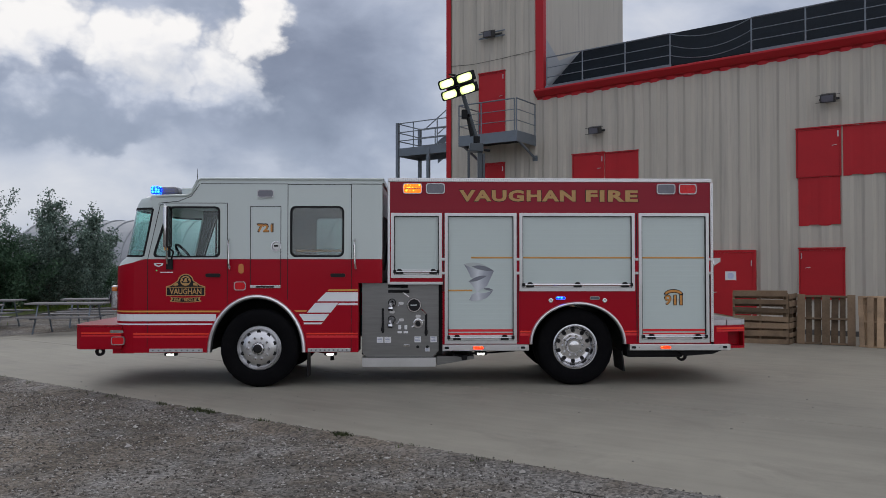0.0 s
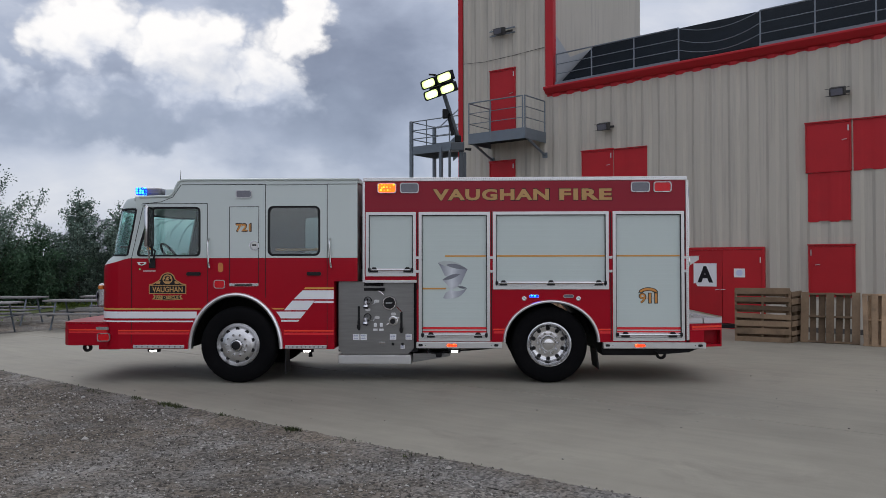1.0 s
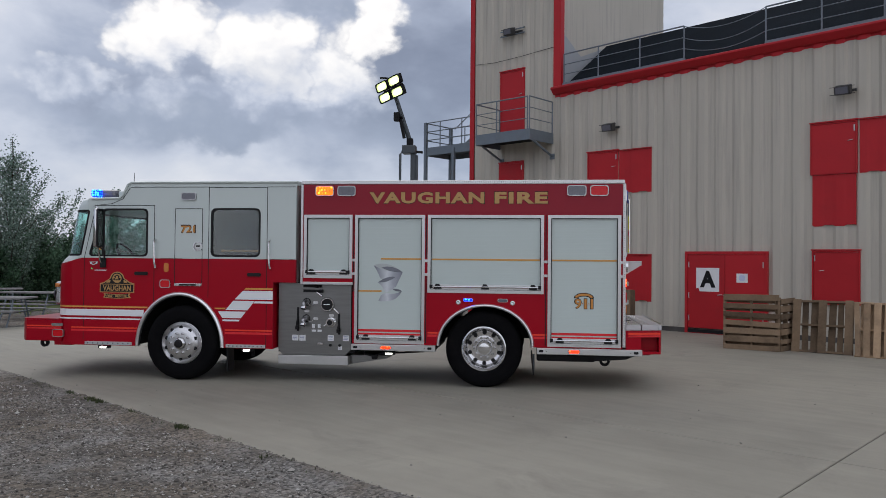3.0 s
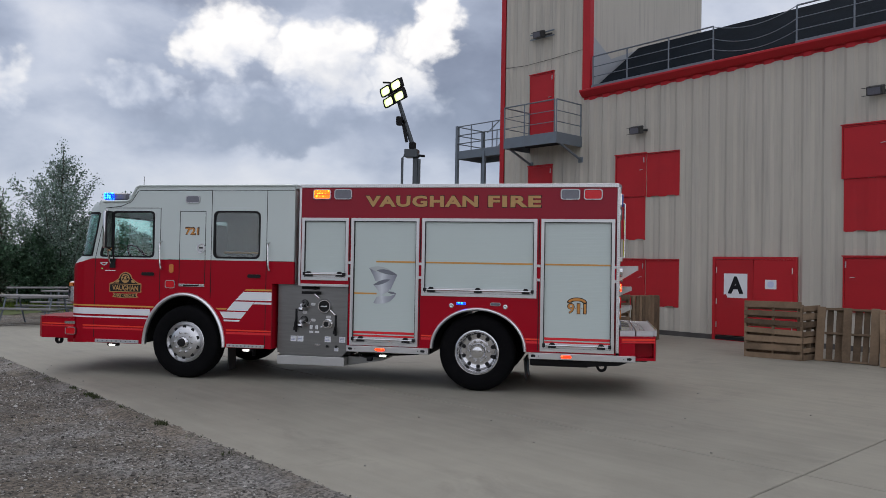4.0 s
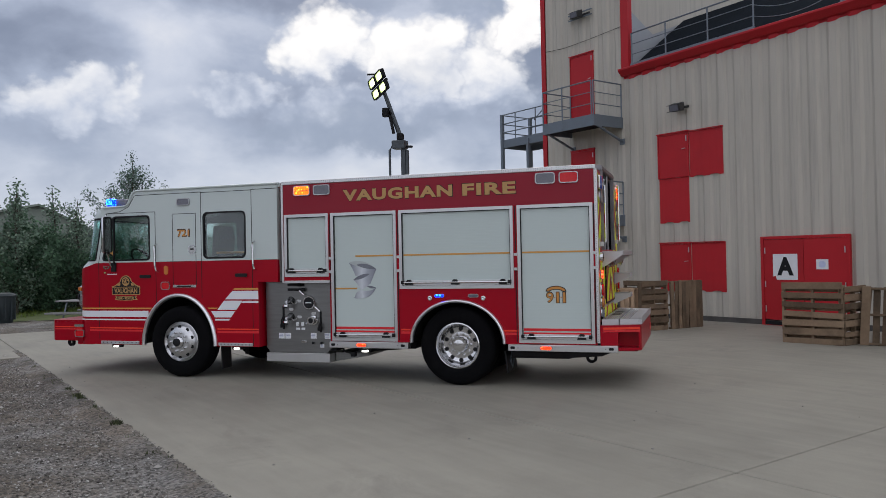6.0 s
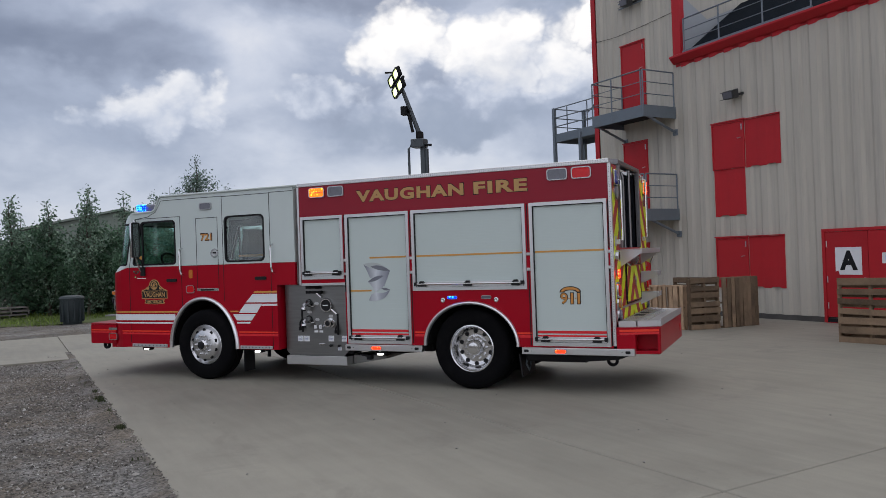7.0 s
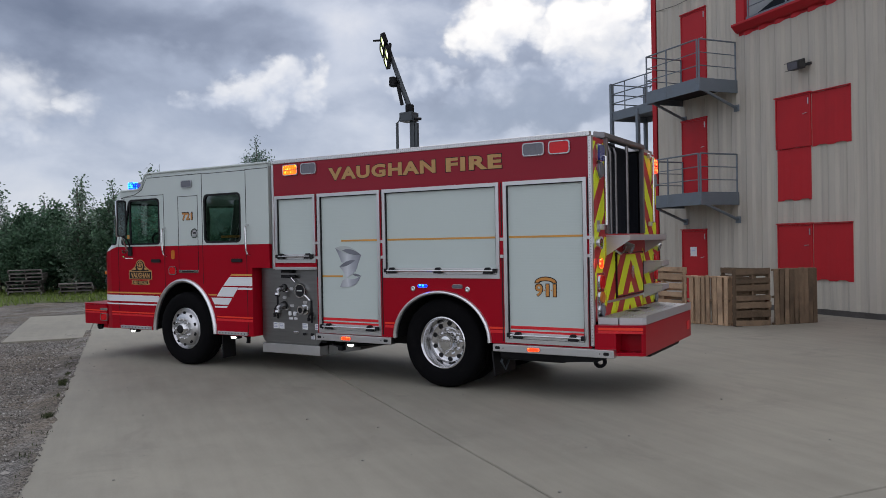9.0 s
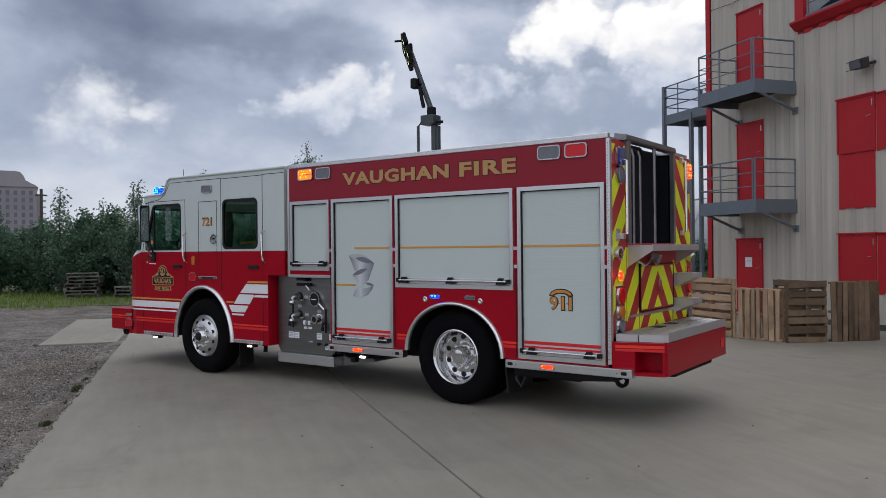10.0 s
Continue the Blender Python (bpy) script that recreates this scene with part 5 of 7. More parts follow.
# aluminium edges, roof, rub rails, rear fender
part("top_edge", box(1.75, 6.225, -0.012, 0.05, 2.803, 2.856, 0.006), ALU, truck, "tread plate top edge")
part("front_edge", box(1.742, 1.776, -0.012, 0.05, 1.40, 2.802, 0.005), ALU, truck, "aluminium corner edge")
part("lower_edge", box(1.777, 2.497, -0.012, 0.05, 1.392, 1.430, 0.004), ALU, truck, "aluminium edge")
part("rear_edge", box(6.203, 6.243, -0.012, 0.045, 0.60, 2.802, 0.005), ALU, truck, "tread plate corner edge")


def lozenges(origin, along_u, along_v, out, nu, nv, step_u, step_v, long=0.015, wide=0.0045, high=0.0025):
    """Raised lozenges of tread plate, slanted by turns, joined in one mesh."""
    bm = bmesh.new()
    o, u, v, n = Vector(origin), Vector(along_u), Vector(along_v), Vector(out)
    for i in range(nu):
        for j in range(nv):
            c = o + u * step_u * (i + 0.5) + v * step_v * (j + 0.5)
            a = (u + v).normalized() if (i + j) % 2 else (u - v).normalized()
            b = n.cross(a)
            rim = [bm.verts.new(c + q) for q in (a * long, b * wide, -a * long, -b * wide)]
            top = bm.verts.new(c + n * high)
            for k in range(4):
                bm.faces.new((rim[k], rim[(k + 1) % 4], top))
    return bm


part("tread_pattern", lozenges((1.76, -0.0125, 2.807), (1, 0, 0), (0, 0, 1), (0, -1, 0), 148, 2, 0.030, 0.0225, 0.010, 0.0045), CHROME, truck, "raised tread plate lozenges")
part("tread_pattern", lozenges((6.2035, -0.0125, 0.61), (1, 0, 0), (0, 0, 1), (0, -1, 0), 1, 73, 0.038, 0.030, 0.012, 0.005), CHROME, truck, "raised tread plate lozenges")
part("roof_deck", box(1.78, 6.2, 0.05, 0.40, 2.80, 2.83), ALU, truck, "aluminium roof walkway")
part("roof_deck", box(1.78, 6.2, 1.75, WIDE - 0.03, 2.80, 2.85), ALU, truck, "aluminium roof walkway")
part("roof_deck", box(1.78, 3.3, 0.40, 1.75, 2.74, 2.80), ALU, truck)
part("front_wall", box(1.757, 1.80, 0.05, WIDE - 0.05, 1.414, 2.80), RED, truck)
for x0, x1 in ((2.493, 3.676), (5.062, 6.46)):
    r = part("rub_rail", box(x0, x1, -0.045, 0.05, 0.488, 0.572, 0.006), ALU, truck, "aluminium rub rail")
    for x in (x0 + 0.06, x1 - 0.08):
        part("marker", plate(rect(x - 0.03, x + 0.03, 0.515, 0.548, 0.012), [], -0.049, -0.044), DARK, r)
        part("bolt", lathe([(-0.05, 0.0), (-0.05, 0.006), (-0.045, 0.006)], 8, "y", (x + 0.07 if x < (x0 + x1) / 2 else x - 0.07, 0, 0.53)), CHASSIS, r)
    xm = 2.985 if x0 < 3 else 5.56
    part("rail_bezel", plate(rect(xm - 0.085, xm + 0.085, 0.505, 0.557, 0.022), [], -0.050, -0.044), BEZEL, r)
    part("rail_lamp", plate(rect(xm - 0.068, xm + 0.068, 0.512, 0.550, 0.018), [], -0.060, -0.049), ON_RED, r, "lit red warning lamp")
for flip in (False, True):
    bm = fender_bm(4.357, 0.575, 0.648, 0.560, 0.026)
    smooth(part("fender", mirror_y(bm) if flip else bm, FENDER, truck, "polished metal fender"), 60)
liner = bmesh.new()
pts = arc(4.357, 0.575, 0.645, 0.555, 180, 0, 20)
rows = [[liner.verts.new((x, y, z)) for x, z in pts] for y in (0.03, WIDE - 0.03)]
for i in range(20):
    liner.faces.new((rows[0][i], rows[0][i + 1], rows[1][i + 1], rows[1][i]))
part("wheel_well", liner, CHASSIS, truck)
for x in (3.985, 4.730):
    part("screw_ring", lathe([(-0.002, 0.0), (-0.014, 0.02), (-0.010, 0.032), (0.0, 0.034)], 16, "y", (x, 0, 1.172)), CHROME, truck, "chrome cap")
for x, lens in ((4.12, ON_BLUE), (4.595, LENS_CLEAR)):
    b = part("arch_bezel", plate(rect(x - 0.070, x + 0.070, 1.182, 1.228, 0.020), [], -0.008, 0.0), BEZEL, truck)
    part("arch_lamp", plate(rect(x - 0.063, x + 0.063, 1.188, 1.222, 0.016), [], -0.018, -0.007), lens, b, "lit blue warning lamp" if lens is ON_BLUE else "clear warning lamp, unlit")

# inner bulk
for a in ((1.80, 2.50, 0.12, 2.3, 1.43, 1.70), (2.50, 3.68, 0.12, 2.3, 0.60, 1.70), (5.03, 6.19, 0.12, 2.3, 0.60, 1.70), (3.68, 5.03, 0.12, 2.3, 1.17, 1.70), (1.80, 6.19, 0.12, 0.37, 1.70, 2.78), (1.80, 6.19, 1.76, 2.36, 1.70, 2.78), (1.80, 3.3, 0.37, 1.76, 1.70, 2.72)):
    part("core", box(*a), BLACK_NYLON, truck)
part("frame_rail", box(-1.6, 6.2, 0.80, 0.90, 0.62, 0.88), CHASSIS, truck, "black chassis rail")
part("frame_rail", box(-1.6, 6.2, 1.52, 1.62, 0.62, 0.88), CHASSIS, truck, "black chassis rail")
part("engine", box(-1.3, 1.2, 0.85, 1.55, 0.45, 1.2, 0.04), CHASSIS, truck)
part("tank", box(2.6, 3.6, 0.5, 1.9, 0.42, 0.62, 0.04), CHASSIS, truck, "black underbody tank")
part("tank", box(5.06, 5.86, 0.12, 1.9, 0.375, 0.60, 0.03), CHASSIS, truck, "black underbody tank")
part("skid", plate([(5.75, 0.49), (6.40, 0.49), (6.25, 0.43), (5.85, 0.40)], [], 0.05, 2.3), CHASSIS, truck)
for x in (0.0, 4.33):
    part("axle", rod([(x, 0.3, 0.53), (x, 2.1, 0.53)], 0.09, 12), CHASSIS, truck, "black axle")
part("differential", lathe([(0.95, 0.10), (1.05, 0.20), (1.37, 0.20), (1.47, 0.10)], 20, "y", (4.33, 0, 0.53), caps=True), CHASSIS, truck)
for x in (-1.2, 0.965, 3.02):
    lamp = part("ground_lamp", box(x - 0.085, x + 0.085, 0.0, 0.08, 0.425, 0.475, 0.012), CHASSIS, truck, "small ground light")
    lens = part("lamp_lens", plate(rect(x - 0.050, x + 0.050, 0.0, 0.034, 0.0165), [], 0.0, 0.006), ON_WHITE, lamp, "lit white lens")
    lens.matrix_local = pose(0, -0.012, 0.430, -25, 0, 0)
part("cable", rod([(2.62, 0.12, 0.48), (2.66, 0.10, 0.42), (2.80, 0.10, 0.39), (2.90, 0.10, 0.44), (3.2, 0.12, 0.45), (3.5, 0.15, 0.47)], 0.014, 6), CHASSIS, truck)
part("drain_valve", box(2.76, 2.84, 0.06, 0.14, 0.35, 0.42, 0.015), CHASSIS, truck)
part("exhaust", rod([(0.72, 0.35, 0.47), (0.95, 0.30, 0.42), (0.96, 0.28, 0.33)], 0.03, 8), CHASSIS, truck)
for x0, lean, y0, y1, low in ((0.632, 0.006, 0.09, 0.33, 0.125), (4.98, 0.030, 0.08, 0.62, 0.187)):
    flap = part("mud_flap", plate([(x0, 0.47), (x0 + 0.018, 0.47), (x0 + lean + 0.018, low), (x0 + lean, low)], [], y0, y1), DARK, truck, "black rubber mud flap")
part("flap_mark", plate([(0.23, 0.33), (0.34, 0.215), (0.45, 0.33), (0.34, 0.445)], [[(0.248, 0.33), (0.34, 0.235), (0.432, 0.33), (0.34, 0.425)]], 5.012, 5.034, put=lambda p, a: (a, p[0], p[1])), PANEL_GREY, flap, "pale diamond outline")
for x, y, z, r in ((5.84, 0.60, 0.386, 0.044), (6.034, 0.73, 0.325, 0.075)):
    eye = part("tow_eye", lathe([(-0.018, r * 0.5), (-0.018, r), (0.018, r), (0.018, r * 0.5)], 20, "y", (x, y, z), closed=True), CHASSIS, truck, "black tow eye")
    part("shackle", box(x - r * 0.7, x + r * 0.7, y - 0.014, y + 0.014, z + r * 0.8, 0.44), CHASSIS, eye)

# pump panel
PY = 0.14
panel = part("pump_panel", plate([(1.385, 0.455), (1.445, 0.385), (2.365, 0.385), (2.445, 0.470), (2.445, 1.408), (1.385, 1.408)], [], PY, PY + 0.02), STEEL, truck, "brushed stainless pump panel with valves and gauges")
part("pump_house", box(1.38, 2.50, PY + 0.025, 2.25, 0.42, 1.42), CHASSIS, truck)
part("recess_side", box(1.31, 1.346, 0.0505, 0.40, 0.471, 1.412), RED, truck, "red rear face of the lower cab")
part("running_board", box(1.385, 2.41, 0.13, 0.65, 0.250, 0.378, 0.006), ALU, truck, "aluminium running board")
part("running_board", plate([(2.42, 0.378), (2.421, 0.25), (2.95, 0.34), (2.95, 0.378)], [], 0.30, 1.9), STEEL, truck)
part("lever_slot", box(1.745, 2.02, PY - 0.004, PY, 1.345, 1.385), DARK, panel)
part("lever_slot", box(1.745, 2.02, PY - 0.004, PY, 1.275, 1.315), DARK, panel)
for z, x in ((1.365, 1.96), (1.295, 2.02)):
    part("lever", rod([(x - 0.16, PY - 0.02, z), (x, PY - 0.035, z)], 0.013, 8), DARK, panel, "black pull lever")
    part("lever_knob", lathe([(-0.03, 0.0), (-0.03, 0.024), (0.02, 0.024), (0.02, 0.0)], 12, "x", (x, PY - 0.035, z)), DARK, panel)


def gauge(x, z, r):
    g = smooth(part("gauge", lathe([(PY, r * 1.1), (PY - 0.03, r * 1.1), (PY - 0.045, r), (PY - 0.045, r * 0.86), (PY - 0.036, r * 0.82)], 28, "y", (x, 0, z)), CHROME, panel, "chrome rimmed pressure gauge"))
    part("dial", lathe([(PY - 0.037, 0.0), (PY - 0.037, r * 0.84)], 24, "y", (x, 0, z)), DARK, g)
    part("needle", box(x - r * 0.55, x + r * 0.4, PY - 0.043, PY - 0.039, z - 0.006, z + 0.006), SIGN_WHITE, g)


def valve(x, z, r, long=0.13):
    v = smooth(part("valve", lathe([(PY, r * 1.35), (PY - 0.015, r * 1.35), (PY - 0.02, r), (PY - long * 0.6, r * 0.9), (PY - long * 0.62, r * 1.15), (PY - long, r * 1.15), (PY - long, r * 0.75), (PY - long + 0.02, r * 0.7)], 20, "y", (x, 0, z)), CHROME, panel, "chrome hose outlet"))
    part("valve_cap", lathe([(PY - long + 0.004, 0.0), (PY - long + 0.004, r * 0.72)], 16, "y", (x, 0, z)), DARK, v)
    part("lug", rod([(x - r * 1.7, PY - long * 0.8, z - r), (x + r * 1.7, PY - long * 0.8, z + r)], 0.012, 6), CHROME, v)


gauge(2.106, 1.107, 0.094)


def elbow(x, z):
    """A chrome discharge elbow that comes out of the panel and turns down, with a black cap on a short chain."""
    line = [(x, PY, z + 0.02), (x, PY - 0.05, z + 0.02), (x - 0.004, PY - 0.085, z + 0.012), (x - 0.010, PY - 0.110, z - 0.012), (x - 0.014, PY - 0.120, z - 0.045)]
    e = smooth(part("elbow", rod(line, 0.036, 16, r1=0.031), BEZEL, panel, "chrome discharge elbow"), 60)
    part("collar", rod([(x - 0.014, PY - 0.120, z - 0.040), (x - 0.016, PY - 0.124, z - 0.066)], 0.040, 16), CHROME, e)
    part("cap", rod([(x - 0.016, PY - 0.1242, z - 0.067), (x - 0.018, PY - 0.127, z - 0.086)], 0.034, 14), DARK, e, "black cap")
    part("flange", lathe([(PY, 0.056), (PY - 0.010, 0.056), (PY - 0.014, 0.044)], 20, "y", (x, 0, z + 0.02)), DARK, e)
    part("chain", rod([(x + 0.03, PY - 0.05, z), (x + 0.05, PY - 0.03, z - 0.03), (x + 0.08, PY - 0.012, z - 0.03), (x + 0.11, PY - 0.008, z + 0.01)], 0.006, 6), CHROME, e, "short chrome chain")


elbow(1.80, 1.12)
elbow(1.795, 0.885)
valve(2.16, 0.855, 0.050, 0.10)
part("lever", rod([(2.03, PY - 0.04, 1.22), (1.95, PY - 0.03, 1.28)], 0.010, 6), CHROME, panel)
part("lever", rod([(2.2, PY - 0.05, 1.05), (2.27, PY - 0.03, 0.98)], 0.014, 6), CHROME, panel)
for x, z0, z1 in ((1.672, 0.72, 1.06), (2.272, 0.68, 0.98)):
    part("lever_slot", box(x - 0.016, x + 0.016, PY - 0.004, PY, z0, z1), DARK, panel)
    part("lever", rod([(x, PY - 0.02, z1 - 0.16), (x, PY - 0.06, z1 - 0.20), (x, PY - 0.06, z0 + 0.05)], 0.013, 8), DARK, panel, "black pull lever")
    part("lever_knob", lathe([(z0 + 0.03, 0.0), (z0 + 0.03, 0.022), (z0 + 0.08, 0.022), (z0 + 0.08, 0.0)], 12, "z", (x, PY - 0.06, 0)), DARK, panel)
for x, z in ((1.93, 0.90), (1.925, 1.13), (1.80, 1.01), (2.16, 0.95)):
    part("tag", plate(rect(x - 0.035, x + 0.035, z - 0.02, z + 0.02, 0.015), [], PY - 0.004, PY), ALU, panel)
for x, z in ((1.905, 0.79), (1.99, 0.79)):
    part("toggle", box(x - 0.02, x + 0.02, PY - 0.03, PY, z - 0.02, z + 0.035, 0.006), SIGN_WHITE, panel, "white toggle")
    part("tag", box(x - 0.03, x + 0.03, PY - 0.004, PY, z - 0.075, z - 0.045), SIGN_WHITE, panel)
for x, z, s in ((1.635, 0.625, 0.045), (1.74, 0.625, 0.045), (2.155, 0.63, 0.045), (2.375, 0.63, 0.045), (2.29, 0.49, 0.03)):
    tag = part("label_plate", box(x - s, x + s, PY - 0.004, PY, z - s * 0.9, z + s * 0.9), SIGN_WHITE, panel, "white instruction plate")
    for i in range(3):
        part("label_line", box(x - s * 0.8, x + s * 0.6, PY - 0.0055, PY - 0.0042, z + s * (0.45 - 0.45 * i), z + s * (0.58 - 0.45 * i)), BLUE_INK, tag)
for x, z in ((2.155, 0.53), (2.29, 0.53)):
    part("drain_knob", lathe([(PY, 0.016), (PY - 0.03, 0.02), (PY - 0.034, 0.0)], 14, "y", (x, 0, z)), DARK, panel)
part("tag", box(1.955, 2.045, PY - 0.012, PY, 0.53, 0.56, 0.004), CHROME, panel)


# wheels
def tyre_mesh(width, y0):
    """A worn road tyre: rounded shoulders, side lettering ridges and tread blocks; its axle lies along y."""
    r, w2 = 0.532, width
    prof = [(0.03, 0.300), (0.0, 0.325), (-0.012, 0.36), (-0.016, 0.42), (-0.010, 0.47), (0.006, 0.505), (0.03, 0.522), (0.06, r - 0.003), (0.08, r)]
    full = prof + [(w2 * 0.36, r), (w2 * 0.37, r - 0.012), (w2 * 0.41, r - 0.012), (w2 * 0.42, r)]
    full = full + [(w2 - d, q) for d, q in reversed(full)]
    bm = lathe([(y0 + d, q) for d, q in full], 72, "y", closed=True)
    bm.verts.ensure_lookup_table()
    k = len(full)
    for i in range(72):
        if i % 3 == 0:
            for j in (5, 6, 7, k - 6, k - 7, k - 8):
                v = bm.verts[i * k + j]
                q = Vector((v.co.x, 0, v.co.z))
                q = q.normalized() * (q.length - 0.004)
                v.co.x, v.co.z = q.x, q.z
    return bm


def hole_ring(n, radius, r, y, rim, material, name, length=0.012):
    for i in range(n):
        a = 2 * math.pi * (i + 0.5) / n
        part(name, lathe([(y, 0.0), (y, r), (y + length, r)], 12, "y", (radius * math.cos(a), 0, radius * math.sin(a))), material, rim)


def front_wheel(name, m, label):
    wheel = part(name, tyre_mesh(0.30, -0.05), TYRE, truck, label)
    smooth(wheel, 40)
    rim = smooth(part("rim", lathe([(0.01, 0.305), (-0.02, 0.308), (-0.028, 0.295), (-0.012, 0.282), (0.0, 0.262), (-0.035, 0.245), (-0.065, 0.20), (-0.075, 0.16), (-0.078, 0.105), (-0.078, 0.0)], 48), RIM_FRONT, wheel, "polished metal rim with round holes"), 50)
    hole_ring(10, 0.224, 0.027, -0.056, rim, DARK, "hand_hole")
    for i in range(10):
        a = 2 * math.pi * i / 10
        part("nut", lathe([(-0.072, 0.019), (-0.105, 0.017), (-0.115, 0.010), (-0.115, 0.0)], 8, "y", (0.143 * math.cos(a), 0, 0.143 * math.sin(a))), CHROME, rim)
    smooth(part("hub", lathe([(-0.07, 0.098), (-0.09, 0.092), (-0.125, 0.070), (-0.130, 0.062)], 24), CHROME, rim))
    part("hub_cap", lathe([(-0.129, 0.062), (-0.150, 0.052), (-0.156, 0.036), (-0.156, 0.0)], 20), DARK, rim, "dark red-black hub cap")
    wheel.matrix_local = m
    return wheel


def rear_wheel(name, m, label):
    wheel = part(name, tyre_mesh(0.28, 0.0), TYRE, truck, label)
    smooth(wheel, 40)
    part("inner_tyre", tyre_mesh(0.28, 0.32), TYRE, wheel)
    rim = smooth(part("rim", lathe([(0.05, 0.305), (0.012, 0.310), (0.006, 0.298), (0.02, 0.284), (0.05, 0.270), (0.12, 0.262), (0.17, 0.250), (0.185, 0.225), (0.180, 0.165), (0.178, 0.13), (0.178, 0.0)], 48), RIM, wheel, "deep polished metal rim with round holes"), 50)
    hole_ring(10, 0.212, 0.029, 0.174, rim, DARK, "hand_hole")
    for i in range(10):
        a = 2 * math.pi * i / 10
        part("nut", lathe([(0.180, 0.019), (0.150, 0.017), (0.140, 0.010), (0.140, 0.0)], 8, "y", (0.143 * math.cos(a), 0, 0.143 * math.sin(a))), CHROME, rim)
    smooth(part("hub", lathe([(0.178, 0.115), (0.13, 0.112), (0.10, 0.105), (0.085, 0.095), (0.085, 0.075), (0.075, 0.07), (0.070, 0.035), (0.070, 0.0)], 28), CHROME, rim))
    wheel.matrix_local = m
    return wheel


front_wheel("front_wheel", pose(0.0, 0.02, 0.53), "black tyre with a polished rim")
front_wheel("front_wheel", pose(0.0, WIDE - 0.02, 0.53, 0, 0, 180), "black tyre with a polished rim")
rear_wheel("rear_wheel", pose(4.335, 0.06, 0.53), "twin black tyres with a deep polished rim")
rear_wheel("rear_wheel", pose(4.335, WIDE - 0.06, 0.53, 0, 0, 180), "twin black tyres with a deep polished rim")

# rear wall
RX = 6.235


def rear(pts, holes, x0, x1):
    return plate(pts, holes, x0, x1, put=lambda p, a: (a, p[0], p[1]))


back = part("rear_wall", rear([(0.03, 0.85), (2.39, 0.85), (2.39, 2.80), (1.74, 2.80), (1.74, 1.78), (0.40, 1.78), (0.40, 2.80), (0.03, 2.80)], [], RX, RX - 0.008), TAPE_DARKRED, truck, "rear wall with lime and dark red chevrons")


def clip(poly, a, b, c):
    """Keeps the part of a polygon where a*y + b*z >= c."""
    out = []
    for p, q in zip(poly, poly[1:] + poly[:1]):
        fp, fq = a * p[0] + b * p[1] - c, a * q[0] + b * q[1] - c
        if fp >= 0:
            out.append(p)
        if fp * fq < 0:
            t = fp / (fp - fq)
            out.append((p[0] + t * (q[0] - p[0]), p[1] + t * (q[1] - p[1])))
    return out


def chevrons(y0, y1, z0, z1, x, parent, slope=1.25, gap=0.42, mid=1.22):
    """Lime bands that climb towards the truck's middle line."""
    for s, a, b in ((1, y0, min(y1, mid)), (-1, max(y0, mid), y1)):
        if b - a < 0.02:
            continue
        for k in range(-14, 15):
            poly = rect(a, b, z0, z1)
            # band: z - s*slope*(y - mid) between two levels
            lo = k * gap * slope - 0.09
            poly = clip(poly, -s * slope, 1, lo - s * slope * mid)
            if len(poly) > 2:
                poly = clip(poly, s * slope, -1, -(lo + gap * slope * 0.5) + s * slope * mid)
            if len(poly) > 2:
                part("chevron", plate(poly, [], x, x + 0.003, put=lambda p, q: (q, p[0], p[1])), TAPE_LIME, parent, "lime yellow chevron tape")


chevrons(0.05, 0.38, 1.0, 2.76, RX, back)
chevrons(0.40, 0.71, 0.86, 1.74, RX, back)
chevrons(1.76, 2.37, 0.9, 2.76, RX, back)
chevrons(0.73, 1.72, 0.86, 1.045, RX, back)
hatch = part("rear_door", box(RX, RX + 0.018, 0.73, 1.71, 1.07, 1.55, 0.004), TAPE_DARKRED, truck, "rear door with chevron tape and a black edge")
chevrons(0.745, 1.695, 1.085, 1.535, RX + 0.0185, hatch)
part("door_seal", rear(rect(0.718, 1.722, 1.058, 1.562), [rect(0.73, 1.71, 1.07, 1.55)], RX, RX + 0.022), DARK, hatch)
part("door_latch", rear(arc(1.26, 1.33, 0.05, 0.075, 0, 345, 18), [], RX + 0.0225, RX + 0.034), CHROME, hatch, "chrome oval latch")
part("trim_strip", rear(rect(0.42, 1.74, 1.02, 1.045), [], RX, RX + 0.012), ALU, truck)
for a, b in ((0.40, 0.425), (1.74, 1.765)):
    part("bed_post", box(RX - 0.02, RX + 0.035, a - 0.01, b + 0.01, 1.78, 2.82, 0.004), TREAD, truck, "aluminium hose bed post")
part("bed_bar", plate([(RX - 0.10, 2.83), (RX + 0.02, 2.815), (RX + 0.04, 2.83), (RX + 0.03, 2.875), (RX - 0.09, 2.895)], [], 0.34, 1.80), TREAD, truck, "aluminium bar over the hose bed")
part("bed_floor", box(3.3, RX - 0.02, 0.38, 1.75, 1.70, 1.775), ALU, truck)
for y in (0.52, 1.22):
    part("divider_post", rod([(RX - 0.01, y, 1.775), (RX - 0.01, y, 2.83)], 0.020, 8), TREAD, truck, "aluminium divider post")
for y in (0.60, 0.78):
    part("hand_rail", rod([(RX, y, 1.775), (RX, y, 2.68), (RX - 0.02, y, 2.74), (RX - 0.10, y, 2.78), (RX - 0.5, y, 2.78)], 0.016, 8), TREAD, truck, "bent aluminium hand rail")
part("hose_cover", box(3.4, RX - 0.12, 0.39, 1.18, 1.78, 2.84, 0.03), BLACK_NYLON, truck, "black nylon hose cover")
part("hose_cover", box(3.4, RX - 0.16, 1.24, 1.73, 1.78, 2.83, 0.03), BLACK_NYLON, truck, "black nylon hose cover")


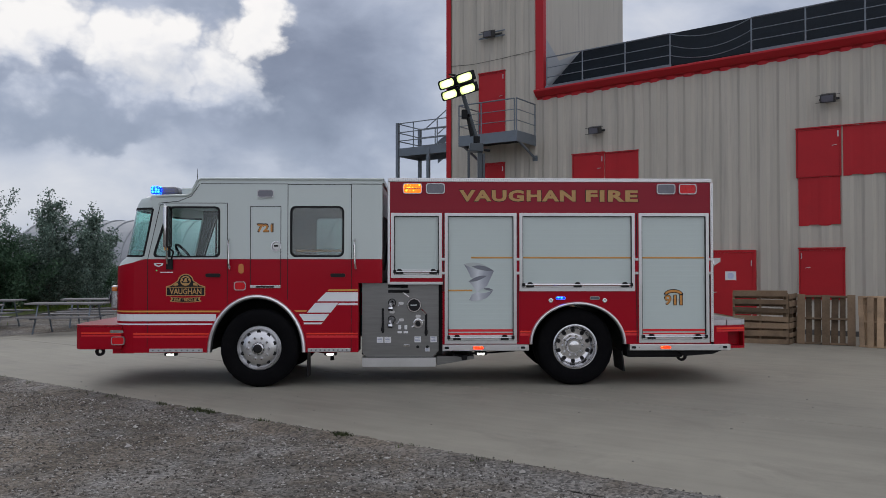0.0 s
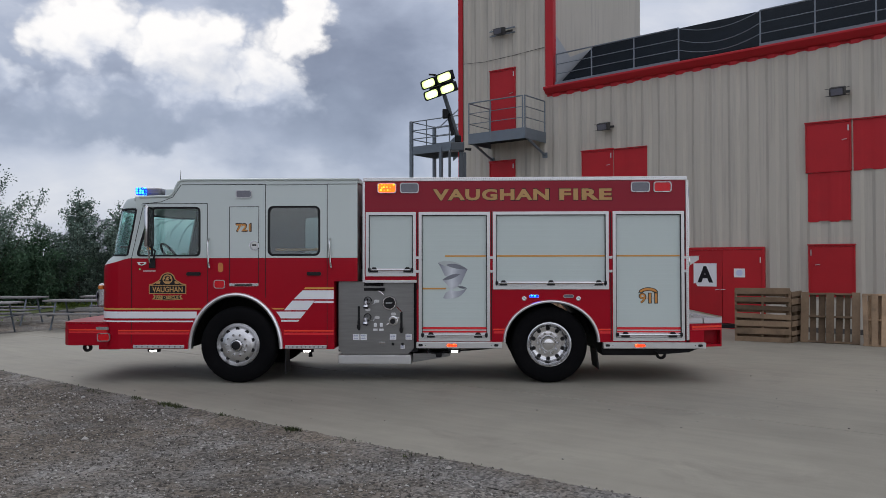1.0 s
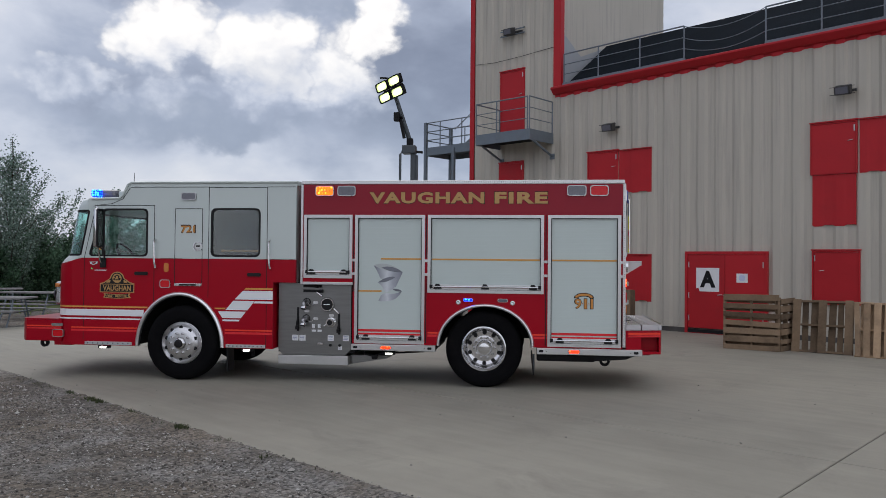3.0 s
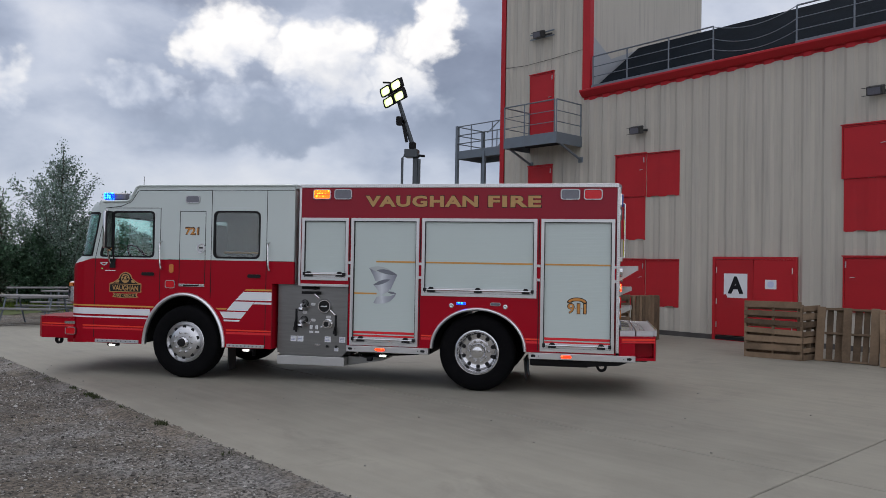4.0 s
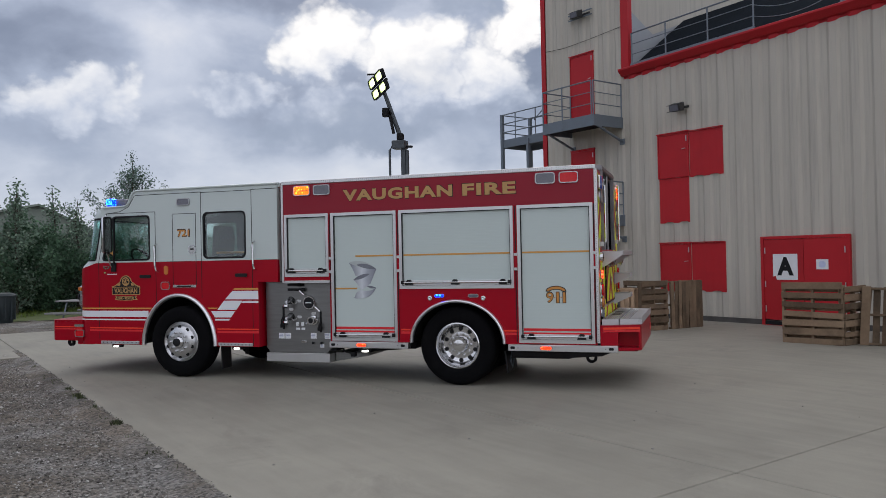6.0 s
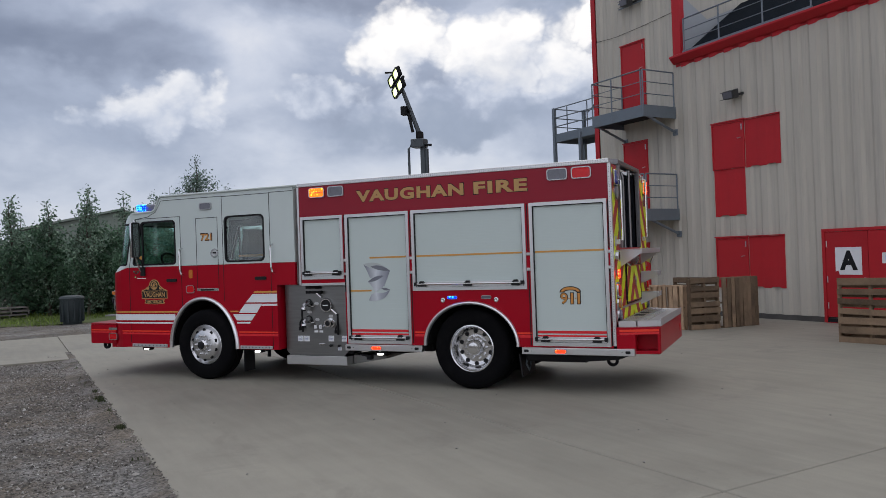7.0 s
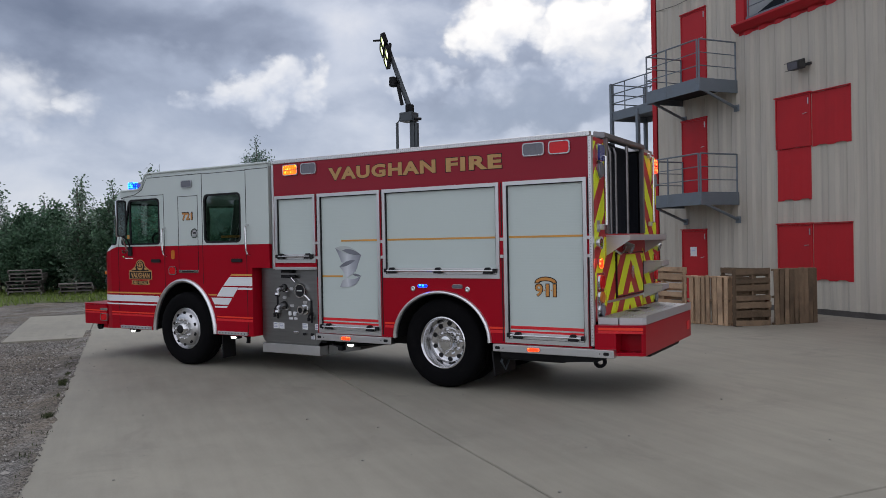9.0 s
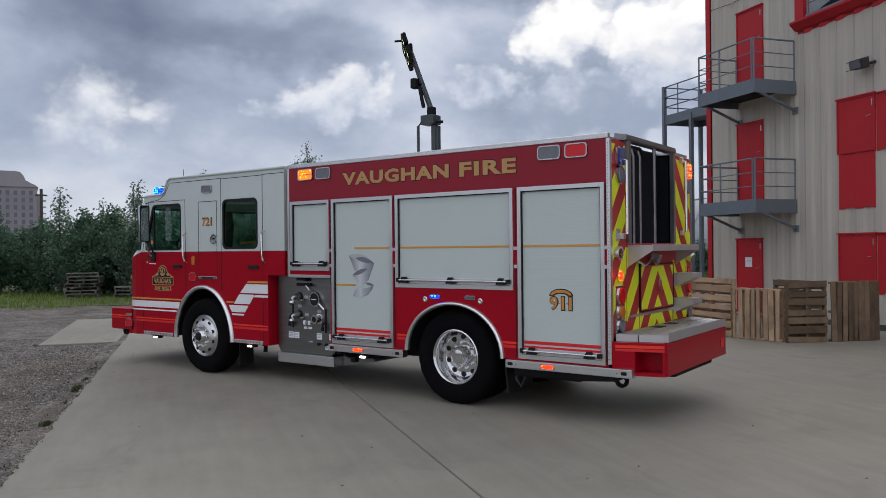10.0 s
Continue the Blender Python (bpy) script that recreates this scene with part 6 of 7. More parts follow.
def step_shelf(y0, y1, z, depth, drop, name, label):
    s = part(name, box(RX + 0.005, RX + depth, y0, y1, z - 0.012, z, 0.003), STEP, truck, label)
    part("lip", box(RX + depth, RX + depth + 0.012, y0, y1, z - 0.06, z + 0.004, 0.003), STEP, s)
    for y in (y0, y1 - 0.012):
        part("bracket", plate([(RX + 0.005, z - 0.013), (RX + depth - 0.002, z - 0.013), (RX + depth - 0.002, z - 0.06), (RX + 0.005, z - drop)], [], y, y + 0.012), STEP, s)


step_shelf(0.42, 1.86, 1.76, 0.26, 0.22, "rear_shelf", "aluminium shelf under the hose bed")
step_shelf(1.74, 2.02, 1.44, 0.24, 0.17, "folding_step", "aluminium folding step")
step_shelf(1.74, 2.02, 1.15, 0.24, 0.17, "folding_step", "aluminium folding step")
for y in (1.03, 2.17):
    lamp = part("work_lamp", rod([(RX + 0.02, y, 1.64), (RX + 0.10, y, 1.60)], 0.05, 12, r1=0.06), ALU, truck, "aluminium work lamp")
    part("lens", rod([(RX + 0.101, y, 1.60), (RX + 0.106, y, 1.598)], 0.05, 12), LENS_CLEAR, lamp)
part("cable_loop", rod([(RX + 0.03, 0.60, 1.60), (RX + 0.06, 0.72, 1.55), (RX + 0.06, 0.85, 1.58), (RX + 0.05, 0.98, 1.63)], 0.016, 6), CHROME, truck)
for y, z0, z1 in ((0.24, 1.85, 2.62), (2.02, 1.90, 2.76)):
    grip = part("grab_rail", rod([(RX + 0.005, y, z0), (RX + 0.075, y, z0 + 0.02), (RX + 0.075, y, z1 - 0.02), (RX + 0.005, y, z1)], 0.016, 10), CHROME, truck, "chrome rear grab rail")
    for z in (z0, z1):
        part("clamp", box(RX + 0.004, RX + 0.05, y - 0.03, y + 0.03, z - 0.03, z + 0.03, 0.006), ALU, grip)


def round_lamp(y, z, ry, rz, material, label):
    b = part("lamp_housing", rear(arc(y, z, ry * 1.12, rz * 1.12, 0, 345, 24), [], RX + 0.004, RX + 0.022), CHROME, truck)
    smooth(part("lens", rear(arc(y, z, ry, rz, 0, 345, 24), [], RX + 0.022, RX + 0.040), material, b, label), 30)


def square_lamp(y, z, hy, hz, material, label):
    b = part("lamp_housing", rear(rect(y - hy * 1.12, y + hy * 1.12, z - hz * 1.1, z + hz * 1.1, 0.03), [], RX + 0.004, RX + 0.030), CHROME, truck)
    part("lens", rear(rect(y - hy, y + hy, z - hz, z + hz, 0.03), [], RX + 0.030, RX + 0.052), material, b, label)
    part("lens_bar", rear(rect(y - hy * 0.85, y + hy * 0.85, z - 0.006, z + 0.006), [], RX + 0.052, RX + 0.055), material if material is not ON_RED else LENS_RED, b)


for y, up_lamp, low_lamp in ((0.21, LENS_BLUE, ON_RED), (2.24, ON_RED, LENS_RED)):
    square_lamp(y, 2.64, 0.075, 0.085, up_lamp, "upper rear warning lamp")
    round_lamp(y, 2.46, 0.075, 0.085, LENS_CLEAR, "clear grey scene lamp")
    round_lamp(y - 0.03, 1.46, 0.036, 0.050, low_lamp, "rear warning lamp")
    round_lamp(y, 1.26, 0.058, 0.075, LENS_RED, "red tail lamp")
    round_lamp(y, 1.10, 0.058, 0.062, LENS_AMBER, "amber turn lamp")
    round_lamp(y, 0.96, 0.058, 0.062, LENS_CLEAR, "clear reversing lamp")
part("lamp_plate", box(RX, RX + 0.01, 0.10, 0.32, 0.88, 1.36, 0.003), CHROME, truck)
part("label_plate", box(RX, RX + 0.006, 0.13, 0.23, 1.80, 1.92), ALU, truck)
part("rear_ring", lathe([(RX, 0.07), (RX + 0.05, 0.07), (RX + 0.05, 0.05), (RX, 0.05)], 18, "x", (0, 0.14, 1.68), closed=True), CHROME, truck, "chrome ring")

# tailboard
TAIL = [(6.245, -0.005), (6.28, -0.005), (6.72, 0.12), (6.735, 0.16), (6.735, 2.06), (6.71, 2.11), (6.28, WIDE), (6.245, WIDE)]
tail = part("tailboard", plate(TAIL, [], 0.735, 0.822, put=lambda p, a: (p[0], p[1], a)), RED, truck, "red tailboard with tread plate top")
part("core", plate([(6.245, 0.08), (6.45, 0.13), (6.45, 0.24), (6.70, 0.24), (6.70, 2.04), (6.245, WIDE - 0.1)], [], 0.54, 0.734, put=lambda p, a: (p[0], p[1], a)), RED, tail)
part("rear_face", box(6.702, 6.7345, 0.295, 2.06, 0.530, 0.742), RED, tail)
part("base", plate(TAIL, [], 0.505, 0.538, put=lambda p, a: (p[0], p[1], a)), RED, tail)
part("side_cheek", plate([(6.245, -0.005), (6.28, -0.005), (6.455, 0.044), (6.455, 0.125), (6.245, 0.075)], [], 0.539, 0.734, put=lambda p, a: (p[0], p[1], a)), RED, tail)
part("end_post", plate([(6.702, 0.114), (6.72, 0.12), (6.735, 0.16), (6.735, 0.30), (6.702, 0.30)], [], 0.539, 0.734, put=lambda p, a: (p[0], p[1], a)), RED, tail)
for z0, z1, m in ((0.770, 0.798, TAPE_ORANGE), (0.738, 0.762, TAPE_RED)):
    part("stripe", plate([(6.28, -0.0052), (6.72, 0.1198), (6.72, 0.1165), (6.28, -0.0085)], [], z0, z1, put=lambda p, a: (p[0], p[1], a)), m, tail)
top_a = part("tread_top", plate([(6.26, 0.06), (6.46, 0.11), (6.46, 2.18), (6.26, 2.28)], [], 0.825, 0.895, put=lambda p, a: (p[0], p[1], a)), STEP, tail, "tread plate step top")
part("tread_top", plate([(6.475, 0.11), (6.70, 0.17), (6.70, 2.06), (6.475, 2.17)], [], 0.825, 0.895, put=lambda p, a: (p[0], p[1], a)), STEP, tail, "tread plate step top")
part("tread_lip", plate([(6.60, 0.898), (6.735, 0.898), (6.742, 0.918), (6.742, 0.828), (6.702, 0.828), (6.702, 0.896)], [], 0.17, 2.06), STEP, tail)
part("tread_pattern", lozenges((6.27, 0.13, 0.8952), (1, 0, 0), (0, 1, 0), (0, 0, 1), 6, 70, 0.030, 0.029, 0.012), CHROME, top_a, "raised tread plate lozenges")
part("tread_pattern", lozenges((6.485, 0.18, 0.8952), (1, 0, 0), (0, 1, 0), (0, 0, 1), 4, 66, 0.028, 0.028, 0.012), CHROME, top_a, "raised tread plate lozenges")
for y in (0.85, 1.25):
    part("hand_hold", box(6.30, 6.42, y, y + 0.18, 0.8952, 0.899), DARK, tail, "dark hand hold slot")
part("rear_marker", box(6.736, 6.742, 1.86, 1.97, 0.60, 0.70), TAPE_RED, tail)
part("hitch", box(6.3, 6.66, 0.6, 1.8, 0.43, 0.505, 0.02), CHASSIS, tail)

# light mast on the roof
mast = part("light_mast", box(3.075, 3.15, 1.36, 1.44, 2.6, 3.42, 0.01), GALV, truck, "grey telescopic light mast, raised and lit")
part("mast_head", box(2.95, 3.16, 1.29, 1.48, 3.42, 3.55, 0.012), GALV, mast)
part("mast_stage", box(3.152, 3.19, 1.37, 1.43, 2.6, 3.40, 0.006), GALV, mast)
part("conduit", rod([(2.93, 1.27, 2.75), (2.93, 1.27, 3.40), (2.96, 1.31, 3.46)], 0.020, 8), GALV, mast)
part("knob", rod([(3.17, 1.36, 3.45), (3.27, 1.36, 3.44)], 0.020, 8), CHASSIS, mast)
part("knuckle", box(3.01, 3.11, 1.35, 1.45, 3.55, 3.67, 0.02), CHASSIS, mast)
FOOT, HEAD = Vector((3.06, 1.40, 3.62)), Vector((2.80, 1.29, 4.44))
TIP = FOOT + (HEAD - FOOT) * 1.10
part("arm", rod([FOOT, TIP], 0.038, 10, r1=0.030), GALV, mast, "grey tilting arm")
part("actuator", rod([(2.98, 1.33, 3.66), (2.92, 1.32, 3.95)], 0.026, 8), CHASSIS, mast)
part("motor", box(2.82, 2.91, 1.24, 1.34, 3.92, 4.06, 0.015), CHASSIS, mast)
part("bracket", rod([(2.92, 1.32, 3.98), (2.96, 1.36, 3.98)], 0.03, 8), CHASSIS, mast)
cross = Vector((0.60, -0.80, 0.03)).normalized()
axis = (HEAD - FOOT).normalized()
axis = (axis - cross * axis.dot(cross)).normalized()
face = cross.cross(axis)
face = -face if face.x > 0 else face
HEAD = HEAD + face * 0.045
frame3 = Matrix((cross, face, axis)).transposed().to_4x4()
for a in (-1, 1):
    for b in (-1, 1):
        c = HEAD + cross * (0.215 * a) + axis * (0.088 * b)
        lamp = part("flood_lamp", box(-0.196, 0.196, -0.030, 0.010, -0.072, 0.072, 0.014), CHASSIS, mast, "dark lamp head")
        lamp.matrix_local = Matrix.Translation(c) @ frame3
        part("lamp_rim", plate(rect(-0.198, 0.198, -0.074, 0.074, 0.05), [rect(-0.180, 0.180, -0.058, 0.058, 0.045)], 0.006, 0.034), CHASSIS, lamp, "dark rim round the lens")
        part("flood_lens", rear(rect(-0.182, 0.182, -0.060, 0.060, 0.05), [], 0.0, 0.004), ON_FLOOD, lamp, "lit pale yellow lens").matrix_local = pose(0, 0.0142, 0, 0, 0, 90)
part("spigot", rod([HEAD + axis * 0.17, HEAD + axis * 0.20 + face * 0.12], 0.015, 6), CHASSIS, mast)
part("crossbar", rod([HEAD - cross * 0.30 - face * 0.05, HEAD + cross * 0.30 - face * 0.05], 0.025, 8), CHASSIS, mast)


# ---- pallets ----
def pallet(name, label, m, wood, upright=False, seed=0, group="yard pallets", wide=1.16, high=1.04, n=7, slim=0.0):
    """A timber pallet on edge: it stands in x and z, its deck faces -y; upright: the deck boards stand."""
    rng = random.Random(seed)
    p = thing(name, label, "pallet", m, group)
    long, across = (high, wide) if upright else (wide, high)

    def board(bm_args):
        a0, a1, y0, y1, c0, c1 = bm_args
        j, e = rng.uniform(-0.012, 0.012), rng.uniform(-0.016, 0.02) if rng.random() > 0.4 else 0.0
        bm = box(*((c0 + j, c1 + j, y0, y1, max(a0, 0), a1 + e) if upright else (a0, a1 + e, y0, y1, max(c0 + j, 0), c1 + j)), 0.004)
        bmesh.ops.rotate(bm, cent=((a0 + a1) / 2, 0, (c0 + c1) / 2) if not upright else ((c0 + c1) / 2, 0, (a0 + a1) / 2), matrix=Matrix.Rotation(rng.gauss(0, 0.014), 3, "Y"), verts=bm.verts)
        part("board", bm, wood, p)

    for i in range(n):
        c = i * (across - 0.09) / (n - 1)
        board((rng.uniform(0, 0.012), long - rng.uniform(0, 0.012), -0.02, 0.0, c, c + rng.uniform(0.085, 0.135) - slim))
    for i in range(3):
        c = i * (long - 0.04) / 2
        args = (0.004, across - 0.004, 0.002, 0.09, c, c + 0.04)
        a0, a1, y0, y1, c0, c1 = args
        bm = box(*((a0, a1, y0, y1, c0, c1) if upright else (c0, c1, y0, y1, a0, a1)), 0.004)
        part("stringer", bm, wood, p)
    for i in range(6):
        c = i * (across - 0.11) / 5.5 + 0.07
        board((0.0, long, 0.092, 0.11, c, c + rng.uniform(0.12, 0.15)))
    return p


def open_pallet(label, m, wood, seed, wide=1.1, high=1.06):
    """An upright pallet seen from its open side: three wide bearers over a batten and the deck boards behind."""
    rng = random.Random(seed)
    p = thing("pallet", label, "pallet", m, "yard pallets")
    for i in range(3):
        c = i * (wide - 0.15) / 2
        bm = box(c, c + 0.15, -0.02, 0.0, 0.0, high - rng.uniform(0.0, 0.02), 0.004)
        bmesh.ops.rotate(bm, cent=(c + 0.07, 0, high / 2), matrix=Matrix.Rotation(rng.gauss(0, 0.012), 3, "Y"), verts=bm.verts)
        part("bearer", bm, wood, p)
    for z in (0.01, high / 2, high - 0.06):
        part("batten", box(0.01, wide - 0.01, 0.002, 0.085, z, z + 0.04, 0.004), wood, p)
    count = 7
    for i in range(count):
        c = i * (wide - 0.13) / (count - 1)
        bm = box(c, c + rng.uniform(0.10, 0.135), 0.088, 0.106, 0.0, high - rng.uniform(0.0, 0.03), 0.003)
        bmesh.ops.rotate(bm, cent=(c + 0.06, 0, high / 2), matrix=Matrix.Rotation(rng.gauss(0, 0.016), 3, "Y"), verts=bm.verts)
        part("board", bm, wood, p)
    return p


def on_site(u, n, turn=0.0, lean=0.0):
    return SITE @ pose(u, -n, 0.0, lean, 0, turn)


OLD = "weathered grey-brown timber pallet standing on its edge"
PALE = "pale timber pallet standing on its edge beside the tower"
pallet("pallet", PALE, on_site(0.82, 3.58, 6), WOOD_PALE, False, 1, wide=1.12, high=1.12)
pallet("pallet", OLD, on_site(2.02, 3.50, 20), WOOD_PALE, True, 2, wide=0.92, high=0.95, n=8, slim=0.035)
pallet("pallet", OLD, on_site(3.06, 3.18, 80), WOOD, False, 3, wide=0.76, high=1.08)
pallet("pallet", OLD, on_site(3.22, 2.36, 83), WOOD, True, 4, wide=0.98, high=1.08, n=9)
pallet("pallet", OLD, on_site(2.08, 2.62, 4), WOOD, False, 5, wide=0.80, high=1.08)
pallet("pallet", OLD, on_site(6.26, 3.03, 6), WOOD, False, 6, wide=1.10, high=1.08)
pallet("pallet", OLD, on_site(7.36, 2.90, 88), WOOD, False, 7, wide=0.75)
open_pallet("weathered timber pallet leaning back, its open side outward", on_site(7.46, 2.56, 5, -9), WOOD, 8)
pallet("pallet", PALE, on_site(8.62, 2.62, 0, -3), WOOD_PALE, True, 9, wide=1.12)
pallet("pallet", OLD, on_site(9.80, 2.7), WOOD, False, 10)


def flat_stack(at, turn, count, label, seed):
    """Pallets lying on one another, each a thing of its own."""
    for i in range(count):
        m = pose(*at, 0, 0, turn + random.Random(seed + i).uniform(-9, 9)) @ pose(random.Random(seed * 3 + i).uniform(-0.07, 0.07), 0, -0.02 + 0.022 + 0.135 * i + 0.11, -90, 0, 0)
        pallet("pallet", label, m, WOOD_STACK, False, seed + i, "pallets by the trees")


flat_stack((-20.1, 8.75, 0.0), 52, 7, "grey timber pallet in a stack by the trees", 40)
flat_stack((-18.3, 9.7, 0.0), 52, 3, "grey timber pallet in a low stack by the trees", 60)


# ---- picnic tables and bin ----
def picnic_table(m, seed):
    t = thing("picnic_table", "grey weathered wooden picnic table with metal tube legs", "table", m, "picnic tables")
    for i in range(5):
        part("plank", box(-0.92, 0.92, -0.36 + 0.146 * i, -0.36 + 0.146 * i + 0.138, 0.72, 0.76, 0.006), WOOD_GREY, t)
    for s in (-1, 1):
        for i in range(2):
            y = s * (0.62 + 0.145 * i)
            part("bench_plank", box(-0.92, 0.92, y - 0.068, y + 0.068, 0.41, 0.45, 0.006), WOOD_GREY, t)
        for x in (-0.62, 0.62):
            part("leg", rod([(x, s * 0.28, 0.715), (x, s * 0.40, 0.40), (x, s * 0.62, -0.06)], 0.022, 8), PANEL_GREY, t)
    for x in (-0.62, 0.62):
        part("crossbar", rod([(x, -0.74, 0.39), (x, 0.74, 0.39)], 0.020, 8), PANEL_GREY, t)
    return t


for x, y, turn in ((-8.6, 7.6, 8), (-6.6, 8.9, 4), (-9.6, 10.6, 2), (-6.9, 11.4, 12), (-12.5, 12.6, 40), (-4.6, 10.2, 6)):
    picnic_table(pose(x, y, -0.02, 0, 0, turn), 1)

bin_thing = thing("waste_bin", "dark green round plastic waste bin by the grass", "bin", pose(-13.1, 8.7, -0.06))
smooth(part("body", lathe([(0.0, 0.26), (0.03, 0.28), (0.80, 0.36), (0.82, 0.36), (0.82, 0.33), (0.10, 0.25)], 28, "z"), BIN, bin_thing))
smooth(part("lid", lathe([(0.825, 0.385), (0.87, 0.39), (0.93, 0.34), (0.96, 0.20), (0.965, 0.0)], 28, "z"), BIN, bin_thing))
for a in range(0, 360, 30):
    part("rib", box(-0.02, 0.02, -0.365, -0.30, 0.12, 0.78, 0.006), BIN, bin_thing).matrix_local = pose(0, 0, 0, 0, 0, a)


# ---- trees ----
def leaf_cloud(name, centres, per, size, spread, seed, material):
    """Many small folded leaves round given places, as one mesh."""
    rng = np.random.default_rng(seed)
    c = np.repeat(np.array(centres), per, axis=0)
    k = len(c)
    c = c + rng.normal(0, 1, (k, 3)) * spread * np.array([1, 1, 0.8])
    a = rng.normal(0, 1, (k, 3))
    a /= np.linalg.norm(a, axis=1)[:, None]
    b = np.cross(a, rng.normal(0, 1, (k, 3)))
    b /= np.linalg.norm(b, axis=1)[:, None]
    s = size * rng.uniform(0.6, 1.3, (k, 1))
    v = np.stack([c - a * s, c + b * s * 0.55, c + a * s, c - b * s * 0.55], 1).reshape(-1, 3)
    me = bpy.data.meshes.new(name)
    me.from_pydata(v.tolist(), [], np.arange(k * 4).reshape(-1, 4).tolist())
    me.materials.append(material)
    return me


def tree_at(name, label, m, high, wide, seed, leaf, per=26, base=0.12, size=0.06, spread=0.09, thin_top=0.0):
    """A young leafy tree: a tapered trunk, limbs that climb to their own tips, and leaves along the limbs."""
    rng = random.Random(seed)
    t = thing(name, label, "tree", m, "trees along the yard")
    bend = [Vector((0.05 * math.sin(i * 1.3 + seed), 0.05 * math.cos(i * 1.7 + seed), high * i / 8)) for i in range(9)]
    bm = rod(bend, 0.014 * high, 8, r1=0.002 * high)
    spots = []
    count = int(18 + high * 5)
    for i in range(count):
        f = base + (0.90 - base) * (i / count)
        a = i * 2.4 + rng.uniform(-0.5, 0.5)
        reach = wide * (1 - f) ** 0.6 * rng.uniform(0.35, 1.1) * (1.0 if f < 0.6 else 0.45) + 0.05
        k = min(int(f * 8), 7)
        p0 = bend[k].lerp(bend[k + 1], f * 8 - k)
        top = high * (1 - 0.36 * min(reach / wide, 1.0) ** 0.8) * rng.uniform(0.86, 1.0)
        rise = max(0.12, min(rng.uniform(0.6, 1.5) * reach + 0.15, top - p0.z))
        mid = p0 + Vector((math.cos(a) * reach * 0.6, math.sin(a) * reach * 0.6, rise * 0.38))
        end = p0 + Vector((math.cos(a) * reach, math.sin(a) * reach, rise))
        rod([p0, mid, end], 0.005 * high * (1 - 0.6 * f), 5, bm, r1=0.003)
        steps = max(2, int((reach + rise) / 0.15))
        for q in range(1, steps + 1):
            s = q / steps
            pt = p0.lerp(mid, s * 2) if s < 0.5 else mid.lerp(end, s * 2 - 1)
            if pt.z > 0.55 * high and rng.random() < thin_top:
                continue
            loose = 0.12 * (1.1 - s)
            spots.append(tuple(pt + Vector((rng.uniform(-loose, loose), rng.uniform(-loose, loose), rng.uniform(-0.05, 0.08)))))
    for i in range(int(high * 1.2)):
        spots.append(tuple(bend[8].lerp(bend[6], i / (high * 1.2))))
    part("trunk", bm, BARK, t)
    mesh_part("crown", leaf_cloud("crown", spots, per, size, spread, seed, leaf), leaf, t)
    return t


POPLAR = "young poplar with sparse pointed crown and small pale leaves"
SHRUB = "dense dark green shrub in the hedge behind the yard"
tree_at("broad_tree", "tall loose poplar with a wide silvery green crown", pose(-14.25, 15.95, -0.06), 6.2, 3.0, 31, LEAF_SILVER, 27, 0.03, 0.046, 0.125)
tree_at("broad_tree", "bushy poplar with a wide silvery green crown", pose(-12.3, 19.8, -0.06), 4.6, 2.4, 32, LEAF_SILVER, 36, 0.02, 0.050, 0.10)
tree_at("broad_tree", "bushy poplar with a loose ragged crown", pose(-10.8, 20.2, -0.06), 4.1, 1.9, 33, LEAF_SILVER, 32, 0.02, 0.050, 0.10)
poplars = [tree_at("poplar_tree", POPLAR, pose(-20.07, 11.87, -0.06), 4.75, 1.1, 11, LEAF, 11, 0.04, 0.065, 0.12, 0.28),
           tree_at("poplar_tree", POPLAR, pose(-23.6, 10.4, -0.06), 4.65, 1.0, 12, LEAF, 11, 0.04, 0.065, 0.12, 0.28),
           tree_at("poplar_tree", POPLAR, pose(-17.3, 13.2, -0.06), 5.0, 1.0, 13, LEAF, 11, 0.04, 0.065, 0.12, 0.28)]
shrubs = [tree_at("shrub", SHRUB, pose(-16.4, 12.4, -0.06), 2.7, 1.5, 21, LEAF_DARK, 28, 0.02, 0.06, 0.14),
          tree_at("shrub", SHRUB, pose(-13.6, 16.6, -0.06), 3.0, 1.6, 22, LEAF_DARK, 28, 0.02, 0.06, 0.14)]
# the hedge follows a bent line along the yard's far side
BEND = [Vector(p) for p in ((-36, 3.5, -0.06), (-21, 11.2, -0.06), (-14.8, 13.2, -0.06), (-12.6, 20.5, -0.06), (-9.0, 32.0, -0.06), (4.0, 52.0, -0.06))]


def along(bent, step):
    """Places and headings along a bent line, a step apart."""
    for a, b in zip(bent, bent[1:]):
        n = max(1, int((b - a).length / step))
        for i in range(n):
            yield a.lerp(b, i / n), (b - a).normalized()


rng = random.Random(5)
for i, (p, d) in enumerate(along(BEND, 0.72)):
    side = Vector((-d.y, d.x, 0))
    if p.y > 20.8 and i % 2:
        continue
    s = rng.uniform(1.05, 1.26) * (0.72 if p.y > 20.8 else 0.80 if p.y > 13.4 else 1.0)
    q = p + side * rng.uniform(-0.4, 2.4)
    copy_thing(shrubs[i % 2], Matrix.Translation(q) @ pose(0, 0, 0, 0, 0, rng.uniform(0, 360)) @ Matrix.Diagonal((s * 1.05, s * 1.05, s, 1)))
for i, (x, y, tall) in enumerate(((-15.85, 11.8, 4.75), (-17.73, 11.63, 4.45), (-19.13, 11.1, 4.5), (-17.8, 15.5, 4.95), (-15.2, 14.0, 4.3), (-21.6, 11.2, 4.0))):
    s = tall / (4.75, 4.65, 5.0)[i % 3]
    copy_thing(poplars[i % 3], pose(x, y, -0.06, 0, 0, 67 * i) @ Matrix.Diagonal((s * 1.1, s * 1.1, s, 1)))
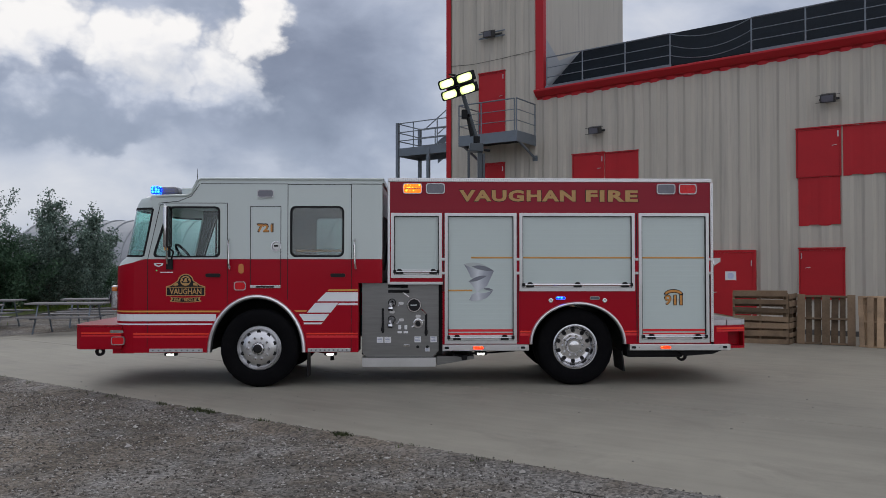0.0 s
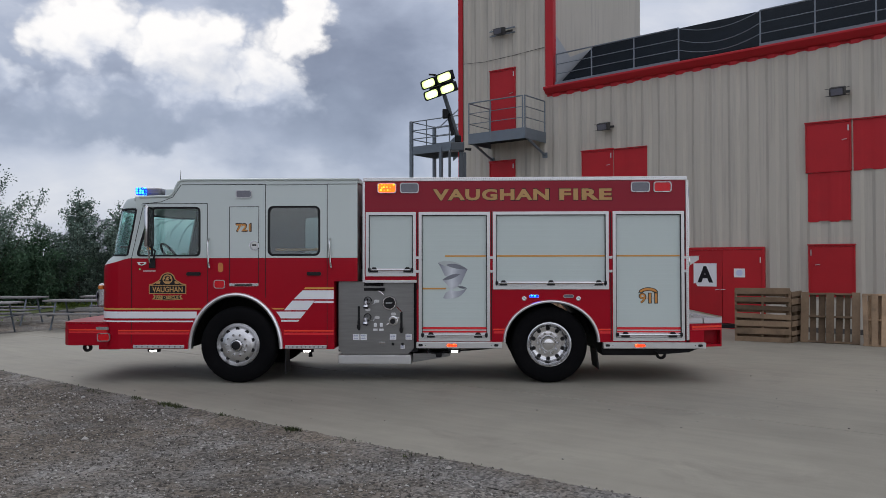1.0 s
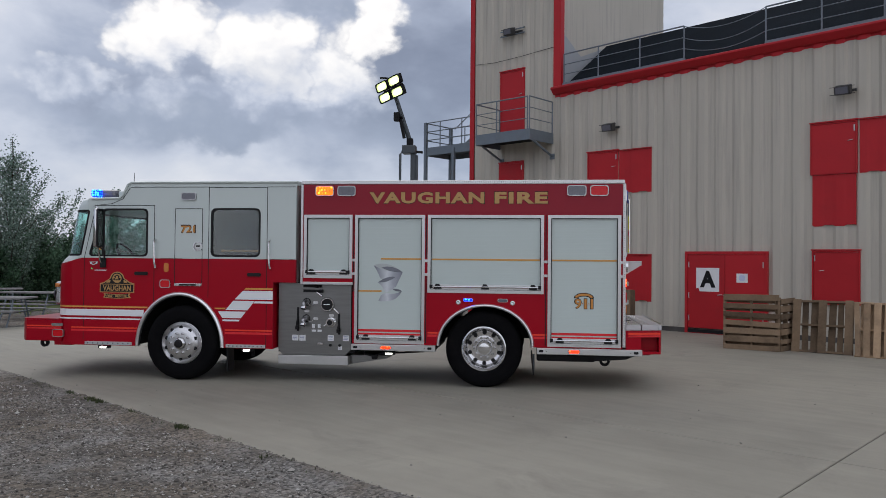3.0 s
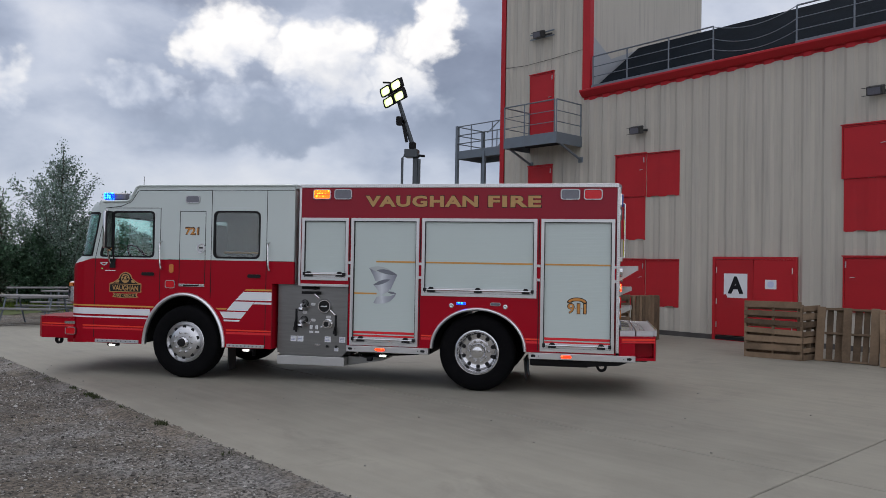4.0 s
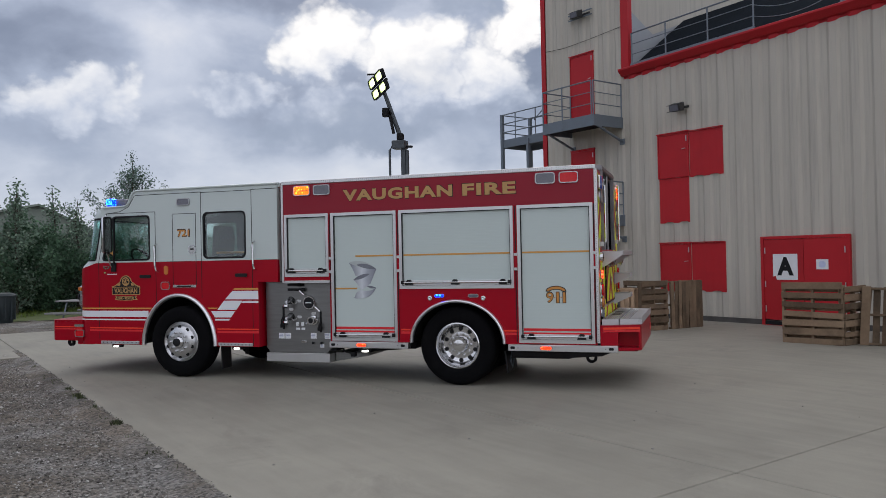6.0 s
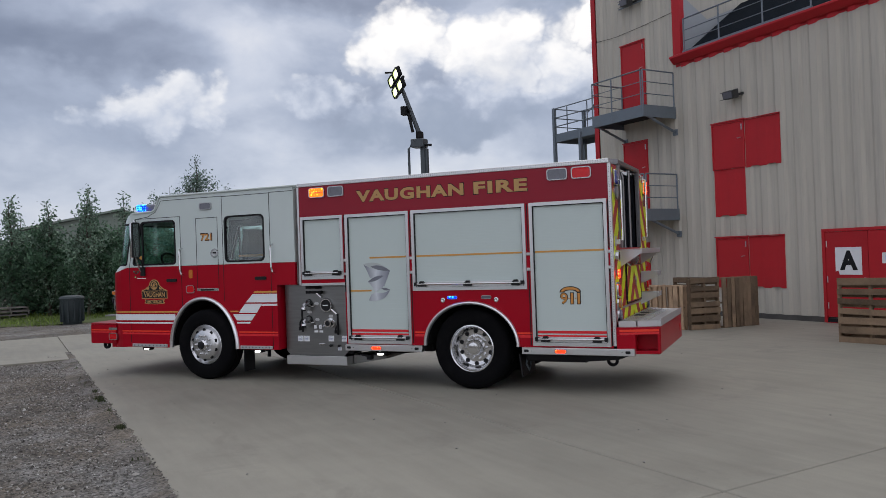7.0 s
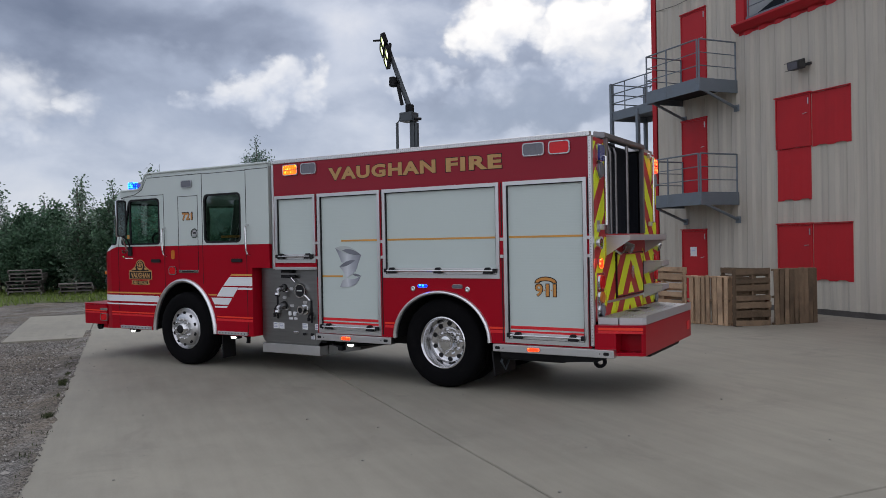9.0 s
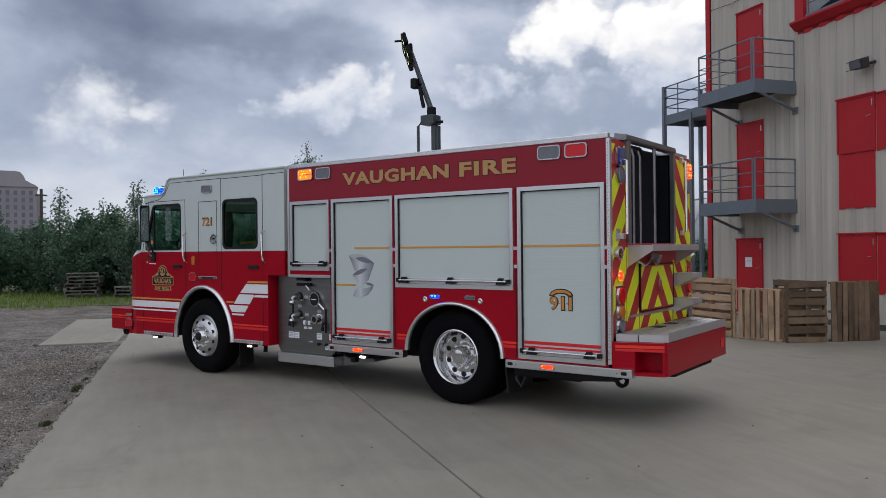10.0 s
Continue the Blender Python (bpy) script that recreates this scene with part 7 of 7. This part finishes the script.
for i, (p, d) in enumerate(along(BEND[:4], 1.5)):
    side = Vector((-d.y, d.x, 0))
    s = rng.uniform(0.62, 0.84)
    copy_thing(poplars[i % 3], Matrix.Translation(p + side * rng.uniform(0.6, 3.6)) @ pose(0, 0, 0, 0, 0, rng.uniform(0, 360)) @ Matrix.Diagonal((s, s, s, 1)))


def far_woods():
    """An added belt of trees out of view, to darken the truck windows' reflections."""
    r = np.random.default_rng(12)
    spots = []
    for i in range(260):
        a = radians(165 + 62 * i / 259)
        d, tall = 52 + r.uniform(-4, 6), r.uniform(3.0, 5.5)
        for _ in range(14):
            spots.append((d * math.cos(a) + r.normal(0, 1.3), d * math.sin(a) + r.normal(0, 1.3), tall * r.beta(1.4, 1.2)))
    tagged(mesh_part("far_woods", leaf_cloud("far_woods", spots, 5, 0.75, 0.7, 13, LEAF_DARK), LEAF_DARK), "added tree belt out of view that darkens reflections", "woods", kind="stuff")


far_woods()


# ---- grass ----
def grass_blades(name, spots, high, seed, label, material=GRASS):
    rng = np.random.default_rng(seed)
    p = np.array(spots)
    k = len(p)
    a = rng.uniform(0, 2 * np.pi, k)
    h = high * rng.uniform(0.4, 1.2, k)
    wdt = 0.006 + 0.010 * rng.random(k)
    side = np.stack([np.cos(a), np.sin(a), np.zeros(k)], 1) * wdt[:, None]
    tip = p + np.stack([rng.normal(0, 0.35, k) * h, rng.normal(0, 0.35, k) * h, h], 1)
    v = np.stack([p - side, p + side, tip], 1).reshape(-1, 3)
    me = bpy.data.meshes.new(name)
    me.from_pydata(v.tolist(), [], np.arange(k * 3).reshape(-1, 3).tolist())
    ob = mesh_part(name, me, material)
    tagged(ob, label, "grass", kind="stuff")


rg = np.random.default_rng(3)
spots = []
for p, d in along(BEND, 0.12):
    side = np.array((-d.y, d.x, 0))
    for off in rg.uniform(-7.4 if p.x < -17 else (-5.6 if p.x < -14.8 else -1.4), 0.8, 85):
        spots.append(np.array(p) + side * off + np.array((rg.normal(0, 0.1), rg.normal(0, 0.1), 0.0)))
spots = np.array(spots)
spots[:, 2] = -0.05
grass_blades("grass", spots, 0.20, 4, "uneven green grass strip in front of the trees")
lawn = bmesh.new()
inner, outer = [], []
for i, p in enumerate(BEND):
    d = (BEND[min(i + 1, len(BEND) - 1)] - BEND[max(i - 1, 0)]).normalized()
    side = Vector((-d.y, d.x, 0))
    inner.append(lawn.verts.new((p + side * (-7.2 if p.x < -15 else (-4.6 if p.x < -14 else -1.2))).to_tuple()[:2] + (-0.012,)))
    outer.append(lawn.verts.new((p + side * 9).to_tuple()[:2] + (-0.012,)))
for i in range(len(BEND) - 1):
    lawn.faces.new((inner[i], inner[i + 1], outer[i + 1], outer[i]))
LAWN = surface("rough_lawn", (0.10, 0.125, 0.040), 0.95, var=0.5, scale=1.2, grain=14, bump=0.3)
tagged(part("lawn", lawn, LAWN), "rough green lawn under the trees", "lawn", kind="structure")
# tufts along the slab's edge
ed = Vector((0.8021, -0.5974, 0))
e0 = Vector((-0.56, -1.5, 0))
tuft = []
rt = random.Random(8)
for s in [rt.uniform(-4.6, 9.0) for _ in range(34)]:
    c = e0 + ed * s + Vector((-0.5828, -0.8126, 0)) * 0.04
    for _ in range(int(4 + 60 * rt.random() ** 3)):
        tuft.append((c.x + rt.gauss(0, 0.05), c.y + rt.gauss(0, 0.035), -0.03))
for s, count, wide in ((0.32, 260, 0.085), (0.52, 110, 0.05), (2.53, 240, 0.055), (-0.35, 80, 0.06), (1.35, 60, 0.05)):
    for _ in range(count):
        c = e0 + ed * (s + rt.gauss(0, wide)) + Vector((-0.5828, -0.8126, 0)) * (0.01 + abs(rt.gauss(0, 0.03)))
        tuft.append((c.x, c.y, -0.02))
grass_blades("grass_tufts", tuft, 0.055, 9, "small dark weeds along the slab's edge", leaf_material("weed_blade", (0.070, 0.085, 0.040), 0.3))


# ---- loose stones on the gravel ----
def stones():
    r = np.random.default_rng(6)
    k = 52000
    s = r.uniform(-6.5, 10.5, k)
    o = r.beta(0.8, 1.5, k) * 7.0 - 0.05 * r.random(k)
    px = -0.56 + 0.8021 * s - 0.5828 * o
    py = -1.5 - 0.5974 * s - 0.8126 * o
    size = 0.005 + 0.014 * r.random(k) ** 2 + 0.020 * r.random(k) * (r.random(k) > 0.975)
    corners = np.array([(1, 0, 0), (0, 1, 0), (-1, 0, 0), (0, -1, 0), (0, 0, 1), (0, 0, -1)])
    tri = np.array([(0, 1, 4), (1, 2, 4), (2, 3, 4), (3, 0, 4), (1, 0, 5), (2, 1, 5), (3, 2, 5), (0, 3, 5)])
    rot = r.uniform(0, 6.28, k)
    c, sn = np.cos(rot), np.sin(rot)
    loc = corners[None] * r.uniform(0.6, 1.3, (k, 6, 1)) * size[:, None, None] * np.array([1, 0.8, 0.6])
    x, y = loc[:, :, 0] * c[:, None] - loc[:, :, 1] * sn[:, None], loc[:, :, 0] * sn[:, None] + loc[:, :, 1] * c[:, None]
    z0 = np.array([-0.033 + 0.035 * noise.noise((a * 0.9, b * 0.9, 0)) + 0.016 * noise.noise((a * 4, b * 4, 3)) for a, b in zip(px, py)])
    z0 = np.where(o < 0.0, np.maximum(z0, 0.002), z0)
    size = np.where(o < 0.03, np.minimum(size, 0.010), size)
    clod = (np.abs(o) < 0.07) & (r.random(k) > 0.90)
    size = np.where(clod, r.uniform(0.010, 0.030, k), size)
    v = np.stack([x + px[:, None], y + py[:, None], loc[:, :, 2] + z0[:, None] + 0.2 * size[:, None]], 2).reshape(-1, 3)
    fs = (tri[None] + (np.arange(k) * 6)[:, None, None]).reshape(-1, 3)
    me = bpy.data.meshes.new("stones")
    me.from_pydata(v.tolist(), [], fs.tolist())
    m, n = principled("mixed_stone")
    isl = n.add("ShaderNodeNewGeometry").outputs["Random Per Island"]
    finish(n, n.ramp(isl, (0.0, (0.055, 0.049, 0.043)), (0.5, (0.175, 0.16, 0.14)), (0.85, (0.33, 0.31, 0.28)), (1.0, (0.48, 0.46, 0.43))), 0.9)
    ob = mesh_part("gravel_stones", me, m)
    tagged(ob, "loose grey gravel stones", "gravel", kind="stuff")



def spill():
    """Grit that has crept over the slab's edge, with a ragged rim."""
    bm = bmesh.new()
    rows = []
    for i in range(700):
        s = -6.5 + 17.0 * i / 699
        f = 0.5 + 0.5 * noise.noise((s * 0.8, 4, 0)) + 0.45 * noise.noise((s * 3.1, 8, 0)) + 0.25 * noise.noise((s * 11, 2, 0))
        w_in = -0.006 - (0.085 if s < 3.5 else 0.045) * max(f, 0.0) ** 1.6
        row = []
        for o, z in ((w_in, 0.001), (w_in * 0.6 + 0.01, 0.006), (0.05, 0.005), (0.30, -0.045)):
            row.append(bm.verts.new((-0.56 + 0.8021 * s - 0.5828 * o, -1.5 - 0.5974 * s - 0.8126 * o, z)))
        rows.append(row)
    for a, b in zip(rows, rows[1:]):
        for k in range(3):
            bm.faces.new((a[k], a[k + 1], b[k + 1], b[k]))
    tagged(part("grit", bm, GRAVEL), "loose grit that has crept over the slab's edge", "gravel", kind="stuff")



def crumbs():
    """Stray stones and crumbs on the slab."""
    r = np.random.default_rng(21)
    bm = bmesh.new()
    for i in range(70):
        u, n = r.uniform(-2, 13), 14.4 - 13.0 * r.random() ** 1.6
        at = SITE @ Vector((u, -n, 0.0))
        s = r.uniform(0.004, 0.014)
        q = bmesh.ops.create_icosphere(bm, subdivisions=1, radius=s)["verts"]
        for v in q:
            v.co = Vector((v.co.x * r.uniform(0.8, 1.3), v.co.y * r.uniform(0.8, 1.3), v.co.z * 0.6)) + at + Vector((0, 0, s * 0.4))
    tagged(part("stray_stones", bm, STONE), "stray small stones on the concrete", "stones", kind="stuff")


spill()
stones()
crumbs()


# ---- far buildings ----
def arched_hall(m, half, wall, rise, long, material, label):
    h = thing("storage_hall", label, "building", m)
    outline = [(-half, 0)] + [(-half * math.cos(math.pi * i / 20), wall + rise * math.sin(math.pi * i / 20)) for i in range(21)] + [(half, 0)]
    part("shell", plate(outline, [], 0.0, long), material, h)
    k = int(long / 1.6)
    for i in range(k + 1):
        rim = [(-(half + 0.04) * math.cos(math.pi * j / 20), long * i / k, wall + 0.02 + (rise + 0.04) * math.sin(math.pi * j / 20)) for j in range(21)]
        part("seam", rod(rim, 0.07, 5), material, h)


arched_hall(pose(-33.0, 64.4, -0.1, 0, 0, -97), 6.5, 1.8, 4.2, 46, HALL_METAL, "grey vaulted sheet-metal storage hall behind the trees")
HALL_GREEN = surface("green_grey_sheet", (0.20, 0.235, 0.20), 0.6, 0.1, var=0.08, scale=0.3, grain=3, bump=0.0)
def lean_hall(m):
    h = thing("storage_hall", "green-grey sheet-metal hall with a low pitched roof behind the trees", "building", m)
    part("wall", plate([(-8.2, 0), (-8.2, 4.9), (0, 6.55), (4.2, 4.4), (4.2, 0)], [], 0.0, 24.0), HALL_GREEN, h)
    for a, b in (((-8.6, 4.85), (0.05, 6.6)), ((-0.05, 6.6), (4.5, 4.25))):
        d = Vector((b[0] - a[0], b[1] - a[1])).normalized()
        q = Vector((-d.y, d.x)) * 0.16
        part("roof", plate([a, b, (b[0] + q.x, b[1] + q.y), (a[0] + q.x, a[1] + q.y)], [], -0.4, 24.4), HALL_GREEN, h, "green-grey sheet roof")


lean_hall(pose(-42.6, 38.9, -0.1, 0, 0, 46))


def far_block():
    b = thing("apartment_block", "distant haze-grey apartment block with a rounded mansard roof", "building", pose(-313.0, 139.0, 0, 0, 0, 64))
    part("wall", box(-34, 13.8, 0, 24, 0, 28.4), BRICKWORK, b)
    part("roof", plate([(-34.4, 28.4), (14.2, 28.4), (13.2, 29.2), (9.8, 31.0), (9.0, 33.0), (7.8, 34.4), (6.0, 34.7), (-34.4, 34.7)], [], -0.6, 24.4), BRICKWORK, b, "rounded haze-grey roof")
    part("gable", plate([(-5.0, 28.4), (1.0, 28.4), (-2.0, 31.4)], [], -0.9, -0.62), BRICKWORK, b, "small roof gable")
    part("wing", box(13.8, 15.6, 1.0, 24, 0, 25.0), BRICKWORK, b, "lower side wing")
    for f in range(9):
        for i in range(17):
            x, z = -33.0 + 2.75 * i, 1.6 + 2.95 * f
            win = part("window", box(x, x + 1.25, -0.20, 0.2, z, z + 1.7), FAR_GLASS, b)
            part("sill", box(x - 0.2, x + 1.45, -0.44, -0.202, z - 0.36, z - 0.02), BRICKWORK, win)
        part("balcony", box(15.6, 17.0, 2.0, 6.0, 2.2 + 2.6 * f, 2.6 + 2.6 * f), BRICKWORK, b, "small balcony")


far_block()
pole = thing("utility_pole", "dark wooden utility pole with a crossarm", "pole", pose(-52.0, 24.0, -0.1))
part("shaft", rod([(0, 0, 0), (0, 0, 6.9)], 0.14, 10, r1=0.11), BARK, pole)
part("crossarm", box(-0.07, 0.07, -0.45, 0.45, 6.35, 6.47, 0.01), BARK, pole)
